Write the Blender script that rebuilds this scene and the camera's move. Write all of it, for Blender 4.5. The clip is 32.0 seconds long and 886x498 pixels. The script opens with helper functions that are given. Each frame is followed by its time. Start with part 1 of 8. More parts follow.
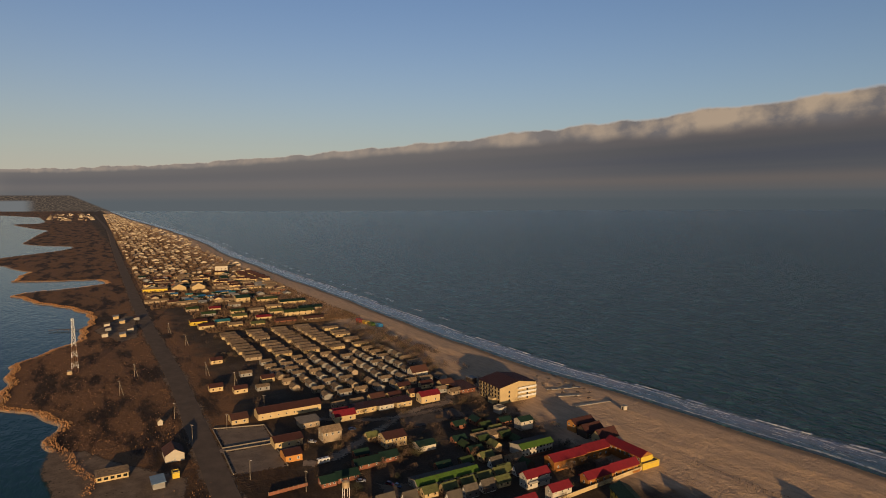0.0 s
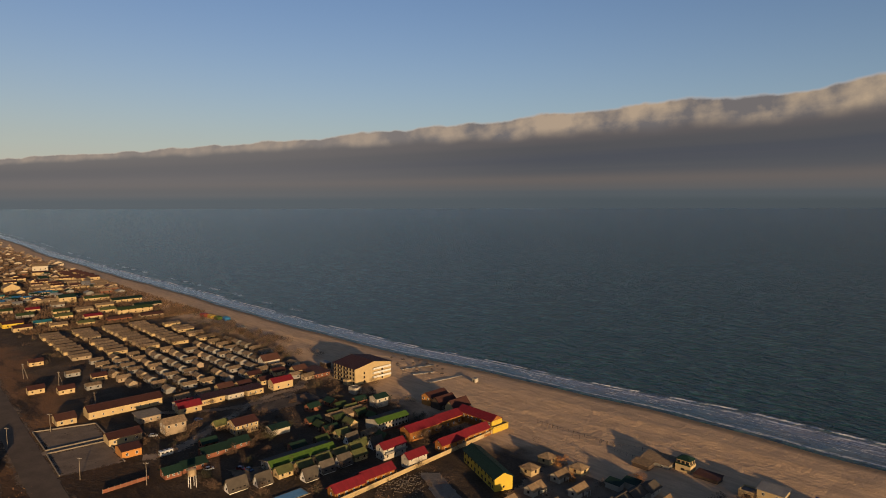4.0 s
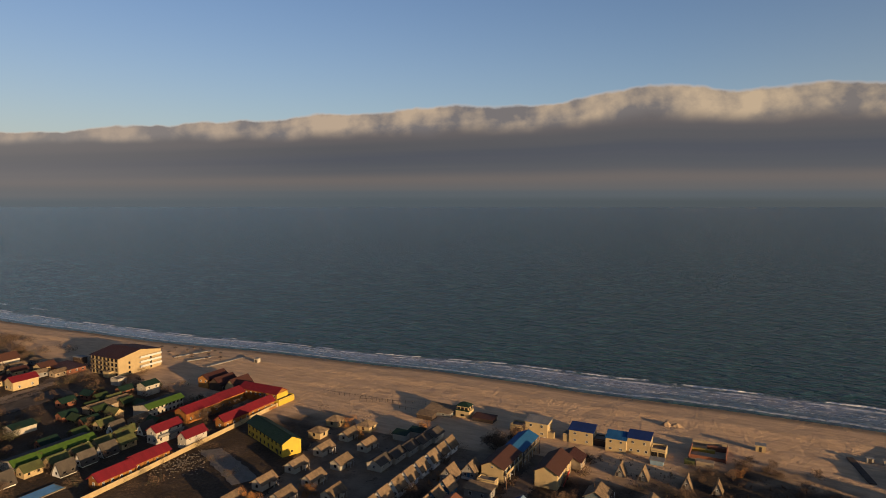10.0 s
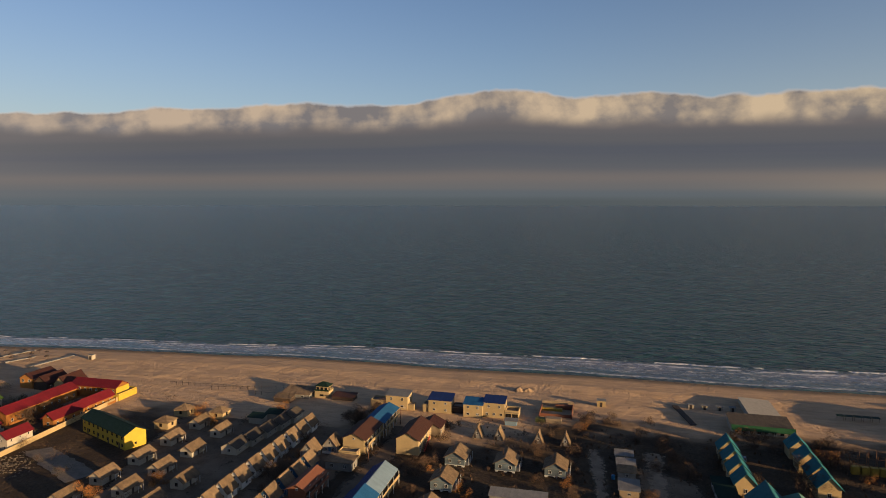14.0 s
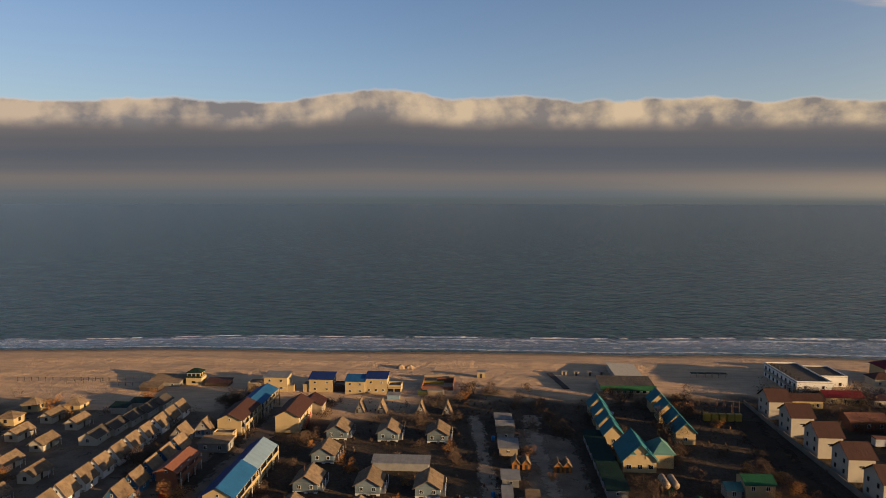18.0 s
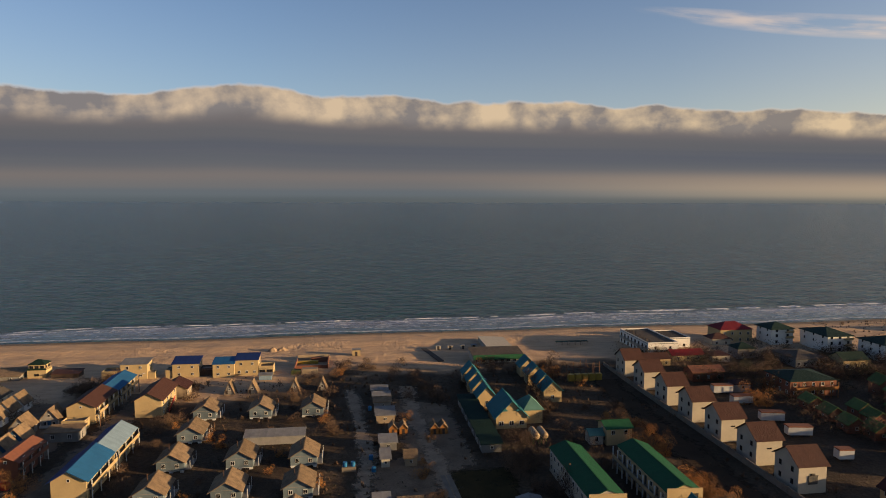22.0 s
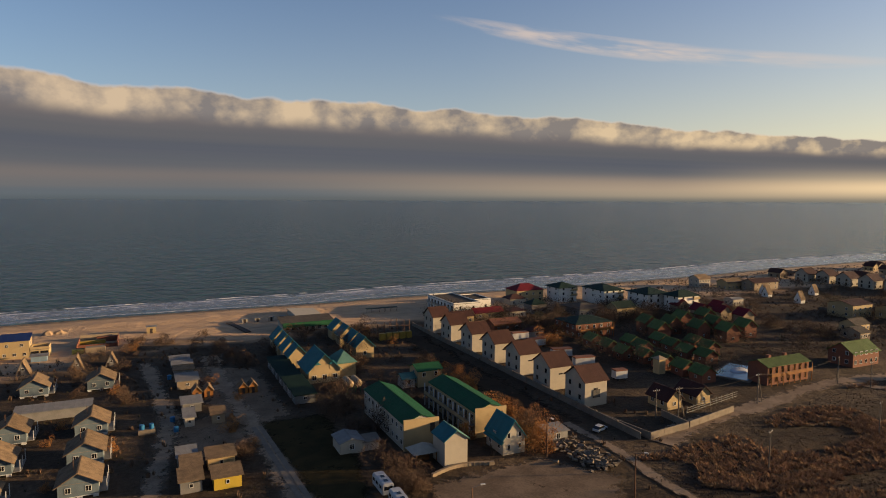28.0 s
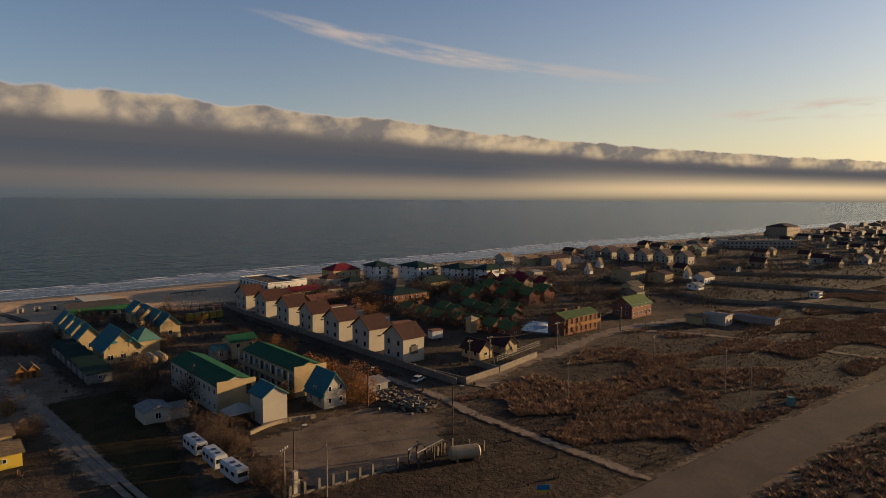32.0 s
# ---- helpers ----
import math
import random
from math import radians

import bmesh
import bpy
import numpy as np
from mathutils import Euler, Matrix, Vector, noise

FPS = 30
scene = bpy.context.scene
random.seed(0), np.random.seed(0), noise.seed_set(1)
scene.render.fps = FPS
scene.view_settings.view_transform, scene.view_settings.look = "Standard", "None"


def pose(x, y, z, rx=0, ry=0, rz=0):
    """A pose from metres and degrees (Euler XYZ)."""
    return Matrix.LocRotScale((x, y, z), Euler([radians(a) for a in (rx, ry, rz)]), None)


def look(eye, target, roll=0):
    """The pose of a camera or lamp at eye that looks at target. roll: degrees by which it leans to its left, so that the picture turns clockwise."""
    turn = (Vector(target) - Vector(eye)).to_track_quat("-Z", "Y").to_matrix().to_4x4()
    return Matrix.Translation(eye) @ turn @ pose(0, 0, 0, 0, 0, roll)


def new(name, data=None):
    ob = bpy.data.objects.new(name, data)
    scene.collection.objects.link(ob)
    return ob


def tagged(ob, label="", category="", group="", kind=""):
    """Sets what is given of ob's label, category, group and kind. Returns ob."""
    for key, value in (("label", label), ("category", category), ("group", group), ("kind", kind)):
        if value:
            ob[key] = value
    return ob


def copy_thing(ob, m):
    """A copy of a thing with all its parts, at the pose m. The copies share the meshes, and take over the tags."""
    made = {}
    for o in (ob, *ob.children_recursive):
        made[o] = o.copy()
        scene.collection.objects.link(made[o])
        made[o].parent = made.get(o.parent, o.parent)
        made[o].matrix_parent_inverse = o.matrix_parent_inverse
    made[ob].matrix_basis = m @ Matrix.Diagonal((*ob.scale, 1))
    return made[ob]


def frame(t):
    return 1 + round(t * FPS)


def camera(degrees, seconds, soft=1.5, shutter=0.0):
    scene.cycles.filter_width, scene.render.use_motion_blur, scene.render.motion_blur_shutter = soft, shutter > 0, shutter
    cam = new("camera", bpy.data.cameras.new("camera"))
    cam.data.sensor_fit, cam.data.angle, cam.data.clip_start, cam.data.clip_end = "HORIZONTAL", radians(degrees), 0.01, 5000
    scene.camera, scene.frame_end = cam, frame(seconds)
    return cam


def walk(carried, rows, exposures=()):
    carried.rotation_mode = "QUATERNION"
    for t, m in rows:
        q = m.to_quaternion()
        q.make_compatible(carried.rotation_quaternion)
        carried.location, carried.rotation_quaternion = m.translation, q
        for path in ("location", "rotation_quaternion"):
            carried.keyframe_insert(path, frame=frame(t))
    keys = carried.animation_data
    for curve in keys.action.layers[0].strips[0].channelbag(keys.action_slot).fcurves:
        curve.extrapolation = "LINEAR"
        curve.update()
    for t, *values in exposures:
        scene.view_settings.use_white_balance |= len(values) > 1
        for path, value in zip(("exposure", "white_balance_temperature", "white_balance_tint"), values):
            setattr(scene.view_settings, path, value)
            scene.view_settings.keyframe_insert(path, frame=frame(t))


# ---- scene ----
cam = camera(69.30, 32.0, soft=0.9, shutter=0.2)
PATH = [
    (0, pose(14.39, 4.55, 127.99, 85.094, 0.145, 59.686)),
    (1, pose(14.50, 4.24, 125.05, 85.069, 0.110, 56.407)),
    (2, pose(14.84, 4.27, 121.97, 85.071, 0.145, 53.038)),
    (3, pose(15.34, 4.31, 118.95, 85.068, 0.148, 49.696)),
    (3.5, pose(15.47, 4.14, 117.57, 85.059, 0.125, 48.113)),
    (5.5, pose(15.73, 3.51, 112.05, 85.031, 0.058, 41.812)),
    (6, pose(15.77, 3.45, 110.63, 85.025, 0.074, 40.217)),
    (7, pose(15.44, 3.60, 107.70, 85.035, 0.110, 37.028)),
    (8, pose(15.39, 3.30, 104.92, 85.052, 0.086, 33.789)),
    (9, pose(15.32, 2.64, 102.28, 85.085, 0.023, 30.449)),
    (10, pose(15.11, 2.08, 99.62, 85.105, -0.022, 26.965)),
    (11, pose(15.19, 1.74, 97.03, 85.113, -0.024, 23.451)),
    (12, pose(14.84, 1.08, 94.67, 85.107, -0.028, 20.214)),
    (13, pose(15.00, 0.73, 92.15, 85.097, -0.024, 16.976)),
    (14, pose(14.85, 0.52, 89.63, 85.078, -0.065, 14.065)),
    (14.5, pose(14.58, 0.57, 88.40, 85.082, -0.063, 12.749)),
    (16.5, pose(14.84, 1.12, 83.18, 85.083, -0.007, 7.546)),
    (17, pose(15.14, 0.92, 81.93, 85.082, -0.011, 6.190)),
    (18, pose(15.39, 0.54, 79.62, 85.072, -0.079, 3.453)),
    (19, pose(15.23, 0.19, 77.37, 85.038, -0.154, 0.676)),
    (20, pose(14.81, -0.10, 75.02, 85.028, -0.171, -2.148)),
    (21, pose(14.88, -0.34, 72.58, 85.024, -0.187, -5.061)),
    (22, pose(14.90, -0.35, 69.97, 85.038, -0.149, -7.945)),
    (23, pose(14.64, -0.62, 67.60, 85.045, -0.197, -10.679)),
    (24, pose(14.51, -0.88, 65.18, 85.064, -0.217, -13.435)),
    (24.5, pose(14.44, -0.89, 64.01, 85.067, -0.217, -14.790)),
    (26.5, pose(14.31, -1.23, 59.26, 85.079, -0.228, -20.391)),
    (27, pose(14.35, -1.37, 58.10, 85.069, -0.227, -21.896)),
    (28, pose(13.90, -1.31, 55.75, 85.048, -0.256, -25.098)),
    (29, pose(13.19, -1.38, 53.38, 85.033, -0.326, -28.938)),
    (30, pose(13.98, -2.53, 50.97, 85.039, -0.294, -33.861)),
    (31, pose(13.85, -2.68, 48.30, 85.057, -0.285, -38.102)),
    (32, pose(13.04, -1.91, 45.50, 85.100, -0.348, -41.562)),
]
walk(cam, PATH, exposures=[(0, 0.84), (6, 0.99), (13, 1.20), (18, 1.34), (22, 1.40), (26, 1.39), (29, 1.33), (32, 1.07)])

# ---- light: low evening sun along the coast, sky with a long roll cloud over the sea ----
SUN_AZ, SUN_EL = 111.0, 7.2          # degrees from +y towards +x, and above the horizon
sun = new("sun", bpy.data.lights.new("sun", "SUN"))
sun.data.energy, sun.data.angle, sun.data.color = 4.3, radians(0.6), (1.0, 0.68, 0.36)
sun.matrix_world = look((0, 0, 0), (-math.sin(radians(SUN_AZ)) * math.cos(radians(SUN_EL)), -math.cos(radians(SUN_AZ)) * math.cos(radians(SUN_EL)), -math.sin(radians(SUN_EL))))


class Nodes:
    """A short hand for building node trees."""

    def __init__(self, tree):
        self.t = tree
        tree.nodes.clear()

    def n(self, kind, **kw):
        node = self.t.nodes.new(kind)
        for key, value in kw.items():
            if key == "ins":
                for k, v in value.items():
                    self.put(node, k, v)
            elif key == "operation":
                node.operation = value
            elif key == "use_clamp":
                node.use_clamp = value
            elif key == "data_type":
                node.data_type = value
            elif key == "blend_type":
                node.blend_type = value
            elif key == "interpolation_type":
                node.interpolation_type = value
            elif key == "bands_direction":
                node.bands_direction = value
            elif key == "wave_profile":
                node.wave_profile = value
        return node

    def put(self, node, key, v):
        sock = node.inputs[key]
        if isinstance(v, bpy.types.NodeSocket):
            self.t.links.new(v, sock)
        elif isinstance(v, bpy.types.Node):
            self.t.links.new(v.outputs[0], sock)
        else:
            sock.default_value = v

    def math(self, op, a, b=0.0, c=0.0, clamp=False):
        node = self.n("ShaderNodeMath", operation=op, use_clamp=clamp)
        for k, v in enumerate((a, b, c)):
            self.put(node, k, v)
        return node.outputs[0]

    def noise(self, vec, scale, detail=3.0, rough=0.55, out=0):
        node = self.n("ShaderNodeTexNoise", ins={"Scale": scale, "Detail": detail, "Roughness": rough})
        if vec is not None:
            self.put(node, "Vector", vec)
        return node.outputs[out]

    def ramp(self, fac, stops, interp="LINEAR"):
        node = self.n("ShaderNodeValToRGB")
        cr = node.color_ramp
        cr.interpolation = interp
        while len(cr.elements) < len(stops):
            cr.elements.new(0.5)
        for el, (p, col) in zip(cr.elements, stops):
            el.position = p
            el.color = (*col, 1) if len(col) == 3 else col
        self.put(node, 0, fac)
        return node.outputs[0]

    def mix(self, fac, a, b, mode="MIX"):
        node = self.n("ShaderNodeMix", data_type="RGBA", blend_type=mode)
        for k, v in ((0, fac), (6, a), (7, b)):
            if isinstance(v, tuple) and len(v) == 3:
                v = (*v, 1)
            self.put(node, k, v)
        return node.outputs[2]

    def comb(self, x, y, z):
        return self.n("ShaderNodeCombineXYZ", ins={0: x, 1: y, 2: z}).outputs[0]

    def step(self, x, a, b):
        node = self.n("ShaderNodeMapRange", interpolation_type="SMOOTHSTEP", ins={0: x, 1: a, 2: b, 3: 0.0, 4: 1.0})
        return node.outputs[0]


def build_world():
    world = bpy.data.worlds.new("evening_sky")
    scene.world = world
    world.use_nodes = True
    N = Nodes(world.node_tree)
    sky = N.n("ShaderNodeTexSky")
    sky.sky_type, sky.sun_disc, sky.sun_elevation, sky.sun_rotation = "NISHITA", False, radians(SUN_EL), radians(SUN_AZ)
    sky.altitude, sky.air_density, sky.dust_density, sky.ozone_density = 100.0, 1.0, 2.4, 3.4
    d = N.n("ShaderNodeTexCoord").outputs["Generated"]
    sep = N.n("ShaderNodeSeparateXYZ", ins={0: d}).outputs
    dx, dy, dz = sep[0], sep[1], sep[2]
    flat = N.math("SQRT", N.math("ADD", N.math("MULTIPLY", dx, dx), N.math("ADD", N.math("MULTIPLY", dy, dy), 1e-6)))
    te = N.math("DIVIDE", dz, flat)
    az0 = radians(-3.0)
    cosa = N.math("DIVIDE", N.math("ADD", N.math("MULTIPLY", dx, math.sin(az0)), N.math("MULTIPLY", dy, math.cos(az0))), flat)
    sina = N.math("DIVIDE", N.math("ADD", N.math("MULTIPLY", dx, math.cos(az0)), N.math("MULTIPLY", dy, -math.sin(az0))), flat)
    front = N.math("MAXIMUM", cosa, 0.0)
    hump = N.math("POWER", 2.718, N.math("MULTIPLY", N.math("POWER", N.math("DIVIDE", N.math("ADD", sina, 0.12), 0.09), 2.0), -1.0))
    edge = N.math("ADD", 0.034, N.math("ADD", N.math("MULTIPLY", 0.110, N.math("POWER", front, 1.45)), N.math("MULTIPLY", hump, 0.011)))
    v = N.math("DIVIDE", te, edge)
    u = N.math("DIVIDE", N.math("MULTIPLY", sina, 1.3), N.math("ADD", front, 0.45))
    P = N.comb(u, N.math("MULTIPLY", v, 0.16), 0.0)
    P2 = N.comb(N.math("ADD", u, 0.011), N.math("ADD", N.math("MULTIPLY", v, 0.16), -0.004), 0.0)
    puff = N.noise(P, 10.0, 6.0, 0.56)
    puff_b = N.noise(P2, 10.0, 6.0, 0.56)
    big = N.noise(N.comb(u, 8.4, 0.0), 3.2, 2.0)
    lump = N.noise(N.comb(u, 7.7, 0.0), 13.0, 3.0, 0.5)
    top = N.math("ADD", 1.0, N.math("ADD", N.math("MULTIPLY", N.math("SUBTRACT", big, 0.5), 0.06), N.math("MULTIPLY", N.math("SUBTRACT", lump, 0.5), 0.14)))
    wob = N.math("MULTIPLY", N.math("SUBTRACT", puff, 0.5), 0.20)
    vt = N.math("ADD", N.math("DIVIDE", v, top), wob)
    mask = N.math("SUBTRACT", 1.0, N.step(vt, 0.985, 1.035))
    # billows: lit towards the sun, soft in the folds
    shade = N.math("ADD", 0.40, N.math("MULTIPLY", N.math("SUBTRACT", puff, puff_b), 4.0))
    clump = N.noise(N.comb(u, N.math("MULTIPLY", v, 0.16), 4.0), 11.0, 2.0)
    shade = N.math("ADD", shade, N.math("MULTIPLY", N.math("SUBTRACT", clump, 0.5), 3.6), clamp=True)
    side = N.math("ADD", 0.5, N.math("MULTIPLY", sina, 0.5))
    lit = N.mix(side, (0.52, 0.40, 0.31), (0.72, 0.54, 0.33))
    dull = N.mix(side, (0.20, 0.188, 0.20), (0.25, 0.215, 0.19))
    billow = N.mix(shade, dull, lit)
    edge_low = N.math("ADD", N.math("DIVIDE", v, top), N.math("MULTIPLY", N.math("SUBTRACT", N.noise(P, 11.0, 2.0), 0.5), 0.13))
    belly = N.ramp(v, [(0.0, (0.115, 0.132, 0.150)), (0.07, (0.150, 0.148, 0.150)), (0.17, (0.175, 0.155, 0.148)), (0.30, (0.115, 0.120, 0.134)), (0.44, (0.094, 0.103, 0.126)), (0.58, (0.116, 0.116, 0.126)), (0.72, (0.150, 0.135, 0.137)), (1.0, (0.20, 0.185, 0.185))], "EASE")
    streak = N.noise(N.comb(N.math("MULTIPLY", u, 0.8), N.math("MULTIPLY", v, 7.0), 2.0), 1.6, 3.0)
    belly = N.mix(N.math("MULTIPLY", N.math("SUBTRACT", streak, 0.35), 0.35, clamp=True), belly, (0.19, 0.165, 0.16))
    warm = N.math("MULTIPLY", N.step(sina, 0.1, 1.0), N.math("SUBTRACT", 1.0, N.step(v, 0.0, 0.36)))
    belly = N.mix(N.math("MULTIPLY", warm, 0.72), belly, (0.66, 0.47, 0.29))
    glow = N.math("MULTIPLY", N.step(sina, 0.72, 1.0), N.math("SUBTRACT", 1.0, N.step(v, 0.05, 0.62)))
    belly = N.mix(N.math("MULTIPLY", glow, 0.6), belly, (1.60, 1.15, 0.60))
    afar = N.math("SUBTRACT", 1.0, N.step(sina, -0.98, -0.50))
    belly = N.mix(N.math("MULTIPLY", afar, 0.78), belly, N.ramp(v, [(0.0, (0.185, 0.180, 0.182)), (0.30, (0.235, 0.212, 0.205)), (0.55, (0.205, 0.192, 0.192)), (1.0, (0.25, 0.228, 0.215))], "EASE"))
    lift = N.math("MULTIPLY", afar, 0.15)
    cloud = N.mix(N.step(edge_low, N.math("ADD", 0.66, lift), N.math("ADD", 0.84, N.math("MULTIPLY", lift, 0.7))), belly, N.mix(N.math("MULTIPLY", afar, 0.65), billow, (0.40, 0.335, 0.285)))
    # thin wisps, high and towards the sun
    wu = N.math("SUBTRACT", sina, 0.68)
    wv = N.math("SUBTRACT", te, N.math("SUBTRACT", 0.216, N.math("MULTIPLY", wu, 0.234)))
    wn = N.noise(N.comb(N.math("MULTIPLY", sina, 7.0), N.math("MULTIPLY", wv, 34.0), 0.0), 1.4, 4.0)
    wisp = N.math("SUBTRACT", 1.0, N.math("ADD", N.math("POWER", N.math("DIVIDE", wu, 0.23), 2.0), N.math("POWER", N.math("DIVIDE", wv, 0.016), 2.0)), clamp=True)
    wisp = N.math("MULTIPLY", N.math("MULTIPLY", wisp, N.step(wn, 0.36, 0.66)), N.step(dy, 0.0, 0.2))
    wl = N.math("SUBTRACT", 1.0, N.math("ADD", N.math("POWER", N.math("DIVIDE", N.math("SUBTRACT", sina, 0.965), 0.05), 2.0), N.math("POWER", N.math("DIVIDE", N.math("SUBTRACT", te, 0.115), 0.016), 2.0)), clamp=True)
    wl = N.math("MULTIPLY", N.math("MULTIPLY", wl, N.step(N.noise(N.comb(N.math("MULTIPLY", sina, 40.0), N.math("MULTIPLY", te, 60.0), 5.0), 1.0, 3.0), 0.45, 0.65)), N.step(dy, 0.0, 0.1))
    # sea past the far clip; horizon haze and sunward glow put into its colour
    hazy_sea = N.mix(N.step(sina, 0.2, 1.0), N.mix(afar, (0.120, 0.138, 0.152), (0.185, 0.182, 0.185)), (0.42, 0.33, 0.22))
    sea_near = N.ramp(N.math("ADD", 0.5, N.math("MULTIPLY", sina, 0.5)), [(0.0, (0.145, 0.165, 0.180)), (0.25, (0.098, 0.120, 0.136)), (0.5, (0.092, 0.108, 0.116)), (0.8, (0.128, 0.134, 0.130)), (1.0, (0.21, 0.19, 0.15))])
    hazy_sea = N.mix(N.step(te, -0.012, 0.000), sea_near, hazy_sea)
    cloud = N.mix(N.step(te, -0.007, 0.012), hazy_sea, cloud)
    # the spit goes on behind the town to the horizon, brown with painted haze
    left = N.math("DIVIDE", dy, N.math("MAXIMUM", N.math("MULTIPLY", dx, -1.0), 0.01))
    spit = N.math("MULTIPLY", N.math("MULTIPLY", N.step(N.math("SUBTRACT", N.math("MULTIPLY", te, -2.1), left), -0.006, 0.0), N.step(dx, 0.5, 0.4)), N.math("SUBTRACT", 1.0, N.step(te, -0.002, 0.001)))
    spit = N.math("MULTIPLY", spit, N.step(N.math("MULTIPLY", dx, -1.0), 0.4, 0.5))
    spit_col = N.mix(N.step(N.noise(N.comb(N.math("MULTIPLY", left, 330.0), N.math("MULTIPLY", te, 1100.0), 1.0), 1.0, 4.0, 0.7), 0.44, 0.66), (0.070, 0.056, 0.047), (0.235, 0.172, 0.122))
    # lagoon beside the spit, its sky reflection put into the flat colour
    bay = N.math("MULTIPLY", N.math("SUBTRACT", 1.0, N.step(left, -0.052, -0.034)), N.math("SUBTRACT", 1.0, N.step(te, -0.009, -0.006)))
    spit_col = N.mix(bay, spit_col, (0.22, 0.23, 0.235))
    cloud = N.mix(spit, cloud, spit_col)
    mask = N.math("MULTIPLY", mask, N.math("MAXIMUM", N.step(cosa, -0.25, 0.0), N.math("SUBTRACT", 1.0, N.step(te, 0.0, 0.01))))
    allm = N.math("MAXIMUM", mask, N.math("MULTIPLY", N.math("MAXIMUM", wisp, wl), 0.85), clamp=True)
    col = N.mix(mask, (0.74, 0.58, 0.47), cloud)
    soft_sky = N.n("ShaderNodeHueSaturation", ins={"Hue": 0.510, "Saturation": 0.95, "Color": sky})
    b_sky = N.n("ShaderNodeBackground", ins={0: soft_sky, 1: SKY_K})
    # evening haze low in the sky, warm towards the sun
    haze = N.math("MULTIPLY", N.math("POWER", 2.718, N.math("MULTIPLY", N.math("MAXIMUM", te, 0.0), -8.0)), 0.68)
    haze_col = N.ramp(side, [(0.0, (1.05, 0.95, 0.80)), (0.18, (0.90, 0.93, 0.90)), (0.45, (0.72, 0.86, 0.98)), (0.75, (0.86, 0.86, 0.80)), (1.0, (1.50, 1.18, 0.66))])
    b_haze = N.n("ShaderNodeBackground", ins={0: haze_col, 1: CLOUD_K})
    b_sky = N.n("ShaderNodeMixShader", ins={0: haze, 1: b_sky, 2: b_haze})
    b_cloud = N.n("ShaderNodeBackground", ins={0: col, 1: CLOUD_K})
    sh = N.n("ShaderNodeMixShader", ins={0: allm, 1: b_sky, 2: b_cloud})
    N.n("ShaderNodeOutputWorld", ins={0: sh})


SKY_K, CLOUD_K = 0.075, 0.40
build_world()

# ---- materials ----
ALBEDO_K = 0.54                       # scales every base colour down, so shade stays dark against the sky


def rgb(*c):
    return tuple(c)


def mat(name, a, b=None, scale=1.0, rough=0.8, metal=0.0, bump=0.15, fine=12.0, ribs=0.0, vary=0.0, spec=0.3, stretch=None, soft=False):
    """A two-scale noisy surface; ribs: corrugations a metre along the object's x; vary: per-object brightness; soft: the cover thins out raggedly towards its edge."""
    m = bpy.data.materials.new(name)
    m.use_nodes = True
    N = Nodes(m.node_tree)
    b = b or tuple(c * 0.7 for c in a)
    a, b = tuple(c * ALBEDO_K for c in a), tuple(c * ALBEDO_K for c in b)
    if ribs:
        rough, spec = max(rough, 0.72), min(spec, 0.12)
    co = N.n("ShaderNodeTexCoord").outputs["Object"]
    pos = N.n("ShaderNodeNewGeometry").outputs["Position"]
    if stretch:
        pos = N.n("ShaderNodeMapping", ins={0: pos, 3: stretch}).outputs[0]
    n1 = N.noise(pos, scale, 4.0, 0.6)
    n2 = N.noise(pos, scale * fine, 3.0, 0.6)
    f = N.math("ADD", N.math("MULTIPLY", n1, 0.65), N.math("MULTIPLY", n2, 0.35))
    col = N.mix(N.step(f, 0.32, 0.68), a, b)
    if vary:
        r = N.n("ShaderNodeObjectInfo").outputs["Random"]
        hs = N.n("ShaderNodeHueSaturation", ins={"Value": N.math("ADD", 1.0 - vary, N.math("MULTIPLY", r, 2 * vary)), "Color": col})
        col = hs.outputs[0]
    height = n2
    if ribs:
        w = N.n("ShaderNodeTexWave", bands_direction="X", ins={"Vector": co, "Scale": ribs / 2.0, "Distortion": 0.15})
        height = N.math("ADD", N.math("MULTIPLY", w.outputs[1], 1.2), N.math("MULTIPLY", n2, 0.4))
        sheet = N.n("ShaderNodeTexWave", bands_direction="X", wave_profile="SAW", ins={"Vector": co, "Scale": 0.14, "Distortion": 1.5})
        col = N.mix(N.math("MULTIPLY", sheet.outputs[1], 0.28), col, tuple(c * 0.55 for c in a))
    bp = N.n("ShaderNodeBump", ins={"Strength": bump, "Distance": 0.06, "Height": height})
    p = N.n("ShaderNodeBsdfPrincipled", ins={"Base Color": col, "Roughness": rough, "Metallic": metal, "Normal": bp})
    p.inputs["Specular IOR Level"].default_value = spec
    if soft:
        edge = N.n("ShaderNodeAttribute")
        edge.attribute_name = "edge"
        worn = N.math("ADD", N.math("MULTIPLY", N.noise(pos, 0.55, 5.0, 0.7), 2.6), N.math("MULTIPLY", N.noise(pos, 0.11, 2.0), 1.4))
        cover = N.step(N.math("ADD", edge.outputs["Fac"], N.math("SUBTRACT", worn, 2.0)), -0.05, 0.75)
        p = N.n("ShaderNodeMixShader", ins={0: cover, 1: N.n("ShaderNodeBsdfTransparent"), 2: p})
    N.n("ShaderNodeOutputMaterial", ins={0: p})
    return m


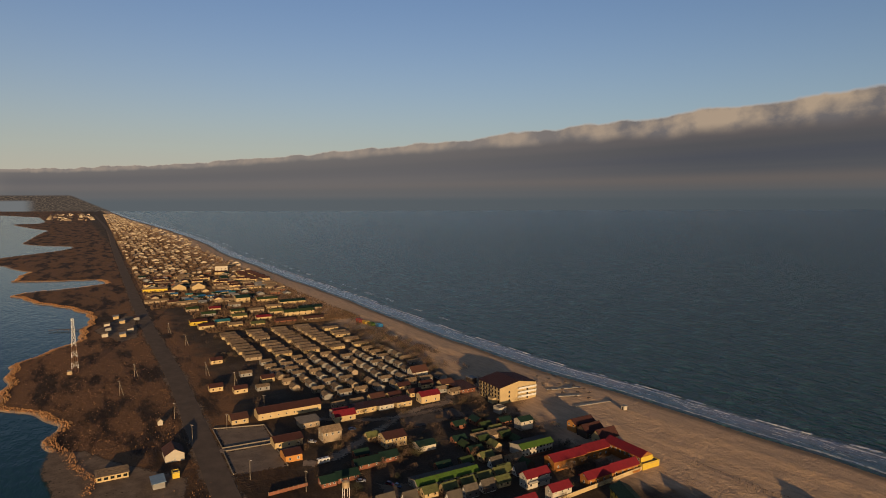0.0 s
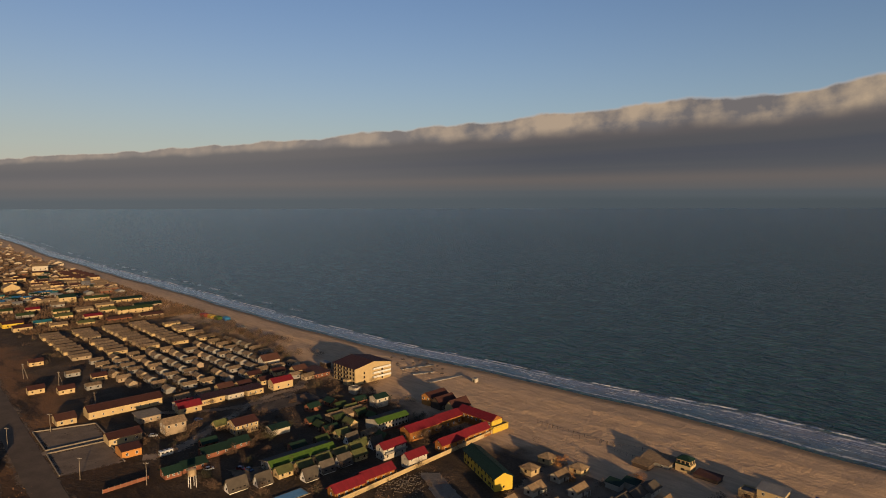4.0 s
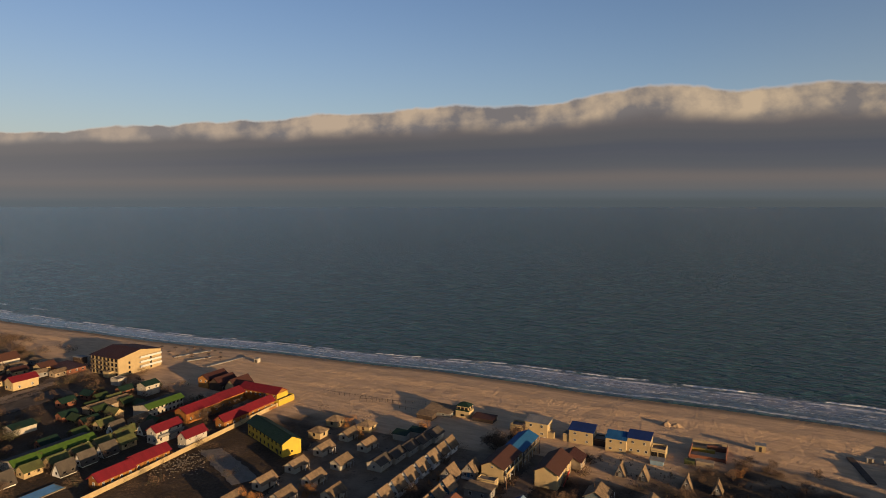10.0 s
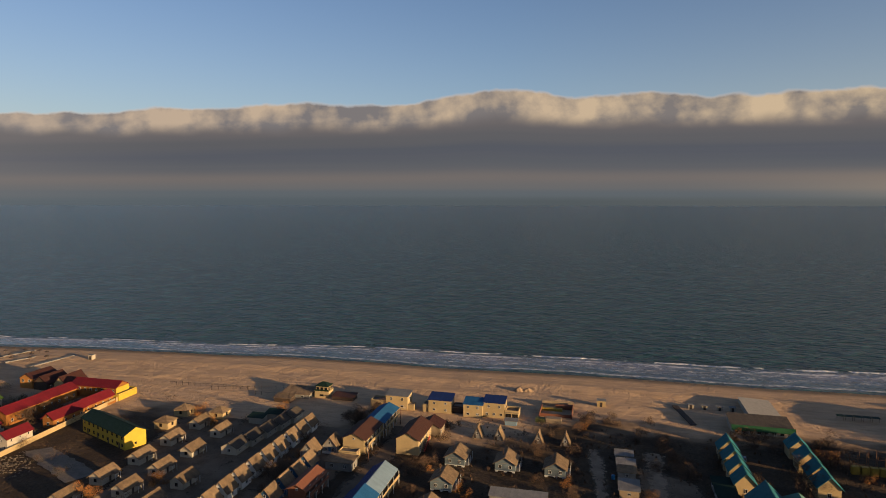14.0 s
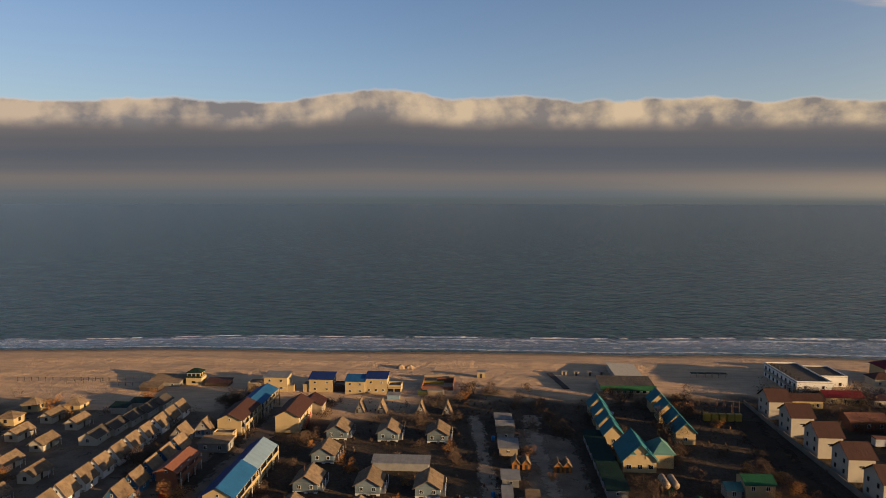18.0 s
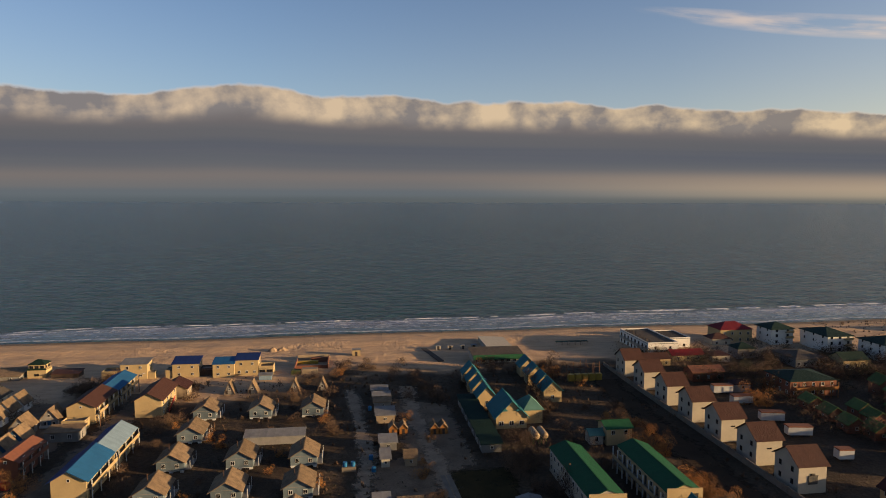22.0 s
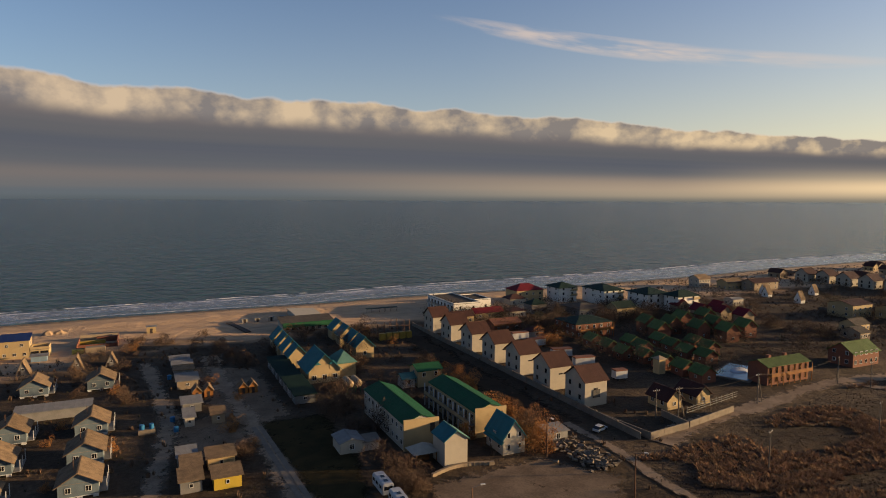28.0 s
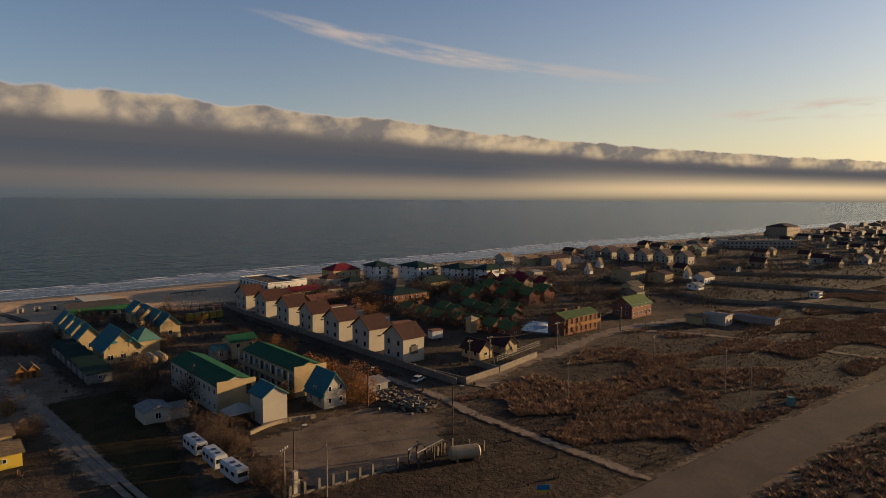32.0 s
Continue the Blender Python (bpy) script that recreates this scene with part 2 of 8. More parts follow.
M = {
    "cream": mat("cream_plaster", rgb(0.60, 0.44, 0.225), rgb(0.49, 0.36, 0.185), 0.3, 0.9, vary=0.06),
    "white": mat("white_plaster", rgb(0.58, 0.51, 0.40), rgb(0.48, 0.42, 0.34), 0.35, 0.9, vary=0.06),
    "sandstone": mat("tan_plaster", rgb(0.44, 0.33, 0.22), rgb(0.34, 0.26, 0.17), 0.4, 0.9, vary=0.08),
    "yellow": mat("yellow_plaster", rgb(0.72, 0.50, 0.05), rgb(0.60, 0.42, 0.05), 0.4, 0.85),
    "orange": mat("orange_plaster", rgb(0.62, 0.27, 0.06), rgb(0.50, 0.22, 0.06), 0.5, 0.85),
    "blueboard": mat("pale_blue_boards", rgb(0.185, 0.235, 0.26), rgb(0.13, 0.165, 0.185), 0.5, 0.85, vary=0.18),
    "greyboard": mat("grey_boards", rgb(0.34, 0.32, 0.29), rgb(0.24, 0.22, 0.20), 0.6, 0.9, vary=0.15),
    "deepblue": mat("blue_boards", rgb(0.05, 0.16, 0.30), rgb(0.04, 0.12, 0.22), 0.5, 0.8),
    "wood": mat("varnished_timber", rgb(0.46, 0.19, 0.05), rgb(0.30, 0.12, 0.035), 0.8, 0.7, ribs=2.5, bump=0.2, vary=0.1),
    "darkwood": mat("dark_timber", rgb(0.10, 0.065, 0.045), rgb(0.06, 0.04, 0.03), 0.8, 0.85, vary=0.15),
    "brick": mat("red_brick", rgb(0.30, 0.11, 0.06), rgb(0.22, 0.085, 0.05), 1.2, 0.9, vary=0.12),
    "grey": mat("grey_render", rgb(0.33, 0.31, 0.29), rgb(0.24, 0.23, 0.21), 0.5, 0.9, vary=0.12),
    "earth": mat("dark_earth", rgb(0.100, 0.066, 0.040), rgb(0.055, 0.038, 0.025), 0.2, 0.95, bump=0.5, fine=25.0, spec=0.05, soft=True),
    "mossroof": mat("moss_green_roof_sheet", rgb(0.055, 0.085, 0.028), rgb(0.038, 0.058, 0.022), 0.4, 0.6, ribs=4.0, bump=0.3, vary=0.2),
    "concrete": mat("concrete", rgb(0.30, 0.245, 0.185), rgb(0.19, 0.155, 0.12), 0.5, 0.92),
    "asbestos": mat("weathered_fibre_cement_sheet", rgb(0.37, 0.255, 0.152), rgb(0.18, 0.127, 0.082), 0.7, 0.9, ribs=5.0, bump=0.5, vary=0.2),
    "browntile": mat("brown_roof_sheet", rgb(0.115, 0.052, 0.037), rgb(0.085, 0.040, 0.030), 0.5, 0.6, ribs=4.0, bump=0.35, vary=0.1),
    "darkroof": mat("dark_brown_roof", rgb(0.085, 0.034, 0.028), rgb(0.060, 0.026, 0.022), 0.5, 0.6, ribs=4.0, bump=0.3, vary=0.1),
    "red": mat("crimson_roof_sheet", rgb(0.24, 0.018, 0.028), rgb(0.17, 0.016, 0.024), 0.4, 0.5, ribs=4.0, bump=0.3, vary=0.1),
    "green": mat("green_roof_sheet", rgb(0.020, 0.125, 0.050), rgb(0.016, 0.09, 0.040), 0.4, 0.5, ribs=4.0, bump=0.3, vary=0.15),
    "darkgreen": mat("dark_green_roof_sheet", rgb(0.016, 0.042, 0.028), rgb(0.012, 0.032, 0.022), 0.4, 0.55, ribs=4.0, bump=0.3, vary=0.15),
    "lime": mat("bright_green_roof_sheet", rgb(0.080, 0.150, 0.022), rgb(0.060, 0.115, 0.020), 0.4, 0.5, ribs=4.0, bump=0.3),
    "olive": mat("olive_roof_sheet", rgb(0.15, 0.16, 0.055), rgb(0.10, 0.11, 0.045), 0.5, 0.7, ribs=4.0, bump=0.4, vary=0.15),
    "teal": mat("teal_roof_sheet", rgb(0.04, 0.22, 0.25), rgb(0.03, 0.16, 0.19), 0.4, 0.5, ribs=4.0, bump=0.3, vary=0.1),
    "paleteal": mat("pale_green_roof_sheet", rgb(0.16, 0.33, 0.27), rgb(0.12, 0.26, 0.22), 0.4, 0.5, ribs=4.0, bump=0.3),
    "blue": mat("blue_roof_sheet", rgb(0.03, 0.16, 0.36), rgb(0.025, 0.12, 0.28), 0.4, 0.5, ribs=4.0, bump=0.3),
    "paleblue": mat("pale_blue_roof_sheet", rgb(0.30, 0.42, 0.52), rgb(0.24, 0.34, 0.43), 0.4, 0.5, ribs=4.0, bump=0.3),
    "navy": mat("navy_roof_sheet", rgb(0.02, 0.05, 0.19), rgb(0.02, 0.04, 0.15), 0.4, 0.5, ribs=4.0, bump=0.3),
    "galv": mat("galvanised_sheet", rgb(0.36, 0.35, 0.335), rgb(0.26, 0.25, 0.24), 0.5, 0.5, 0.3, ribs=4.0, bump=0.4, vary=0.1),
    "trim": mat("white_painted_trim", rgb(0.78, 0.76, 0.71), rgb(0.66, 0.64, 0.60), 1.0, 0.6, bump=0.05),
    "darktrim": mat("dark_painted_trim", rgb(0.05, 0.035, 0.03), rgb(0.04, 0.03, 0.025), 1.0, 0.6, bump=0.05),
    "glass": mat("window_glass", rgb(0.015, 0.017, 0.020), rgb(0.03, 0.03, 0.03), 0.3, 0.08, bump=0.02, spec=0.6),
    "roadway": mat("dusty_asphalt", rgb(0.225, 0.165, 0.118), rgb(0.150, 0.112, 0.082), 0.12, 0.95, bump=0.3, spec=0.05),
    "asphalt": mat("worn_asphalt", rgb(0.19, 0.150, 0.115), rgb(0.10, 0.082, 0.066), 0.18, 0.95, bump=0.3, spec=0.05, soft=True),
    "track": mat("pale_dust_track", rgb(0.50, 0.365, 0.245), rgb(0.29, 0.21, 0.142), 0.25, 0.95, bump=0.4, spec=0.05, soft=True),
    "sandyard": mat("trodden_sand_yard", rgb(0.35, 0.248, 0.163), rgb(0.175, 0.124, 0.083), 0.16, 0.95, bump=0.5, fine=14.0, spec=0.05, soft=True),
    "lot": mat("pale_dusty_concrete", rgb(0.36, 0.265, 0.185), rgb(0.21, 0.155, 0.11), 0.12, 0.95, bump=0.3, fine=18.0, spec=0.05, soft=True),
    "slate": mat("grey_weathered_roof", rgb(0.135, 0.112, 0.09), rgb(0.085, 0.072, 0.06), 0.5, 0.85, ribs=5.0, bump=0.4, vary=0.15),
    "canvas": mat("pale_canvas", rgb(0.60, 0.54, 0.43), rgb(0.48, 0.43, 0.34), 0.8, 0.85),
    "sandheap": mat("dug_sand", rgb(0.60, 0.42, 0.26), rgb(0.42, 0.29, 0.18), 0.4, 0.95, bump=0.4, spec=0.05),
    "whitewash": mat("white_masonry_paint", rgb(1.0, 0.95, 0.86), rgb(0.86, 0.81, 0.73), 0.35, 0.9, vary=0.05),
    "grassroof": mat("grass_green_roof_sheet", rgb(0.13, 0.19, 0.055), rgb(0.09, 0.13, 0.04), 0.4, 0.6, ribs=4.0, bump=0.3, vary=0.2),
    "lawn": mat("dark_mown_grass", rgb(0.085, 0.062, 0.026), rgb(0.042, 0.034, 0.016), 0.2, 0.95, bump=0.8, fine=22.0, spec=0.03, soft=True),
    "rust": mat("rusty_steel", rgb(0.22, 0.10, 0.05), rgb(0.13, 0.07, 0.045), 1.5, 0.8, 0.2),
    "tank": mat("pale_painted_tank", rgb(0.52, 0.40, 0.25), rgb(0.36, 0.24, 0.13), 0.8, 0.6, 0.1),
    "bark": mat("grey_brown_bark", rgb(0.10, 0.07, 0.05), rgb(0.06, 0.045, 0.035), 2.0, 0.95),
    "twig": mat("bare_brown_twigs", rgb(0.19, 0.115, 0.068), rgb(0.115, 0.07, 0.044), 0.6, 0.95, vary=0.25),
    "rustleaf": mat("rusty_autumn_leaves", rgb(0.52, 0.23, 0.06), rgb(0.32, 0.14, 0.045), 0.9, 0.9, vary=0.2),
    "olivetwig": mat("dull_green_foliage", rgb(0.075, 0.070, 0.030), rgb(0.05, 0.045, 0.022), 0.6, 0.95, vary=0.25),
    "reed": mat("dry_reed", rgb(0.42, 0.24, 0.11), rgb(0.27, 0.145, 0.065), 0.15, 0.95, vary=0.2),
    "darkreed": mat("dark_marsh_grass", rgb(0.10, 0.058, 0.03), rgb(0.05, 0.03, 0.018), 0.1, 0.95),
    "rustreed": mat("rust_brown_reed", rgb(0.62, 0.33, 0.15), rgb(0.32, 0.165, 0.075), 0.2, 0.95),
    "plasticblue": mat("blue_plastic", rgb(0.03, 0.22, 0.45), rgb(0.03, 0.18, 0.38), 1.0, 0.4),
    "pool": mat("pool_water", rgb(0.20, 0.42, 0.55), rgb(0.15, 0.34, 0.48), 0.5, 0.1, spec=0.5),
    "caravan": mat("caravan_white_panel", rgb(0.66, 0.66, 0.66), rgb(0.55, 0.55, 0.55), 0.6, 0.4),
    "rubber": mat("black_rubber", rgb(0.02, 0.02, 0.02), rgb(0.03, 0.03, 0.03), 2.0, 0.85),
    "carred": mat("dark_red_car_paint", rgb(0.20, 0.02, 0.02), rgb(0.18, 0.02, 0.02), 0.5, 0.25, spec=0.5),
    "carblue": mat("dark_blue_car_paint", rgb(0.03, 0.06, 0.14), rgb(0.03, 0.05, 0.12), 0.5, 0.25, spec=0.5),
    "rubble": mat("broken_concrete", rgb(0.30, 0.235, 0.17), rgb(0.16, 0.125, 0.09), 1.5, 0.95, bump=0.5),
    "poster": mat("printed_board", rgb(0.028, 0.034, 0.045), rgb(0.14, 0.12, 0.10), 1.6, 0.5, fine=4.0),
    "redplastic": mat("red_plastic", rgb(0.55, 0.03, 0.02), rgb(0.45, 0.03, 0.02), 0.6, 0.5),
    "gold": mat("yellow_painted_steel", rgb(0.50, 0.33, 0.04), rgb(0.38, 0.24, 0.04), 0.8, 0.6),
    "foam": mat("white_tarpaulin", rgb(0.7, 0.72, 0.74), rgb(0.6, 0.62, 0.65), 0.8, 0.6),
}


# ---- building blocks ----
def box(bm, x0, y0, z0, x1, y1, z1):
    vs = [bm.verts.new(c) for c in ((x0, y0, z0), (x1, y0, z0), (x1, y1, z0), (x0, y1, z0), (x0, y0, z1), (x1, y0, z1), (x1, y1, z1), (x0, y1, z1))]
    for f in ((3, 2, 1, 0), (4, 5, 6, 7), (0, 1, 5, 4), (1, 2, 6, 5), (2, 3, 7, 6), (3, 0, 4, 7)):
        bm.faces.new([vs[i] for i in f])


def prism(bm, outline, x0, x1):
    """An outline in y, z drawn out along x."""
    a = [bm.verts.new((x0, y, z)) for y, z in outline]
    b = [bm.verts.new((x1, y, z)) for y, z in outline]
    n = len(outline)
    bm.faces.new(a[::-1])
    bm.faces.new(b)
    for i in range(n):
        bm.faces.new((a[i], a[(i + 1) % n], b[(i + 1) % n], b[i]))


def tube(bm, p, q, r0, r1, sides=8):
    p, q = Vector(p), Vector(q)
    turn = (q - p).to_track_quat("Z", "Y")
    rings = []
    for c, r in ((p, r0), (q, r1)):
        rings.append([bm.verts.new(c + turn @ Vector((r * math.cos(2 * math.pi * i / sides), r * math.sin(2 * math.pi * i / sides), 0))) for i in range(sides)])
    for i in range(sides):
        j = (i + 1) % sides
        bm.faces.new((rings[0][i], rings[0][j], rings[1][j], rings[1][i]))
    bm.faces.new(rings[0][::-1])
    bm.faces.new(rings[1])


def finish(name, bm, material):
    bmesh.ops.recalc_face_normals(bm, faces=bm.faces)
    me = bpy.data.meshes.new(name)
    bm.to_mesh(me)
    bm.free()
    me.materials.append(M[material])
    return me


def part(name, bm, material, parent, label=""):
    me = bm if isinstance(bm, bpy.types.Mesh) else finish(name, bm, material)
    ob = new(name, me)
    ob.parent = parent
    if label:
        tagged(ob, label)
    return ob


CACHE = {}


def cached(key, make):
    if key not in CACHE:
        CACHE[key] = make()
    return CACHE[key]


def boxmesh(name, w, d, h, material):
    """A block centred on x and y, standing on z = 0."""
    def make():
        bm = bmesh.new()
        box(bm, -w / 2, -d / 2, 0, w / 2, d / 2, h)
        return finish(name, bm, material)
    return cached((name, round(w, 2), round(d, 2), round(h, 2), material), make)


def thing(name, label, category, x, y, z=0.0, rz=0.0, group="", kind=""):
    root = new(name)
    root.empty_display_size = 0.5
    root.matrix_world = pose(x, y, z, 0, 0, rz)
    return tagged(root, label, category, group, kind)


def solid(name, bm, material, label, category, m=None, group="", kind=""):
    ob = new(name, finish(name, bm, material))
    if m is not None:
        ob.matrix_world = m
    return tagged(ob, label, category, group, kind)


def window_mesh(w, h, trim):
    def make():
        bm = bmesh.new()
        t = 0.09
        box(bm, -w / 2, -0.05, 0, w / 2, 0.06, t)
        box(bm, -w / 2, -0.05, h - t, w / 2, 0.06, h)
        box(bm, -w / 2, -0.05, t, -w / 2 + t, 0.06, h - t)
        box(bm, w / 2 - t, -0.05, t, w / 2, 0.06, h - t)
        if w > 0.8:
            box(bm, -0.03, -0.04, t, 0.03, 0.06, h - t)
        return finish("window", bm, trim)
    return cached(("win", round(w, 2), round(h, 2), trim), make)


def add_window(root, face, L, W, u, z, w=1.1, h=1.3, trim="trim", door=False, out=0.02, plain=False):
    """face: S, N on the long sides, W, E on the ends, in the house's own axes (ridge along x)."""
    place = {"S": (u, -W / 2 - out, 0), "N": (u, W / 2 + out, 180), "E": (L / 2 + out, u, 90), "W": (-L / 2 - out, u, -90)}[face]
    if door:
        ob = part("door", boxmesh("door", w, 0.08, h, "darktrim" if trim == "trim" else trim), "trim", root)
        ob.matrix_local = pose(place[0], place[1], z, 0, 0, place[2])
        return ob
    if plain:
        ob = part("window", boxmesh("window", w, 0.1, h, "glass"), "glass", root)
        ob.matrix_local = pose(place[0], place[1], z, 0, 0, place[2])
        return ob
    ob = part("window", window_mesh(w, h, trim), trim, root)
    ob.matrix_local = pose(place[0], place[1], z, 0, 0, place[2])
    pane = part("pane", boxmesh("pane", w - 0.12, 0.05, h - 0.12, "glass"), "glass", ob)
    pane.matrix_local = pose(0, 0.0, 0.06)
    return ob


def windows(root, L, W, spec, trim="trim", plain=False):
    """spec: strings face:count:z[:w:h], spread evenly along the face."""
    for s in spec.split():
        bits = s.split(":")
        face, n, z = bits[0], int(bits[1]), float(bits[2])
        w, h = (float(bits[3]), float(bits[4])) if len(bits) > 4 else (1.1, 1.3)
        span = L if face.upper() in "SN" else W
        for i in range(n):
            u = (i + 0.5) / n * span - span / 2
            add_window(root, face.upper(), L, W, u, z, w, h, trim, door=face.islower(), plain=plain)


def gable(root, L, W, eave, ridge, wall, roof, over=0.45, base=0.0, thick=0.14, cap=True, roof2=None):
    """Walls with gable ends and two roof slopes, ridge along x."""
    def walls():
        bm = bmesh.new()
        prism(bm, [(-W / 2, base), (W / 2, base), (W / 2, eave), (0, ridge), (-W / 2, eave)], -L / 2, L / 2)
        return finish("wall", bm, wall)
    part("wall", cached(("gw", L, W, eave, ridge, wall, base), walls), wall, root)
    k = (ridge - eave) / (W / 2)
    nl = math.hypot(1, k)
    for s in (-1, 1):
        mt = roof if s < 0 or roof2 is None else roof2
        def slope():
            bm = bmesh.new()
            o = 0.03
            y1, z1 = s * (W / 2 + over), eave - k * over + o
            prism(bm, [(0, ridge + o), (y1, z1), (y1 + s * k / nl * thick * 0, z1 + thick * nl), (0, ridge + o + thick * nl)], -L / 2 - over, L / 2 + over)
            return finish("roof_slope", bm, mt)
        part("roof_slope", cached(("gs", L, W, eave, ridge, mt, over, s), slope), mt, root)
    if cap:
        part("ridge_cap", boxmesh("ridge_cap", L + 2 * over, 0.3, 0.1, roof), roof, root).matrix_local = pose(0, 0, ridge + thick * nl - 0.02)


def hipped(root, L, W, eave, ridge, wall, roof, over=0.5, base=0.0):
    def walls():
        bm = bmesh.new()
        box(bm, -L / 2, -W / 2, base, L / 2, W / 2, eave)
        return finish("wall", bm, wall)
    part("wall", cached(("hw", L, W, eave, wall, base), walls), wall, root)
    def roofs():
        bm = bmesh.new()
        a, b = L / 2 + over, W / 2 + over
        r = max(0.15, (L - W) / 2)
        lo = [bm.verts.new(c) for c in ((-a, -b, eave), (a, -b, eave), (a, b, eave), (-a, b, eave))]
        up = [bm.verts.new(c) for c in ((-a, -b, eave + 0.16), (a, -b, eave + 0.16), (a, b, eave + 0.16), (-a, b, eave + 0.16))]
        p, q = bm.verts.new((-r, 0, ridge)), bm.verts.new((r, 0, ridge))
        bm.faces.new(lo[::-1])
        for i in range(4):
            bm.faces.new((lo[i], lo[(i + 1) % 4], up[(i + 1) % 4], up[i]))
        bm.faces.new((up[0], up[1], q, p))
        bm.faces.new((up[1], up[2], q))
        bm.faces.new((up[2], up[3], p, q))
        bm.faces.new((up[3], up[0], p))
        return finish("roof", bm, roof)
    part("roof", cached(("hr", L, W, eave, ridge, roof, over), roofs), roof, root)


def flat(root, L, W, h, wall, roof, parapet=0.5, over=0.0, tilt=0.0, base=0.0):
    """A block with a parapet, or with a single tilted sheet (tilt: rise in metres across y)."""
    bm = bmesh.new()
    if tilt:
        prism(bm, [(-W / 2, base), (W / 2, base), (W / 2, h + max(tilt, 0)), (-W / 2, h + max(-tilt, 0))], -L / 2, L / 2)
        part("wall", bm, wall, root)
        bm = bmesh.new()
        za, zb = h + max(-tilt, 0), h + max(tilt, 0)
        k = (zb - za) / W
        o = over
        prism(bm, [(-W / 2 - o, za - k * o + 0.02), (W / 2 + o, zb + k * o + 0.02), (W / 2 + o, zb + k * o + 0.16), (-W / 2 - o, za - k * o + 0.16)], -L / 2 - o, L / 2 + o)
        part("roof", bm, roof, root)
        return
    box(bm, -L / 2, -W / 2, base, L / 2, W / 2, h)
    part("wall", bm, wall, root)
    bm = bmesh.new()
    o = over
    box(bm, -L / 2 - o, -W / 2 - o, h + 0.004, L / 2 + o, W / 2 + o, h + 0.2)
    part("roof", bm, roof, root)
    if parapet:
        for x0, y0, x1, y1 in ((-L / 2, -W / 2, L / 2, -W / 2 + 0.25), (-L / 2, W / 2 - 0.25, L / 2, W / 2), (-L / 2, -W / 2 + 0.25, -L / 2 + 0.25, W / 2 - 0.25), (L / 2 - 0.25, -W / 2 + 0.25, L / 2, W / 2 - 0.25)):
            bm = bmesh.new()
            box(bm, x0, y0, h + 0.2, x1, y1, h + 0.2 + parapet)
            part("parapet", bm, wall, root)


def house(name, label, x0, x1, y0, y1, eave, ridge, wall, roof, win="", axis="x", shape="gable", category="house", over=0.45, group="", trim="trim", turn=0.0, base=0.0, roof2=None):
    """A house over the rectangle x0..x1, y0..y1; axis: the way its ridge runs."""
    cx, cy = (x0 + x1) / 2, (y0 + y1) / 2
    L, W = (x1 - x0, y1 - y0) if axis == "x" else (y1 - y0, x1 - x0)
    L, W = round(L, 2), round(W, 2)
    root = thing(name, label, category, cx, cy, 0, turn + (0 if axis == "x" else 90), group)
    if shape == "gable":
        gable(root, L, W, eave, ridge, wall, roof, over, base, roof2=roof2)
    elif shape == "hip":
        hipped(root, L, W, eave, ridge, wall, roof, over, base)
    elif shape == "mono":
        flat(root, L, W, eave, wall, roof, 0, over, ridge - eave, base)
    else:
        flat(root, L, W, eave, wall, roof, ridge - eave, 0.0)
    windows(root, L, W, win, trim)
    return root


# ---- ground, water, roads ----
def smooth(x, a, b):
    t = np.clip((x - a) / (b - a), 0, 1)
    return t * t * (3 - 2 * t)


def wavy(x, y, size, seed=0.0):
    return (np.sin(x / size + seed) + np.sin(y / size * 1.3 + 1.7 * seed + 0.6 * np.sin(x / size * 0.7)) + np.sin((x + y) / size * 0.8 + 2.3 * seed)) / 3


def shore(x):
    """The sea's edge, y at x."""
    return 326 + 1.6 * np.sin(x / 70.0) + 1.0 * np.sin(x / 23.0 + 1) - 27 * smooth(-x, 110, 420) + 24 * smooth(-x, 1300, 1950) - 34 * smooth(-x, 2300, 4000) + 18 * smooth(x, 230, 560)


def lagoon(x):
    """The lagoon's edge, y at x: bays and reed spits behind the sand bar."""
    bays = ((-230, -8), (-293, 0), (-331, -1), (-376, -13), (-395, -8), (-426, -22), (-450, -38), (-516, -41), (-558, -36), (-600, -15), (-636, 8), (-710, 14), (-772, 20), (-835, -9), (-905, -42), (-960, -64), (-985, -50), (-1000, 10), (-1030, 46), (-1085, 40), (-1100, -20), (-1125, -75), (-1250, -58), (-1430, -120), (-1550, -140), (-1640, -70), (-1740, 0), (-1830, 12), (-1900, -60), (-2000, -105), (-2500, -80), (-2700, -60), (-3000, -140), (-3350, -210), (-3500, -90), (-4300, -130), (-4800, -330), (-5600, -700))
    out = np.interp(-x, [-a for a, _ in bays], [b for _, b in bays]) + 2.6 * np.sin(x / 17.0) + 1.6 * np.sin(x / 6.3)
    return out - 2500 * smooth(x, -230, -150)


WATER_Z = -1.0


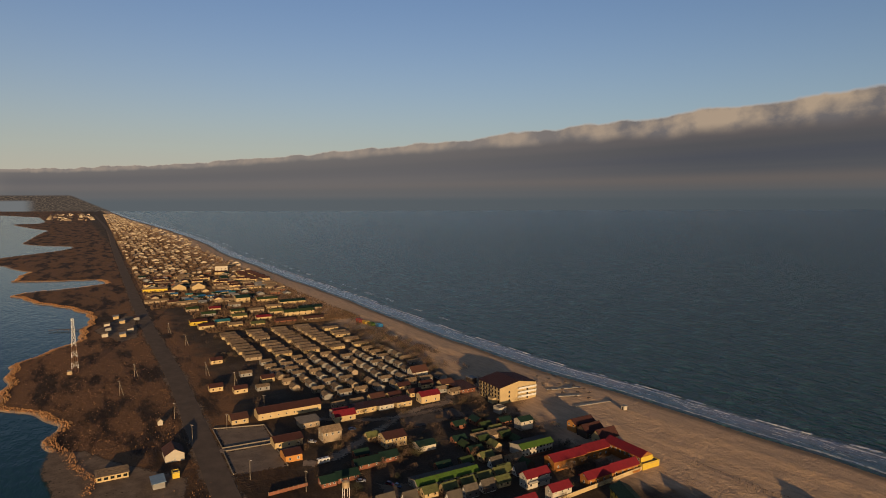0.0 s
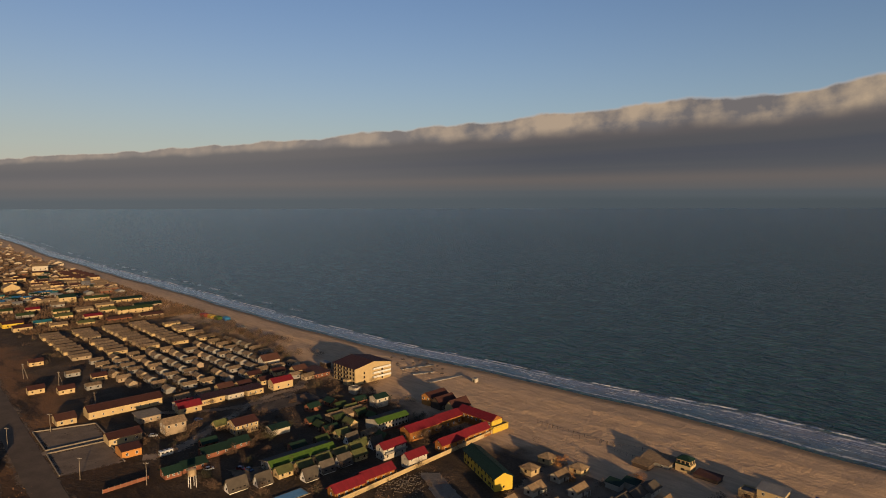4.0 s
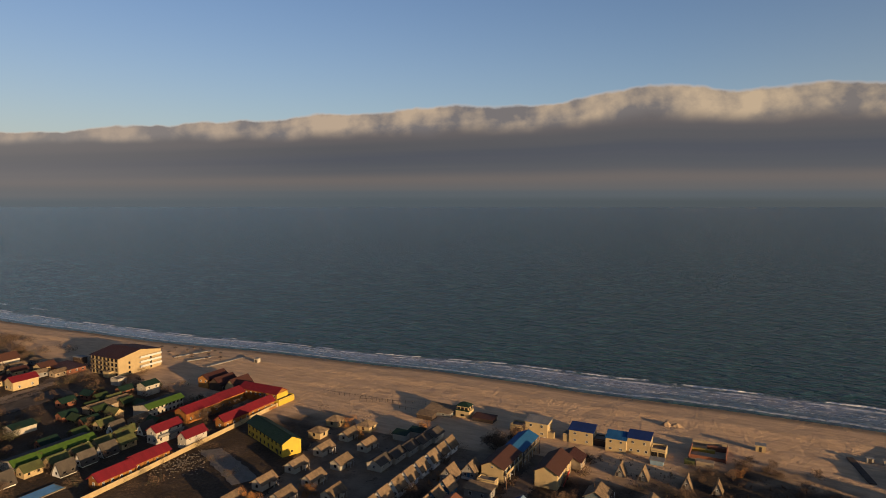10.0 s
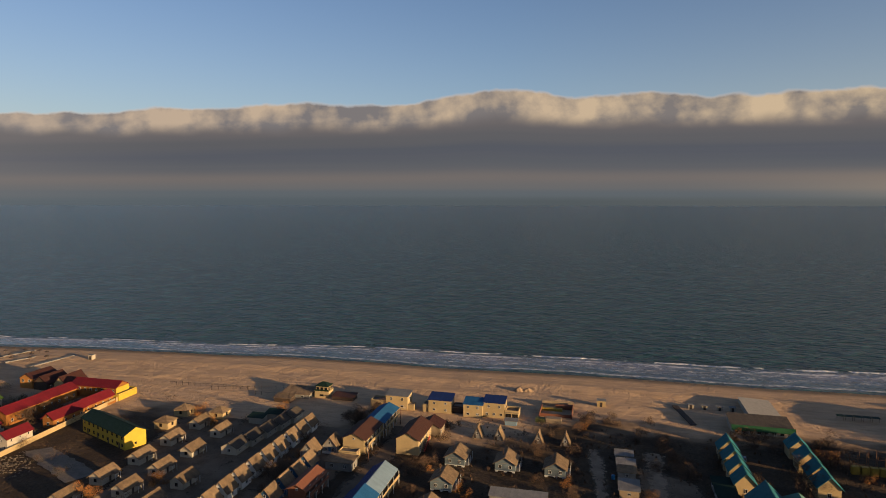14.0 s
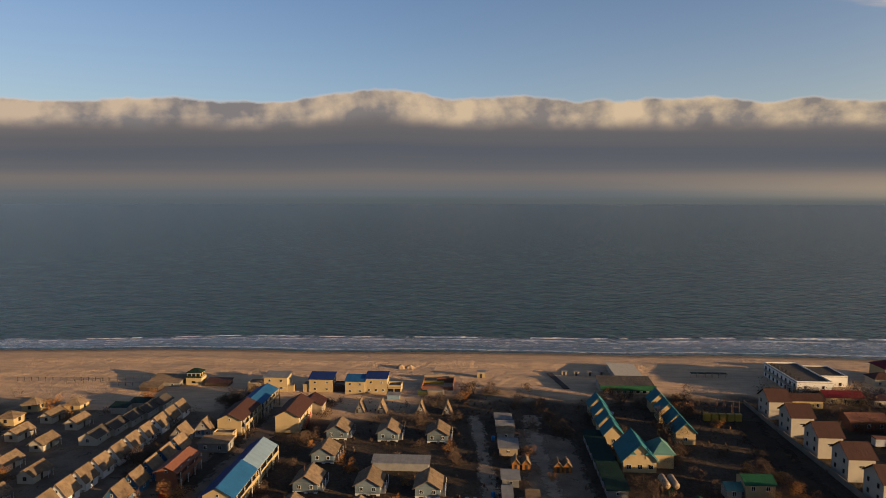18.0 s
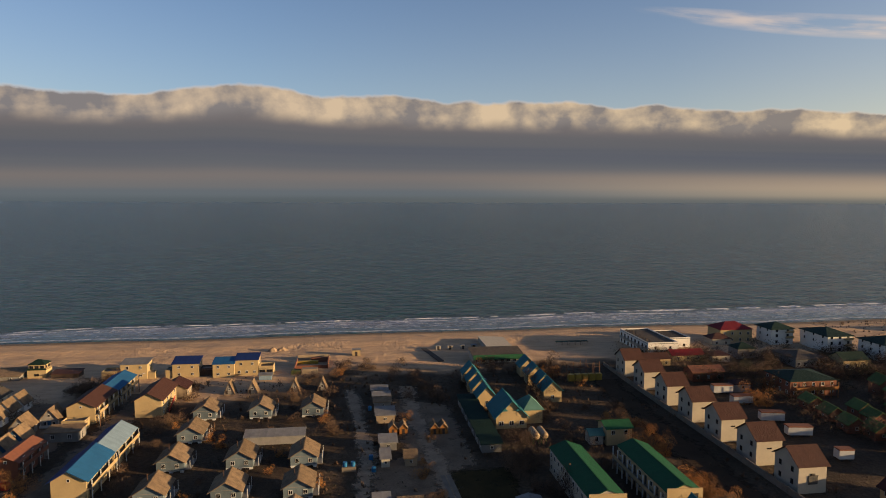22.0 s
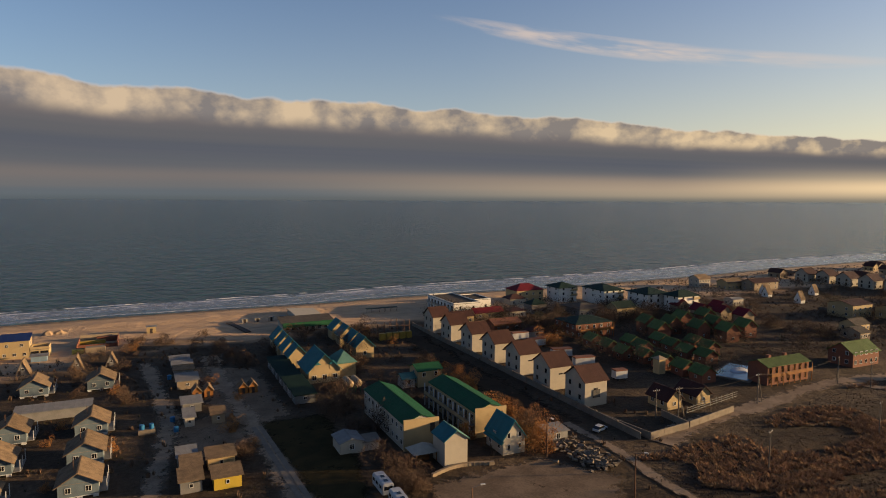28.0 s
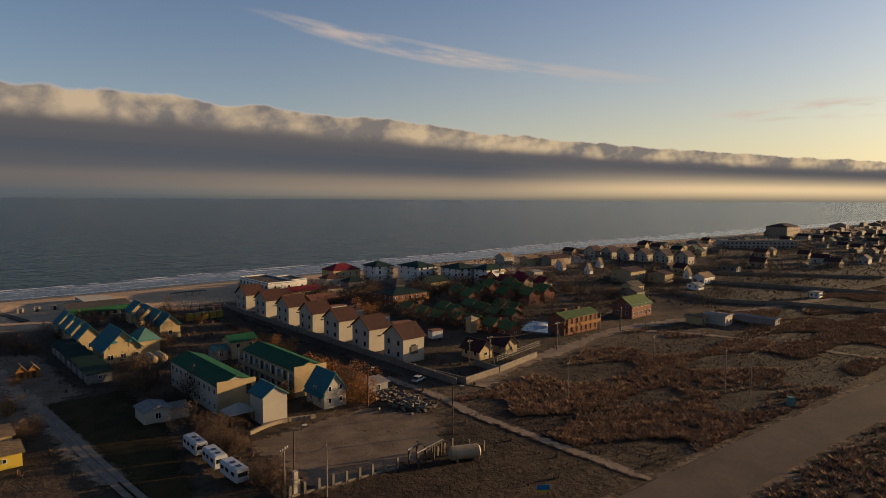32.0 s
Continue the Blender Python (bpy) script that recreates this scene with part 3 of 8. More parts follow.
def ground_z(x, y):
    sh = shore(x)
    beach = smooth(y, 215, 250)
    z = 0.05 * wavy(x, y, 9.0)
    dune = 0.20 * wavy(x * 0.35, y * 1.6, 7.0, 1.0) + 0.16 * wavy(x * 0.5, y * 1.1, 3.1, 2.0) + 0.07 * wavy(x * 0.7, y * 1.2, 1.6, 4.0)
    dune = dune + 0.45 * np.exp(-((y - sh + 30) / 5.0) ** 2) + 0.3 * np.exp(-((y - sh + 52 + 6 * np.sin(x / 60.0)) / 4.0) ** 2)
    z = z + beach * (0.4 + dune) * (1 - smooth(y, sh - 32, sh - 10))
    z = z - smooth(y, sh - 26, sh + 8) * 1.5 - smooth(y, sh + 6, sh + 60) * 6
    lg = lagoon(x)
    z = z - (1 - smooth(y, lg - 7, lg + 7)) * 2.0 - (1 - smooth(y, lg - 60, lg - 6)) * 4
    return z


def grid_axis(marks):
    out = []
    for a, b, s in marks:
        out += list(np.arange(a, b, s))
    return np.array(out + [marks[-1][1]])


def build_ground():
    xs = grid_axis([(-9000, -3000, 120), (-3000, -1300, 25), (-1300, -560, 8), (-560, 330, 2.6), (330, 700, 8), (700, 2000, 40), (2000, 9000, 250)])
    ys = grid_axis([(-3500, -500, 150), (-500, -120, 12), (-120, 100, 5), (100, 212, 8), (212, 345, 1.7), (345, 420, 15), (420, 520, 50)])
    X, Y = np.meshgrid(xs, ys)
    Z = ground_z(X, Y)
    nx, ny = len(xs), len(ys)
    co = np.stack([X, Y, Z], -1).reshape(-1, 3)
    i = np.arange(nx * ny).reshape(ny, nx)
    faces = np.stack([i[:-1, :-1], i[:-1, 1:], i[1:, 1:], i[1:, :-1]], -1).reshape(-1, 4)
    me = bpy.data.meshes.new("ground")
    me.vertices.add(len(co))
    me.vertices.foreach_set("co", co.ravel())
    me.loops.add(faces.size)
    me.loops.foreach_set("vertex_index", faces.ravel())
    me.polygons.add(len(faces))
    me.polygons.foreach_set("loop_start", np.arange(len(faces)) * 4)
    me.polygons.foreach_set("loop_total", np.full(len(faces), 4))
    me.update()
    me.polygons.foreach_set("use_smooth", np.ones(len(faces), bool))
    m = bpy.data.materials.new("sand_and_dry_soil")
    m.use_nodes = True
    N = Nodes(m.node_tree)
    pos = N.n("ShaderNodeNewGeometry").outputs["Position"]
    s = N.n("ShaderNodeSeparateXYZ", ins={0: pos}).outputs
    warp = N.math("MULTIPLY", N.math("SUBTRACT", N.noise(pos, 0.035, 3.0), 0.5), 60.0)
    ye = N.math("ADD", s[1], warp)
    n_a = N.noise(pos, 0.05, 4.0)
    n_b = N.noise(pos, 0.9, 4.0, 0.65)
    n_c = N.noise(N.n("ShaderNodeMapping", ins={0: pos, 3: (0.35, 1.4, 1.0)}).outputs[0], 0.25, 4.0, 0.6)
    sand = N.mix(N.step(n_c, 0.35, 0.68), (0.45, 0.300, 0.178), (0.35, 0.232, 0.136))
    rake = N.noise(N.n("ShaderNodeMapping", ins={0: pos, 2: (0, 0, radians(-2)), 3: (0.05, 0.9, 1.0)}).outputs[0], 0.55, 4.0, 0.6)
    sand = N.mix(N.math("MULTIPLY", N.step(rake, 0.48, 0.70), 0.22), sand, (0.25, 0.165, 0.10))
    sand = N.mix(N.math("MULTIPLY", N.step(n_b, 0.52, 0.75), 0.3), sand, (0.20, 0.135, 0.085))
    wet = N.math("MULTIPLY", N.math("SUBTRACT", 1.0, N.step(s[2], -0.85, -0.35)), N.step(s[1], 200.0, 230.0))
    sand = N.mix(wet, sand, (0.15, 0.108, 0.072))
    soil = N.ramp(N.math("ADD", N.math("MULTIPLY", n_a, 0.55), N.math("MULTIPLY", n_b, 0.45)), [(0.30, (0.024, 0.017, 0.010)), (0.45, (0.040, 0.027, 0.016)), (0.56, (0.066, 0.044, 0.026)), (0.70, (0.125, 0.086, 0.053))])
    grass = N.ramp(N.math("ADD", N.math("MULTIPLY", n_c, 0.6), N.math("MULTIPLY", n_b, 0.4)), [(0.30, (0.012, 0.008, 0.005)), (0.44, (0.023, 0.014, 0.008)), (0.56, (0.042, 0.025, 0.013)), (0.72, (0.085, 0.051, 0.027))])
    burnt = N.step(N.noise(N.n("ShaderNodeMapping", ins={0: pos, 3: (0.6, 1.3, 1.0)}).outputs[0], 0.022, 3.0, 0.6), 0.47, 0.56)
    grass = N.mix(N.math("MULTIPLY", burnt, 0.75), grass, (0.022, 0.013, 0.008))
    marsh = N.math("MULTIPLY", N.step(N.math("MULTIPLY", s[0], -1.0), 250.0, 330.0), N.step(N.noise(N.n("ShaderNodeMapping", ins={0: pos, 2: (0, 0, radians(25)), 3: (0.5, 1.6, 1.0)}).outputs[0], 0.03, 5.0, 0.62), 0.40, 0.54))
    grass = N.mix(N.math("MULTIPLY", marsh, 0.85), grass, N.mix(n_b, (0.200, 0.100, 0.042), (0.120, 0.060, 0.026)))
    meadow = N.math("MAXIMUM", N.math("SUBTRACT", 1.0, N.step(ye, 84.0, 104.0)), 0.0)
    land = N.mix(meadow, soil, grass)
    strand = N.math("MULTIPLY", N.step(N.math("SUBTRACT", s[2], N.math("MULTIPLY", n_b, 0.5)), -0.9, -0.5), 1.0)
    land = N.mix(strand, (0.30, 0.23, 0.16), land)
    on_beach = N.step(N.math("ADD", ye, N.math("SUBTRACT", N.math("MULTIPLY", N.step(s[0], -420.0, -120.0), 14.0), N.math("MULTIPLY", N.step(s[0], -16.0, 6.0), 30.0))), 222.0, 246.0)
    col = N.mix(on_beach, land, sand)
    bp = N.n("ShaderNodeBump", ins={"Strength": 1.0, "Distance": 0.8, "Height": N.math("ADD", N.noise(pos, 0.45, 6.0, 0.7), N.math("MULTIPLY", N.noise(pos, 0.12, 3.0), 1.2))})
    p = N.n("ShaderNodeBsdfPrincipled", ins={"Base Color": col, "Roughness": 0.95, "Normal": bp})
    p.inputs["Specular IOR Level"].default_value = 0.15
    N.n("ShaderNodeOutputMaterial", ins={0: p})
    me.materials.append(m)
    return tagged(new("ground", me), "sandy spit with pale beach, brown soil and dry grass", "ground", kind="structure")


def build_water():
    bm = bmesh.new()
    q = [bm.verts.new(c) for c in ((-9000, -4000, WATER_Z), (9000, -4000, WATER_Z), (9000, 9000, WATER_Z), (-9000, 9000, WATER_Z))]
    bm.faces.new(q)
    me = bpy.data.meshes.new("water")
    bm.to_mesh(me)
    bm.free()
    m = bpy.data.materials.new("sea_water")
    m.use_nodes = True
    N = Nodes(m.node_tree)
    pos = N.n("ShaderNodeNewGeometry").outputs["Position"]
    s = N.n("ShaderNodeSeparateXYZ", ins={0: pos}).outputs
    swell = N.n("ShaderNodeMapping", ins={0: pos, 2: (0, 0, radians(-8)), 3: (0.40, 1.0, 1.0)}).outputs[0]
    chop = N.n("ShaderNodeMapping", ins={0: pos, 2: (0, 0, radians(14)), 3: (0.45, 1.0, 1.0)}).outputs[0]
    w1 = N.noise(swell, 0.085, 2.0, 0.5)
    w2 = N.noise(swell, 0.24, 2.0, 0.6)
    w4 = N.noise(chop, 0.42, 3.0, 0.6)
    w3 = N.noise(pos, 0.012, 3.0)
    sea = N.step(s[1], 180.0, 220.0)
    h = N.math("ADD", N.math("MULTIPLY", w1, 1.5), N.math("ADD", N.math("MULTIPLY", w2, 1.6), N.math("MULTIPLY", w4, 0.6)))
    base = N.mix(w3, (0.009, 0.034, 0.036), (0.011, 0.039, 0.041))
    # wave tops lighter in the base colour, for light through and off the crests
    tops = N.math("ADD", N.math("MULTIPLY", w1, 0.25), N.math("ADD", N.math("MULTIPLY", w2, 0.45), N.math("MULTIPLY", w4, 0.30)))
    base = N.mix(N.math("MULTIPLY", N.step(tops, 0.47, 0.62), sea), base, (0.037, 0.085, 0.085))
    # the same shoreline as the ground's, for the surf
    def sn(k, ph):
        return N.math("SINE", N.math("ADD", N.math("DIVIDE", s[0], k), ph))
    def st(a, b, sign=1.0):
        return N.step(N.math("MULTIPLY", s[0], sign), a, b)
    line = N.math("ADD", 326.0, N.math("ADD", N.math("MULTIPLY", sn(70.0, 0.0), 1.6), N.math("MULTIPLY", sn(23.0, 1.0), 1.0)))
    for k, a, b, sg in ((-27.0, 110.0, 420.0, -1.0), (24.0, 1300.0, 1950.0, -1.0), (-34.0, 2300.0, 4000.0, -1.0), (18.0, 230.0, 560.0, 1.0)):
        line = N.math("ADD", line, N.math("MULTIPLY", st(a, b, sg), k))
    # the surf is narrower towards the town and wider past the camps
    spread = N.math("ADD", 0.62, N.math("ADD", N.math("MULTIPLY", st(-220.0, -60.0), 0.34), N.math("MULTIPLY", st(60.0, 260.0), 0.34)))
    off = N.math("DIVIDE", N.math("SUBTRACT", s[1], line), spread)
    off = N.math("ADD", off, N.math("MULTIPLY", N.math("SUBTRACT", N.noise(N.n("ShaderNodeMapping", ins={0: pos, 3: (0.5, 1.0, 1.0)}).outputs[0], 0.06, 3.0), 0.5), 7.0))
    lace = N.noise(N.n("ShaderNodeMapping", ins={0: pos, 3: (0.30, 1.0, 1.0)}).outputs[0], 0.95, 5.0, 0.7)
    def band(a, b, c, e):
        return N.math("MULTIPLY", N.step(off, a, b), N.math("SUBTRACT", 1.0, N.step(off, c, e)))
    veil = N.n("ShaderNodeMapping", ins={0: pos, 2: (0, 0, radians(3)), 3: (0.16, 1.0, 1.0)}).outputs[0]
    rill = N.math("ABSOLUTE", N.math("SUBTRACT", N.noise(veil, 0.20, 4.0, 0.6), 0.5))
    rill = N.math("SUBTRACT", 1.0, N.step(rill, 0.002, 0.020))
    churn = N.step(N.noise(N.n("ShaderNodeMapping", ins={0: pos, 3: (0.35, 0.8, 1.0)}).outputs[0], 0.05, 3.0), 0.36, 0.60)
    zone = N.math("MULTIPLY", band(5.0, 9.0, 24.0, 33.0), N.math("ADD", N.math("MULTIPLY", N.math("MULTIPLY", rill, N.step(lace, 0.36, 0.58)), 0.80), N.math("MULTIPLY", N.math("MULTIPLY", N.step(lace, 0.52, 0.72), churn), N.math("ADD", 0.05, N.math("MULTIPLY", st(-60.0, 160.0), 0.16)))))
    along = N.n("ShaderNodeMapping", ins={0: pos, 3: (1.0, 0.3, 1.0)}).outputs[0]
    breaks = N.noise(along, 0.045, 3.0)
    ragged = N.math("MULTIPLY", N.math("SUBTRACT", lace, 0.5), 6.0)
    off_keep = off
    off = N.math("ADD", off, ragged)
    crest = N.math("MULTIPLY", band(29.6, 31.0, 32.4, 33.8), N.step(breaks, 0.44, 0.52))
    crest = N.math("MAXIMUM", crest, N.math("MULTIPLY", band(23.0, 24.5, 25.0, 26.5), N.math("MULTIPLY", N.step(N.noise(along, 0.06, 2.0), 0.44, 0.54), 0.8)))
    off = off_keep
    dark_face = N.math("MULTIPLY", band(33.0, 34.5, 36.0, 41.0), N.step(breaks, 0.38, 0.54))
    outer = N.math("MULTIPLY", band(58.0, 60.0, 63.0, 70.0), N.math("MULTIPLY", N.step(N.noise(along, 0.03, 3.0), 0.50, 0.62), st(420.0, 700.0, -1.0)))
    crest = N.math("MAXIMUM", crest, N.math("MULTIPLY", outer, N.step(lace, 0.45, 0.60)))
    edge = N.math("MULTIPLY", N.math("MULTIPLY", band(-1.0, 0.5, 1.2, 3.0), N.step(lace, 0.40, 0.56)), 0.7)
    foam = N.math("MULTIPLY", N.math("MAXIMUM", N.math("MAXIMUM", zone, crest), edge), sea)
    shallow = N.math("MULTIPLY", band(-6.0, 2.0, 24.0, 34.0), sea)
    # darker seaward of the crests: the wave face's shade put into the colour
    base = N.mix(N.math("MULTIPLY", N.math("MULTIPLY", dark_face, sea), 0.7), base, (0.004, 0.014, 0.014))
    veiled = N.math("MULTIPLY", N.math("MULTIPLY", shallow, N.math("ADD", 0.34, N.math("MULTIPLY", churn, 0.48))), N.math("ADD", 0.45, N.math("MULTIPLY", N.step(off, 4.0, 22.0), 0.55)))
    base = N.mix(veiled, base, (0.165, 0.157, 0.172))
    col = N.mix(foam, base, (0.62, 0.59, 0.57))
    calm = N.math("SUBTRACT", 1.0, N.math("MULTIPLY", shallow, 0.75))
    bp = N.n("ShaderNodeBump", ins={"Strength": N.math("MULTIPLY", calm, N.math("ADD", 0.12, N.math("MULTIPLY", sea, 0.88))), "Distance": 2.6, "Height": h})
    rough = N.math("ADD", N.math("ADD", 0.10, N.math("MULTIPLY", sea, 0.05)), N.math("MULTIPLY", foam, 0.6))
    p = N.n("ShaderNodeBsdfPrincipled", ins={"Base Color": col, "Roughness": rough, "IOR": 1.33, "Normal": bp})
    N.put(p, "Specular IOR Level", N.math("ADD", 0.09, N.math("MULTIPLY", sea, 0.31)))
    N.n("ShaderNodeOutputMaterial", ins={0: p})
    me.materials.append(m)
    return tagged(new("water", me), "dark teal sea with low swell and white surf", "water", kind="structure")


build_ground()
build_water()


def edged(name, quads, values, material, label, category):
    """A sheet of ground cover whose points carry how far in from its edge they lie."""
    verts, faces = quads
    me = bpy.data.meshes.new(name)
    me.from_pydata(verts, [], faces)
    me.attributes.new("edge", "FLOAT", "POINT").data.foreach_set("value", values)
    me.materials.append(M[material])
    return tagged(new(name, me), label, category, kind="structure")


def strip(name, pts, width, z, material, label, category, kind="structure"):
    """A ribbon of ground cover along a smooth line."""
    P = [Vector((*p, 0)) for p in pts]
    P = [2 * P[0] - P[1]] + P + [2 * P[-1] - P[-2]]
    fine = []
    for i in range(1, len(P) - 2):
        p0, p1, p2, p3 = P[i - 1:i + 3]
        n = max(1, int((p2 - p1).length / 4))
        for k in range(n):
            u = k / n
            fine.append(0.5 * (2 * p1 + (p2 - p0) * u + (2 * p0 - 5 * p1 + 4 * p2 - p3) * u * u + (3 * p1 - p0 - 3 * p2 + p3) * u ** 3))
    fine.append(P[-2])
    V, F, E = [], [], []
    for i, p in enumerate(fine):
        t = (fine[min(i + 1, len(fine) - 1)] - fine[max(i - 1, 0)]).normalized()
        side = Vector((-t.y, t.x, 0))
        w = width * (1 + 0.10 * math.sin(i * 0.7) + 0.07 * math.sin(i * 0.31)) if kind != "road" else width
        fe = min(2.0, 0.42 * width)
        for s, e in ((-w / 2 - fe, 0.0), (-w / 2 + fe, 1.0), (w / 2 - fe, 1.0), (w / 2 + fe, 0.0)):
            V.append(tuple(p + side * s + Vector((0, 0, z))))
            E.append(e)
        if i:
            for k in range(3):
                F.append((4 * i - 4 + k, 4 * i - 3 + k, 4 * i + 1 + k, 4 * i + k))
    F = [f[::-1] for f in F]
    return edged(name, (V, F), E, material, label, category)


def patch(name, pts, z, material, label, category, fe=2.0):
    """A yard or lot with a ragged rim."""
    area = sum(xa * yb - xb * ya for (xa, ya), (xb, yb) in zip(pts, pts[1:] + pts[:1]))
    pts = pts if area > 0 else pts[::-1]
    rg = random.Random(len(pts) + int(abs(pts[0][0])))
    rim = []
    for (xa, ya), (xb, yb) in zip(pts, pts[1:] + pts[:1]):
        n = max(1, int(math.hypot(xb - xa, yb - ya) / 2.2))
        rim += [(xa + (xb - xa) * i / n + rg.uniform(-0.5, 0.5), ya + (yb - ya) * i / n + rg.uniform(-0.5, 0.5)) for i in range(n)]
    n = len(rim)
    V, E = [], []
    for k, e in ((fe * 0.6, 0.0), (-fe, 1.0)):
        for i in range(n):
            dx, dy = rim[(i + 2) % n][0] - rim[i - 2][0], rim[(i + 2) % n][1] - rim[i - 2][1]
            ln = math.hypot(dx, dy) or 1.0
            V.append((rim[i][0] + dy / ln * k, rim[i][1] - dx / ln * k, z))
            E.append(e)
    F = [(i, (i + 1) % n, n + (i + 1) % n, n + i) for i in range(n)] + [tuple(range(n, 2 * n))]
    return edged(name, (V, F), E, material, label, category)


strip("verge", [(-2600, 128), (-1700, 97), (-1185, 81), (-690, 67), (-475, 65), (-350, 60.5), (-257, 57), (-80, 51), (105, 43.8), (190, 37), (420, 16)], 12.5, 0.07, "sandyard", "dusty roadside verge", "verge")
patch("lagoon_beach", [(-352, -9), (-330, -12), (-296, -6), (-262, 4), (-262, 40), (-286, 46), (-300, 34), (-318, 22), (-345, 6)], 0.09, "sandyard", "trodden sandy shore beside the lagoon", "sand")
patch("yard", [(-152, 240), (-66, 238), (-66, 132), (-126, 132), (-133, 165), (-142, 188)], 0.06, "sandyard", "trodden grey sand between white cottages", "yard")
patch("yard", [(-237, 117), (-229, 134), (-216, 130), (-222, 116)], 0.13, "sandyard", "small yard between green cabins", "yard")
strip("track", [(-330, 122), (-312, 150), (-309, 165), (-312, 190), (-330, 212)], 5.0, 0.12, "sandyard", "dusty lane between camps", "path")
strip("sand_bank", [(-310, 160), (-308, 175), (-309, 192)], 3.5, 0.18, "lot", "bank of pale dug sand", "sand")
strip("road", [(-4600, 150), (-2600, 128), (-1700, 97), (-1185, 81), (-690, 67), (-475, 65), (-350, 60.5), (-257, 57), (-80, 51), (105, 43.8), (190, 37), (420, 16), (900, -30)], 7.4, 0.16, "roadway", "dusty grey-brown worn asphalt road along the spit", "road", "road")
strip("track", [(12, 256), (11.8, 243), (14.6, 210.5), (17.3, 176), (18, 164), (15.9, 143), (13, 120), (12, 100)], 3.2, 0.15, "track", "pale sandy footpath through the camp", "path")
strip("track", [(34.5, 236), (33, 208), (34.9, 172), (36.6, 150), (37.6, 140.5), (38.6, 120), (39.5, 104)], 4.2, 0.15, "track", "pale sandy footpath beside a lawn", "path")
for off in (-0.75, 0.75):
    strip("path", [(36.9 + off, 152), (37.6 + off, 140.5), (38.6 + off, 120), (39.5 + off, 104), (41 + off, 84)], 0.6, 0.21, "concrete", "pale concrete wheel strips beside a lawn", "path", "road")
patch("yard", [(27, 214), (45, 205), (46, 158), (36, 152), (30, 135), (19, 140), (19.5, 160), (28, 165)], 0.12, "sandyard", "trodden sandy yard between sheds", "yard")
patch("lawn", [(38.2, 153.5), (54, 154), (52, 118), (46, 90), (41, 90), (40, 125)], 0.17, "lawn", "dark mown lawn", "lawn")
patch("parking_lot", [(61, 107), (89, 108), (97.5, 95), (88, 82), (77, 80.5), (62, 80)], 0.15, "sandyard", "sandy open parking lot", "parking lot")
strip("track", [(106, 124), (106, 102), (104.2, 93), (104, 78), (104, 64), (104, 50)], 1.7, 0.13, "track", "rutted dirt track", "path")
strip("track", [(118, 104), (135.8, 110.4), (159.7, 112.6), (189.5, 118.5), (214, 117), (240, 112), (330, 96), (520, 70)], 4.4, 0.14, "track", "pale dirt lane beside a dry meadow", "path")
strip("track", [(203, 116), (214, 98), (220, 76), (222, 48)], 2.4, 0.13, "track", "faint dirt track across a meadow", "path")
strip("track", [(110, 244), (106, 200), (105, 160), (104, 122)], 8.0, 0.11, "earth", "dark earth strip behind a row of houses", "path")
strip("track", [(-275, 96), (-274, 112), (-312, 170), (-318, 205)], 5.0, 0.14, "track", "dusty lane between camps", "path")
strip("track", [(-310, 62), (-312, 106)], 4.0, 0.13, "track", "dusty lane between camps", "path")
patch("parking_lot", [(-343, 68), (-335, 93), (-312, 92), (-313, 67)], 0.12, "lot", "bare sandy parking lot", "parking lot")
patch("parking_lot", [(-308, 66.5), (-306, 90), (-276, 88.5), (-279, 65)], 0.12, "lot", "bare concrete parking lot", "parking lot")
strip("track", [(-57.5, 150), (-57, 200), (-57, 240)], 7.0, 0.12, "sandyard", "sandy lane between guest houses", "path")


# ---- the row of seven gabled houses ----
for i, y in enumerate((131.2, 147.0, 163.0, 178.6, 194.6, 211.6, 228.0)):
    h = house("row_house", "cream rendered gabled house with brown tiled roof", 117.2, 124.4, y, y + 8.6, 6.9, 9.9, "white", "browntile", "W:2:1.6:0.9:1.3 W:2:4.6:0.9:1.3 S:1:4.3:1.3:0.4 E:2:1.2 E:2:4.2", "x", group="row of gabled houses", trim="darktrim", over=0.55)
fence_wall = thing("boundary_wall", "long low rendered block wall beside houses", "wall", 115.2, 178)
for k in range(17):
    part("wall_panel", boxmesh("wall_panel", 0.3, 7.8, 1.7, "concrete"), "concrete", fence_wall).matrix_local = pose(0, -66 + k * 8.0, 0)
    part("pier", boxmesh("pier", 0.45, 0.45, 1.9, "concrete"), "concrete", fence_wall).matrix_local = pose(0, -62 + k * 8.0, 0)
poster = thing("billboard", "dark printed picture board on a house wall", "billboard", 120.9, 131.05, 2.4)
part("board", boxmesh("board", 2.3, 0.08, 1.9, "poster"), "poster", poster)
part("frame", boxmesh("frame", 2.5, 0.05, 0.12, "darktrim"), "darktrim", poster).matrix_local = pose(0, -0.02, -0.12)
part("frame", boxmesh("frame", 2.5, 0.05, 0.12, "darktrim"), "darktrim", poster).matrix_local = pose(0, -0.02, 1.9)
part("sign_top", boxmesh("sign_top", 0.9, 0.06, 0.4, "darktrim"), "darktrim", poster).matrix_local = pose(0, -0.02, 2.1)

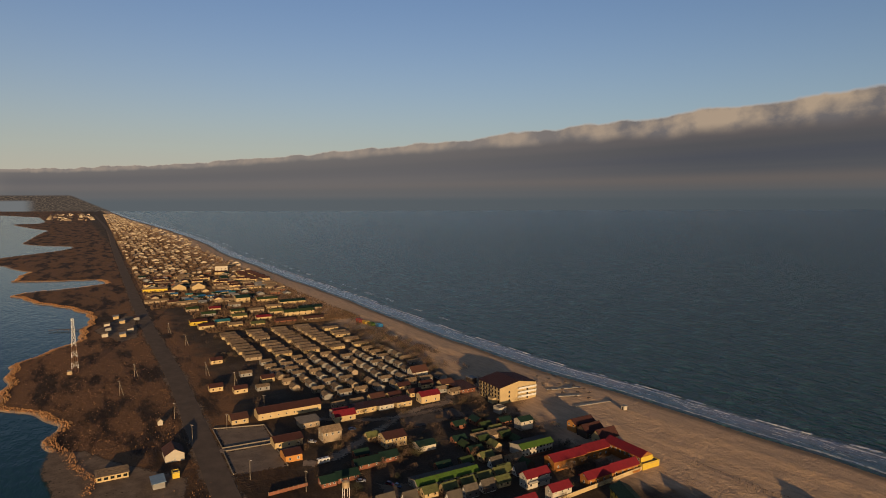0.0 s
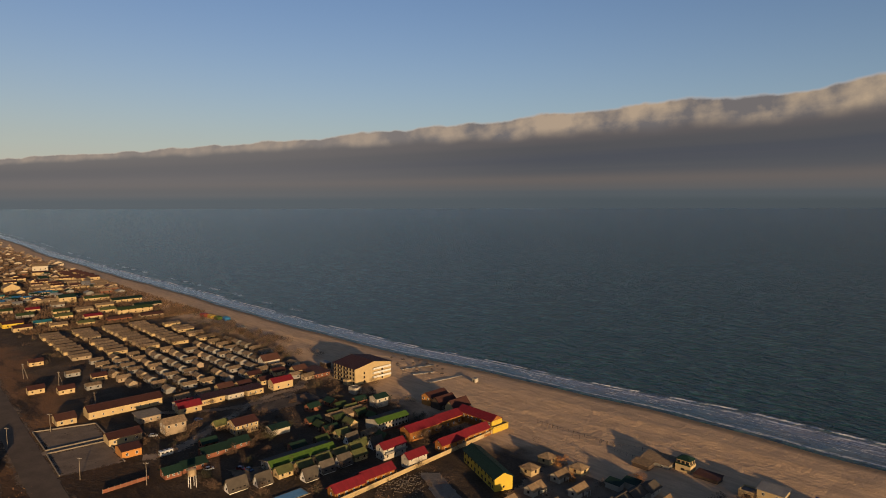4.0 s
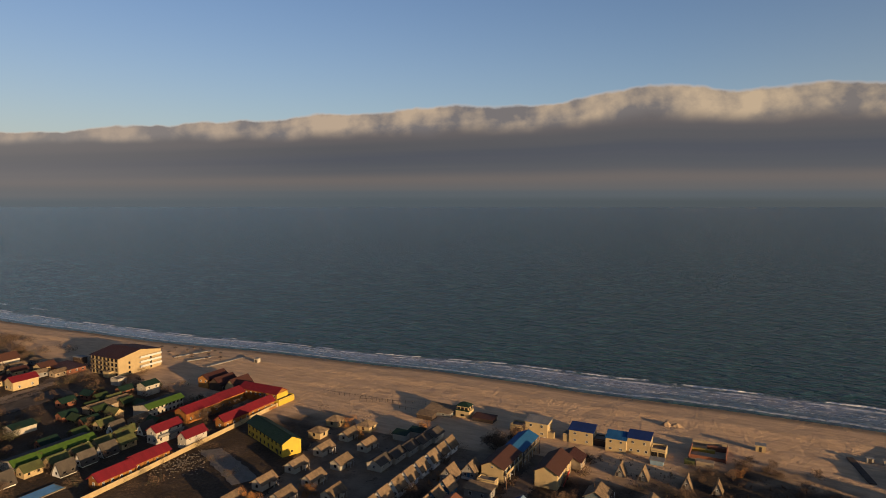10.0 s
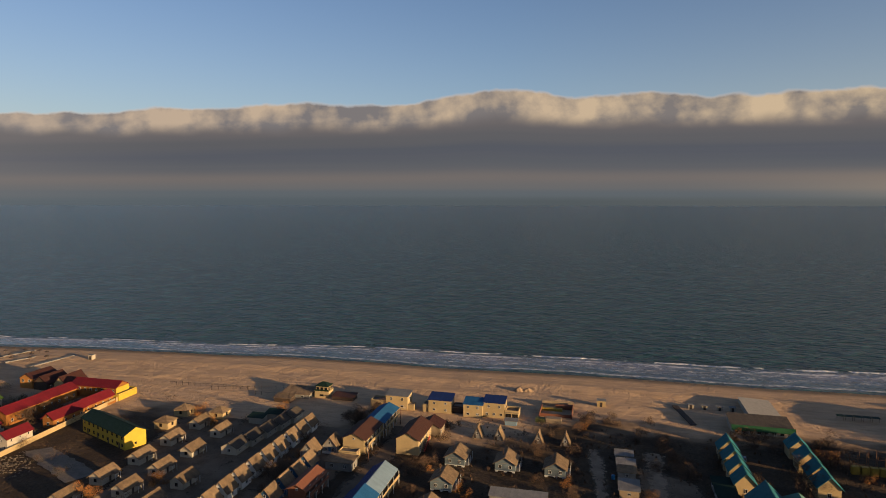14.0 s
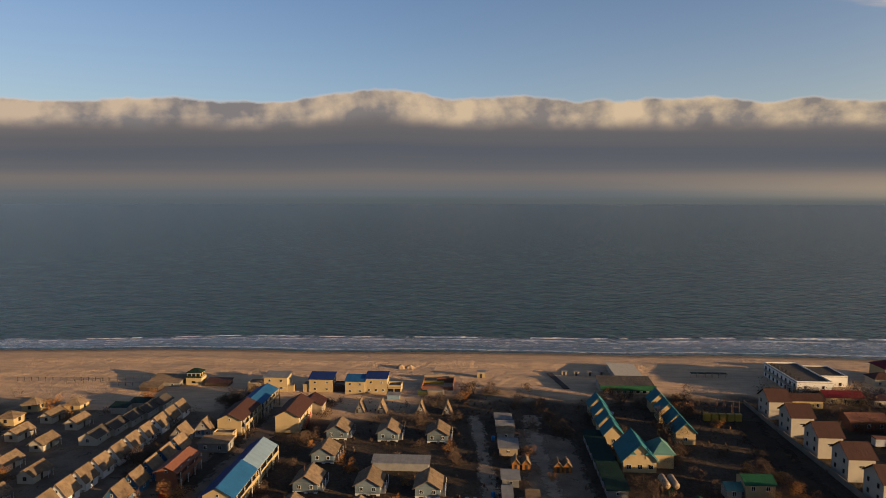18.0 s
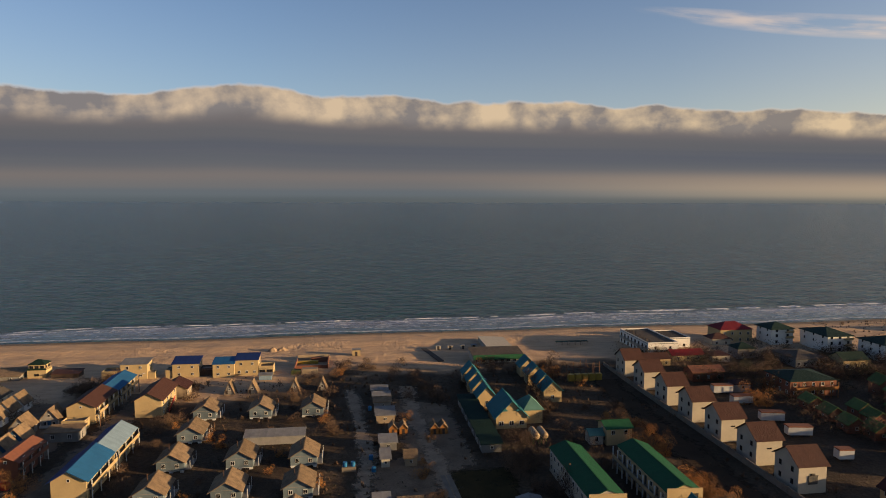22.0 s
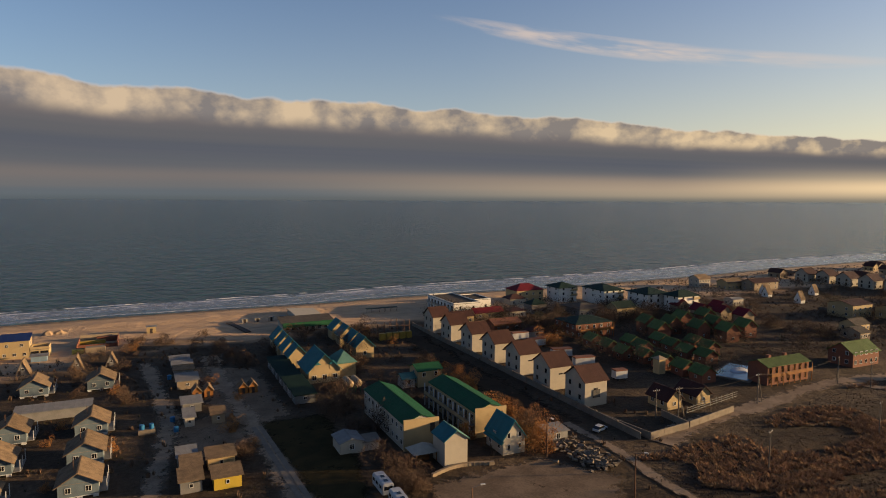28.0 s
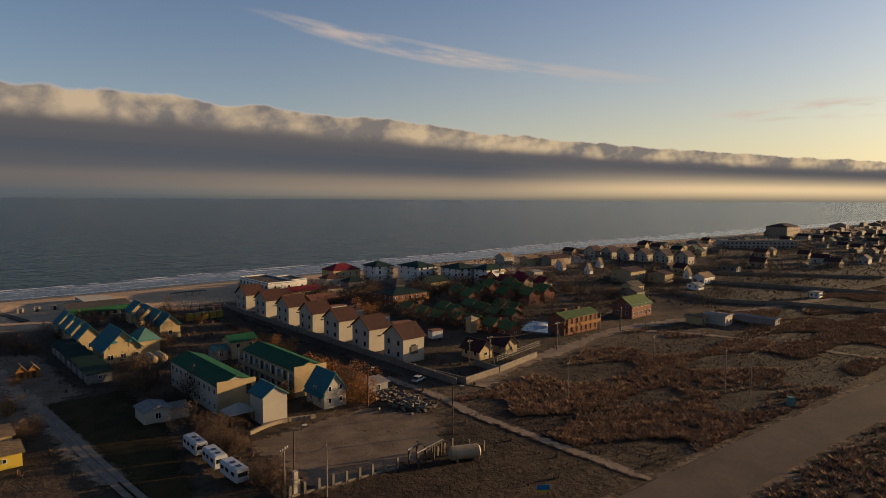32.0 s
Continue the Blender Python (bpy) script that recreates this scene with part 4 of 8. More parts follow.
# ---- blue timber cottages in rows ----
def porch(root, L, W, side):
    """A small veranda on posts at the seaward end and a foundation of blocks."""
    for u in (-W / 2 + 0.5, -0.2, W / 2 - 0.5):
        part("foundation_block", boxmesh("foundation_block", 0.5, 0.9, 0.45, "trim"), "trim", root).matrix_local = pose(-L / 2 + 0.2, u, 0)
        part("foundation_block", boxmesh("foundation_block", 0.5, 0.9, 0.45, "trim"), "trim", root).matrix_local = pose(L / 2 - 0.4, u, 0)
    part("deck", boxmesh("deck", L - 1.0, 1.5, 0.12, "greyboard"), "greyboard", root).matrix_local = pose(0.2, side * (W / 2 + 0.7), 0.42)
    for u in (-L / 2 + 0.8, 0, L / 2 - 0.4):
        part("porch_post", boxmesh("porch_post", 0.12, 0.12, 2.2, "trim"), "trim", root).matrix_local = pose(u, side * (W / 2 + 1.3), 0.54)


def blue_cottage(x, y, wall="blueboard"):
    c = house("cottage", "pale blue timber cottage with weathered corrugated roof", x, x + 6.6, y, y + 7.6, 2.9, 4.9, wall, "asbestos", "W:2:1.25:1.0:1.1 S:2:1.25:1.0:1.1 s:1:0.5:0.9:2.0 E:1:1.25", "y", group="blue timber cottages", over=0.6, base=0.42)
    L, W = 7.6, 6.6
    porch(c, L, W, -1)
    part("gable_batten", boxmesh("gable_batten", 0.06, W + 0.1, 0.10, "greyboard"), "greyboard", c).matrix_local = pose(-L / 2 - 0.03, 0, 2.9)
    part("sill_board", boxmesh("sill_board", 0.06, W + 0.1, 0.16, "trim"), "trim", c).matrix_local = pose(-L / 2 - 0.03, 0, 0.42)
    part("flue", boxmesh("flue", 0.12, 0.12, 2.0, "rust"), "rust", c).matrix_local = pose(-0.8, 0.9, 4.4)
    return c


first = blue_cottage(-34.4, 200.0)
for x, y in ((-34.4, 181.5), (-34.4, 162.5), (-34.4, 145), (-34.4, 128), (-17.6, 199.5), (-17.6, 162.3), (-17.6, 144.6), (-17.6, 127), (-1.6, 199.3), (-1.6, 161.7), (-1.6, 144.2), (-1.6, 128.5), (-17.6, 110), (-34.4, 111)):
    copy_thing(first, pose(x + 3.3, y + 3.8, 0, 0, 0, 90))

h = house("shelter", "long open shed with pale sheet roof", -15.6, 0.6, 178, 182, 2.3, 2.9, "grey", "galv", "", "x", "mono", "shed", over=0.4)

for x in (-28.4, -20.6, -6.2, 3.4):
    a = thing("cabin", "small steep timber cabin with pale front", "cabin", x, 227.6, 0, 90, "steep triangular cabins")
    gable(a, 4.2, 3.4, 0.25, 4.3, "greyboard", "asbestos", 0.25)
    add_window(a, "W", 4.2, 3.4, 0, 1.5, 0.8, 0.8)
    add_window(a, "W", 4.2, 3.4, 0.9, 0.2, 0.7, 1.3, door=True)

# ---- guest houses along the sea front ----
def balcony(root, u, v, z, w, d, mt="trim"):
    b = part("balcony", boxmesh("balcony", w, d, 0.18, "concrete"), "concrete", root)
    b.matrix_local = pose(u, v, z)
    part("railing", boxmesh("railing", w, 0.06, 1.0, mt), mt, b).matrix_local = pose(0, -d / 2 + 0.03, 0.18)
    return b


w = house("guest_house", "cream two-storey guest house with grey sheet roof", -71.6, -62.2, 248, 254.5, 6.0, 6.7, "cream", "galv", "S:2:1.3:1.3:0.9 S:2:4.1:1.0:1.2 E:1:1.3 E:1:4.1", "x", "mono", over=0.4)
house("terrace_block", "single-storey cream terrace block with flat roof", -78.5, -71.8, 248.5, 254, 2.8, 3.4, "cream", "concrete", "S:1:0.2:2.4:2.2", "x", "flat", "annex", trim="darktrim")
house("stair_block", "cream stair annex beside a guest house", -62.0, -59.6, 248.5, 251.5, 2.4, 2.5, "cream", "concrete", "", "x", "flat", "annex")
w = house("guest_house", "cream two-storey guest house with navy sheet roof", -53.2, -43.6, 248, 254, 5.6, 6.9, "cream", "navy", "S:2:1.2:1.0:0.9 S:2:3.9:1.0:0.9 E:1:3.9", "x", "mono", over=0.35)
house("terrace_block", "dark open carport with flat roof", -43.4, -38.4, 249, 254, 2.7, 3.1, "darkwood", "concrete", "", "x", "flat", "carport")
house("stair_block", "cream stair annex beside a guest house", -55.8, -53.4, 248.4, 253, 3.0, 3.2, "cream", "concrete", "", "x", "flat", "annex")
w = house("guest_house", "cream two-storey guest house with blue sheet roof", -38.2, -30.4, 246.2, 252, 5.5, 6.7, "cream", "blue", "S:2:1.2:1.1:0.9 S:2:3.9:0.9:1.0", "x", "mono", over=0.3)
w = house("guest_house", "cream two-storey guest house with navy sheet roof", -30.3, -21.8, 248, 254, 6.3, 7.5, "cream", "navy", "S:3:1.2:1.0:1.0 S:2:4.3:0.9:1.0 E:1:4.3", "x", "mono", over=0.3)
house("terrace_block", "cream carport with roof terrace and railings", -21.6, -16.2, 248, 253.5, 2.8, 3.6, "cream", "concrete", "S:2:0.1:2.2:2.3", "x", "flat", "carport", trim="darktrim")
house("shed", "small pale shed in a guest house yard", -20.5, -16.0, 240.5, 243, 2.2, 2.4, "paleblue", "galv", "", "x", "mono", "shed")

def long_guest(label, x0, x1, y0, y1, eave, ridge, roof, wall="cream", roof2=None):
    g = house("guest_house", label, x0, x1, y0, y1, eave, ridge, wall, roof, "", "y", over=0.7, roof2=roof2)
    L, W = y1 - y0, x1 - x0
    n = max(2, int(L / 4))
    part("gallery_floor", boxmesh("gallery_floor", L, 1.3, 0.2, "concrete"), "concrete", g).matrix_local = pose(0, -W / 2 - 0.65, 2.8)
    part("gallery_railing", boxmesh("gallery_railing", L, 0.08, 0.95, wall), wall, g, "rendered gallery parapet").matrix_local = pose(0, -W / 2 - 1.27, 3.0)
    for i in range(n):
        u = (i + 0.5) / n * L - L / 2
        for z in (0.1, 3.05):
            add_window(g, "S", L, W, u - 0.7, z, 0.9, 2.05, "trim", True)
            add_window(g, "S", L, W, u + 0.8, z + 0.8, 1.0, 1.2)
    for i in range(n + 1):
        part("gallery_post", boxmesh("gallery_post", 0.18, 0.18, eave - 0.2, "trim"), "trim", g).matrix_local = pose(i / n * (L - 0.4) - L / 2 + 0.2, -W / 2 - 1.15, 0)
    add_window(g, "W", L, W, 0, eave - 0.4, 0.7, 0.7)
    return g


long_guest("cream two-storey guest house with maroon roof", -71.2, -63.2, 201.5, 218, 5.4, 7.3, "browntile")
long_guest("cream two-storey guest house with blue sheet roof", -70.0, -62.8, 219.5, 236.5, 5.2, 6.8, "blue")
b = house("guest_house", "cream two-storey guest house with maroon roof", -53.0, -45.0, 205.2, 222, 5.6, 7.8, "cream", "browntile", "S:4:0.6:0.9:2.0 S:4:3.4:1.1:1.2", "y", over=0.7)
for i in range(9):
    part("stair_tread", boxmesh("stair_tread", 1.0, 1.1, 0.14, "concrete"), "concrete", b).matrix_local = pose(-5 + i * 0.8, -4.75, 0.3 + i * 0.3)
part("stair_rail", boxmesh("stair_rail", 8.0, 0.06, 0.9, "redplastic"), "redplastic", b, "red stair rail").matrix_local = pose(-1.6, -5.3, 1.6, 0, -20, 0)
house("guest_house", "low guest house with dark maroon roof", -50.5, -42.0, 223.5, 231, 3.4, 5.6, "sandstone", "darkroof", "S:2:1.0", "y")
long_guest("cream two-storey guest house with pale blue roof", -52.6, -45.6, 166.4, 182, 5.2, 7.2, "paleblue", roof2="navy")
long_guest("cream two-storey guest house with blue roof", -53.2, -45.6, 149.5, 165.2, 5.2, 7.4, "blue", roof2="navy")
long_guest("brick two-storey guest house with rusty red roof", -72.0, -66.4, 163, 176, 4.8, 6.2, "brick", "brick")
house("kitchen_block", "grey single-storey kitchen block with flat roof", -71.5, -62.5, 187.5, 193, 2.8, 3.1, "grey", "asbestos", "S:2:0.9 E:1:0.1:1.0:2.0", "x", "mono", "kitchen block")
house("kiosk", "pale kiosk with flat roof", -70.5, -64.0, 196, 199.5, 2.5, 2.9, "cream", "concrete", "S:2:1.0:1.2:0.9", "x", "flat", "kiosk")

# the watch house on the beach
g = house("watch_house", "cream two-level watch house with green hipped roof", -106.4, -99.8, 253.4, 258.4, 3.6, 3.8, "cream", "darkgreen", "S:1:1.3:1.6:0.9", "x", "flat", "watch house", trim="darktrim")
hipped(g, 5.6, 4.4, 5.6, 7.2, "cream", "darkgreen", 0.4, 3.8)
windows(g, 5.6, 4.4, "S:3:4.1:1.3:1.1 E:2:4.1:1.3:1.1 W:2:4.1:1.3:1.1", "darktrim")
part("gallery_railing", boxmesh("gallery_railing", 6.6, 0.08, 0.7, "darkgreen"), "darkgreen", g).matrix_local = pose(0, -2.6, 3.6)
house("beach_bar", "weathered low beach bar with patched roof", -121, -108, 251, 259, 2.2, 3.3, "greyboard", "asbestos", "S:2:0.9:1.4:0.8", "x", "mono", "beach bar")
house("shed", "dark low shed with rusty roof", -97.5, -88, 252, 257, 2.2, 2.7, "darkwood", "browntile", "", "x", "mono", "shed")
house("shed", "dark low shed with rusty roof", -121, -113.5, 244, 248.5, 2.3, 2.9, "darkwood", "asbestos", "", "x", "mono", "shed")

# ---- white bungalows and steep cottages ----
def bungalow(x, y, wall="white", roof="asbestos", L=7.2, W=4.6, eave=2.5, ridge=4.1):
    b = house("bungalow", "small white bungalow with weathered brown sheet roof", x, x + W, y, y + L, eave, ridge, wall, roof, "W:1:1.0:1.0:1.1 S:1:1.0:0.9:1.0 s:1:0.1:0.8:2.0", "y", group="white bungalows", over=0.55, trim="darktrim")
    part("porch_roof", boxmesh("porch_roof", 2.4, 1.5, 0.1, roof), roof, b).matrix_local = pose(1.6, -W / 2 - 0.9, 2.25)
    part("porch_post", boxmesh("porch_post", 0.1, 0.1, 2.25, "trim"), "trim", b).matrix_local = pose(0.6, -W / 2 - 1.5, 0)
    part("porch_post", boxmesh("porch_post", 0.1, 0.1, 2.25, "trim"), "trim", b).matrix_local = pose(2.6, -W / 2 - 1.5, 0)
    return b


first = bungalow(-137.0, 191.3)
for x, y in ((-137, 208), (-136.6, 174.8), (-123.6, 184.3), (-124.2, 169), (-137.6, 159.4), (-124.4, 202.5), (-124.8, 154), (-138, 144.5), (-111.5, 163), (-111.8, 148), (-125, 139)):
    copy_thing(first, pose(x + 2.3, y + 3.6, 0, 0, 0, 90))
for x, y in ((-150.2, 205), (-151.8, 219), (-136.2, 219.8)):
    h = house("bungalow", "small cream bungalow with hipped brown roof", x, x + 6, y, y + 5.6, 2.6, 4.6, "cream", "asbestos", "S:1:1.0 E:1:1.0", "x", "hip", "house", group="hipped bungalows", trim="darktrim")
h = house("shed", "pale shed with dark green roof", -118.2, -112.2, 219, 222.5, 2.6, 3.2, "white", "darkgreen", "", "x", "mono", "shed")
h = house("shed", "pale shed with dark green roof", -113.6, -107.6, 224, 227.5, 2.8, 3.4, "white", "darkgreen", "", "x", "mono", "shed")


def steep(x, y, wall="whitewash", label="white timber cottage with steep weathered roof"):
    c = house("cottage", label, x, x + 5.0, y, y + 5.4, 2.7, 5.7, wall, "asbestos", "W:2:1.0:0.9:1.1 W:1:3.4:0.7:0.8 S:1:1.0", "y", group="steep timber cottages", over=0.4)
    part("veranda", boxmesh("veranda", 1.4, 4.4, 0.14, "greyboard"), "greyboard", c).matrix_local = pose(-3.4, 0, 0.35)
    part("veranda_rail", boxmesh("veranda_rail", 0.06, 4.4, 0.8, "trim"), "trim", c).matrix_local = pose(-4.05, 0, 0.5)
    add_window(c, "W", 5.4, 5.0, 0.0, 0.35, 0.9, 1.9, "deepblue", True, 0.05)
    for u in (-2.52, 2.52):
        part("corner_board", boxmesh("corner_board", 0.12, 0.12, 2.6, "trim"), "trim", c).matrix_local = pose(-2.72, u, 0.05)
    return c


first = steep(-94.8, 167.6)
for y in (136, 144, 151.8, 159.7, 176, 184, 192.2, 200.8, 208.2, 215.6):
    copy_thing(first, pose(-92.3, y + 2.7, 0, 0, 0, 90))
bl = steep(-79.6, 167.2, "deepblue", "deep blue timber cottage with steep weathered roof")
for y in (175.2, 183.4, 158.8, 150.5):
    copy_thing(bl, pose(-77.1, y + 2.7, 0, 0, 0, 90))
gr = steep(-77.8, 199.6, "greyboard", "grey timber cottage with steep weathered roof")
copy_thing(gr, pose(-80.5, 195.5, 0, 0, 0, 90))
for k in range(5):
    house("barrack", "grey terraced cottage with low weathered roof", -111.5 + k * 1.2, -105.5 + k * 1.2, 190 + k * 8.2, 197.8 + k * 8.2, 2.6, 4.2, "white", "slate", "S:2:1.0:0.8:0.9 W:1:1.0", "y", group="grey terraced cottages")
sl = solid("slide", (lambda bm: (box(bm, -1.2, -0.9, 0, 1.2, 0.9, 1.3), box(bm, -0.8, -0.6, 1.3, 0.8, 0.6, 2.0), bm)[-1])(bmesh.new()), "redplastic", "red inflatable play block", "play block", pose(-67.5, 158.5, 0))

# ---- yard sheds in the middle ----
for x0, x1, y0, y1, e, r, wl, rf, lb in (
    (20.5, 26.0, 216.8, 220.5, 2.3, 2.8, "grey", "galv", "grey storage shed with pale sheet roof"),
    (20.9, 26.4, 209.4, 213.2, 2.3, 2.8, "white", "galv", "white storage shed with pale sheet roof"),
    (21.0, 26.4, 203.5, 207.2, 2.4, 2.9, "grey", "asbestos", "grey storage shed with weathered roof"),
    (21.2, 26.8, 190.5, 197.0, 2.5, 3.0, "sandstone", "galv", "tan storage shed with grey sheet roof"),
    (21.5, 26.0, 169.5, 174.5, 2.3, 2.7, "grey", "galv", "grey storage shed with pale sheet roof"),
):
    house("shed", lb, x0, x1, y0, y1, e, r, wl, rf, "S:1:1.0:0.9:0.8", "x", "mono", "shed", group="storage sheds")
for x0, y0, w_, d_, wl, lb in ((21.4, 158.6, 2.2, 5.0, "white", "white steel site container on sand"), (27.5, 158.4, 3.0, 3.4, "sandstone", "small tan hut with sheet roof"), (18.8, 134.5, 3.4, 4.0, "white", "small white hut with sheet roof"), (19.2, 129.5, 3.6, 4.0, "brick", "small dark red hut with sheet roof"), (24.2, 131.5, 5.2, 4.2, "cream", "cream hut with brown sheet roof"), (24.4, 121.6, 5.0, 4.2, "yellow", "yellow boarded hut with brown sheet roof"), (18.6, 122.5, 3.8, 4.5, "grey", "grey hut with sheet roof")):
    house("hut", lb, x0, x0 + w_, y0, y0 + d_, 2.4, 3.0, wl, "asbestos" if wl != "white" else "galv", "S:1:1.0:0.7:0.8", "x", "mono", "hut")
for x, y in ((24.6, 180.6), (27.6, 180.6), (36.6, 179.4), (39.2, 179.4)):
    house("hut", "tiny gabled timber hut with bright boards", x, x + 2.3, y, y + 3.6, 1.9, 3.2, "wood", "asbestos", "w:1:0.1:0.7:1.6", "y", category="hut", group="tiny gabled huts", over=0.25)
for x, y in ((19.6, 203), (18.9, 164), (19.4, 156.5), (22.6, 136.5), (20.6, 141)):
    bm = bmesh.new()
    tube(bm, (0, 0, 0), (0, 0, 1.3), 0.6, 0.6, 14)
    tube(bm, (0, 0, 1.3), (0, 0, 1.45), 0.6, 0.25, 14)
    solid("barrel", bm, "plasticblue", "blue plastic water barrel on bare soil", "barrel", pose(x, y, 0), "blue barrels")
st = thing("water_stand", "pale block stand with two blue water drums", "water stand", 13.2, 158.2)
part("stand", boxmesh("stand", 3.6, 1.8, 1.2, "concrete"), "concrete", st)
for u in (-1.0, 1.0):
    bm = bmesh.new()
    tube(bm, (u, 0, 1.2), (u, 0, 2.3), 0.55, 0.55, 14)
    part("drum", bm, "plasticblue", st, "blue plastic drum")

# ---- teal-roofed camp with the hall ----
for y in (227.0, 218.0, 209.0, 200.0):
    house("chalet", "cream chalet with teal sheet roof", 54.5, 60.5, y, y + 5.6, 4.0, 7.2, "cream", "teal", "S:1:1.2:1.2:1.2 W:1:1.2 N:1:1.2", "y", group="teal roofed chalets", over=0.5, roof2="teal")
for y in (233.0, 222.2, 211.5, 203.0):
    house("chalet", "cream chalet with teal sheet roof", 77.6, 83.8, y, y + 6.2, 4.2, 7.2, "cream", "teal", "S:1:1.2:1.2:1.2 W:1:1.2", "y", group="teal roofed chalets", over=0.5)
h = house("dining_hall", "cream dining hall with steep teal roof", 56.4, 65.8, 181.2, 193, 3.8, 8.4, "cream", "teal", "W:3:1.0:1.4:1.4 S:3:1.0", "y", category="hall", over=0.7)
for u in (-2.4, 2.4):
    b = part("dormer", boxmesh("dormer", 1.6, 1.8, 1.6, "cream"), "cream", h)
    b.matrix_local = pose(-5.2, u, 3.9)
    bm = bmesh.new()
    prism(bm, [(-1.2, 1.6), (1.2, 1.6), (0, 2.8)], -1.2, 1.2)
    part("dormer_roof", bm, "teal", b)
house("dining_hall", "cream hall wing with hipped pale green roof", 65.9, 71.6, 184.5, 193, 4.2, 7.4, "cream", "paleteal", "S:2:1.0:1.2:1.4 E:2:1.0", "y", "hip", "hall")
for x in (64.6, 67.0):
    tk = thing("storage_tank", "cream horizontal cylinder tank on steel legs", "tank", x, 169.4, 0, 0, "paired tanks")
    bm = bmesh.new()
    tube(bm, (0, -2.6, 3.0), (0, 2.6, 3.0), 1.0, 1.0, 16)
    tube(bm, (0, -2.6, 3.0), (0, -3.1, 3.0), 1.0, 0.45, 16)
    tube(bm, (0, 2.6, 3.0), (0, 3.1, 3.0), 1.0, 0.45, 16)
    part("shell", bm, "tank", tk)
    for u in (-1.8, 1.8):
        for s in (-0.7, 0.7):
            part("leg", boxmesh("leg", 0.14, 0.14, 2.4, "green"), "green", tk).matrix_local = pose(s, u, 0)
for y in (201, 195, 189, 182.5, 176.4, 170.5, 164.6):
    house("cabin", "low cabin with dark green roof", 48.8, 54.2, y, y + 4.2, 2.4, 3.1, "grey", "darkgreen", "S:1:1.0:0.9:0.9 W:1:1.0:0.9:0.9", "x", "mono", "cabin", group="dark green cabins")
cf = house("beach_cafe", "white beach cafe with grey roof and green edge", 63.4, 84.2, 253, 265, 3.0, 4.2, "white", "slate", "S:8:0.9:1.5:1.2", "x", "mono", "cafe", over=0.5)
part("fascia", boxmesh("fascia", 21.9, 0.12, 2.0, "green"), "green", cf, "bright green roof skirt").matrix_local = pose(0, -7.1, 2.2, -28, 0, 0)
house("beach_hall", "pale open-sided beach hall with sheet roof", 72.5, 84.0, 270, 291, 2.3, 3.0, "white", "canvas", "W:3:0.8:1.4:1.0", "y", "mono", "hall", over=0.4)
ps = thing("playground", "yellow painted steel frame structure", "play structure", 100.5, 226)
for k in range(5):
    part("bay", boxmesh("bay", 2.2, 1.6, 2.6, "gold"), "gold", ps).matrix_local = pose(-5.4 + k * 2.7, 0, 0)
    for s in (-1.1, 1.1):
        part("mast", boxmesh("mast", 0.16, 0.16, 5.5 + (k % 3), "rust"), "rust", ps).matrix_local = pose(-5.4 + k * 2.7 + s, 2.0, 0)
    part("beam", boxmesh("beam", 2.9, 0.14, 0.14, "rust"), "rust", ps).matrix_local = pose(-5.4 + k * 2.7, 2.0, 4.4)

# ---- long green-roofed blocks ----
def green_block(x0, x1, y0, y1, roof, gallery):
    g = house("dormitory", "cream two-storey dormitory with green sheet roof", x0, x1, y0, y1, 6.0, 7.5, "cream" if gallery else "white", roof, "E:1:3.6 ", "y", category="dormitory", over=0.25)
    L, W = y1 - y0, x1 - x0
    bm = bmesh.new()
    prism(bm, [(-W / 2 - 0.2, 0), (W / 2 + 0.2, 0), (W / 2 + 0.2, 7.0), (-W / 2 - 0.2, 6.7)], -L / 2 - 0.5, -L / 2 - 0.28)
    part("end_wall", bm, "cream", g, "cream end parapet wall")
    add_window(g, "W", L + 1.0, W, -W / 2 + 1.4, 3.6, 1.1, 2.0, "trim", True)
    n = int(L / 2.6)
    for i in range(n):
        u = (i + 0.5) / n * L - L / 2
        if gallery and i % 2:
            for z in (0.1, 3.2):
                add_window(g, "N", L, W, u, z, 0.9, 2.0, "trim", True)
        else:
            add_window(g, "N", L, W, u, 1.0, 1.1, 1.2)
            add_window(g, "N", L, W, u, 4.0, 1.1, 1.2)
    if gallery:
        part("gallery_floor", boxmesh("gallery_floor", L, 1.5, 0.25, "concrete"), "concrete", g).matrix_local = pose(0, W / 2 + 0.78, 2.9)
        part("gallery_railing", boxmesh("gallery_railing", L, 0.08, 0.9, "cream"), "cream", g).matrix_local = pose(0, W / 2 + 1.5, 3.15)
        for i in range(10):
            part("gallery_post", boxmesh("gallery_post", 0.25, 0.25, 6.0, "trim"), "trim", g).matrix_local = pose(i / 9 * (L - 0.4) - L / 2 + 0.2, W / 2 + 1.35, 0)
    return g


green_block(63.6, 71.6, 124.3, 151.5, "green", False)
green_block(81.2, 89.0, 124.6, 150.5, "green", True)
house("dormitory", "cream two-storey annex with green roof", 84.2, 91.6, 165, 171.5, 4.8, 6.0, "cream", "green", "S:2:3.0 W:2:1.0 W:1:3.0", "x", category="dormitory")
house("annex", "small pale annex with green roof", 79.8, 83.6, 166, 170, 2.8, 3.8, "white", "paleteal", "S:1:1.0", "x", category="annex")

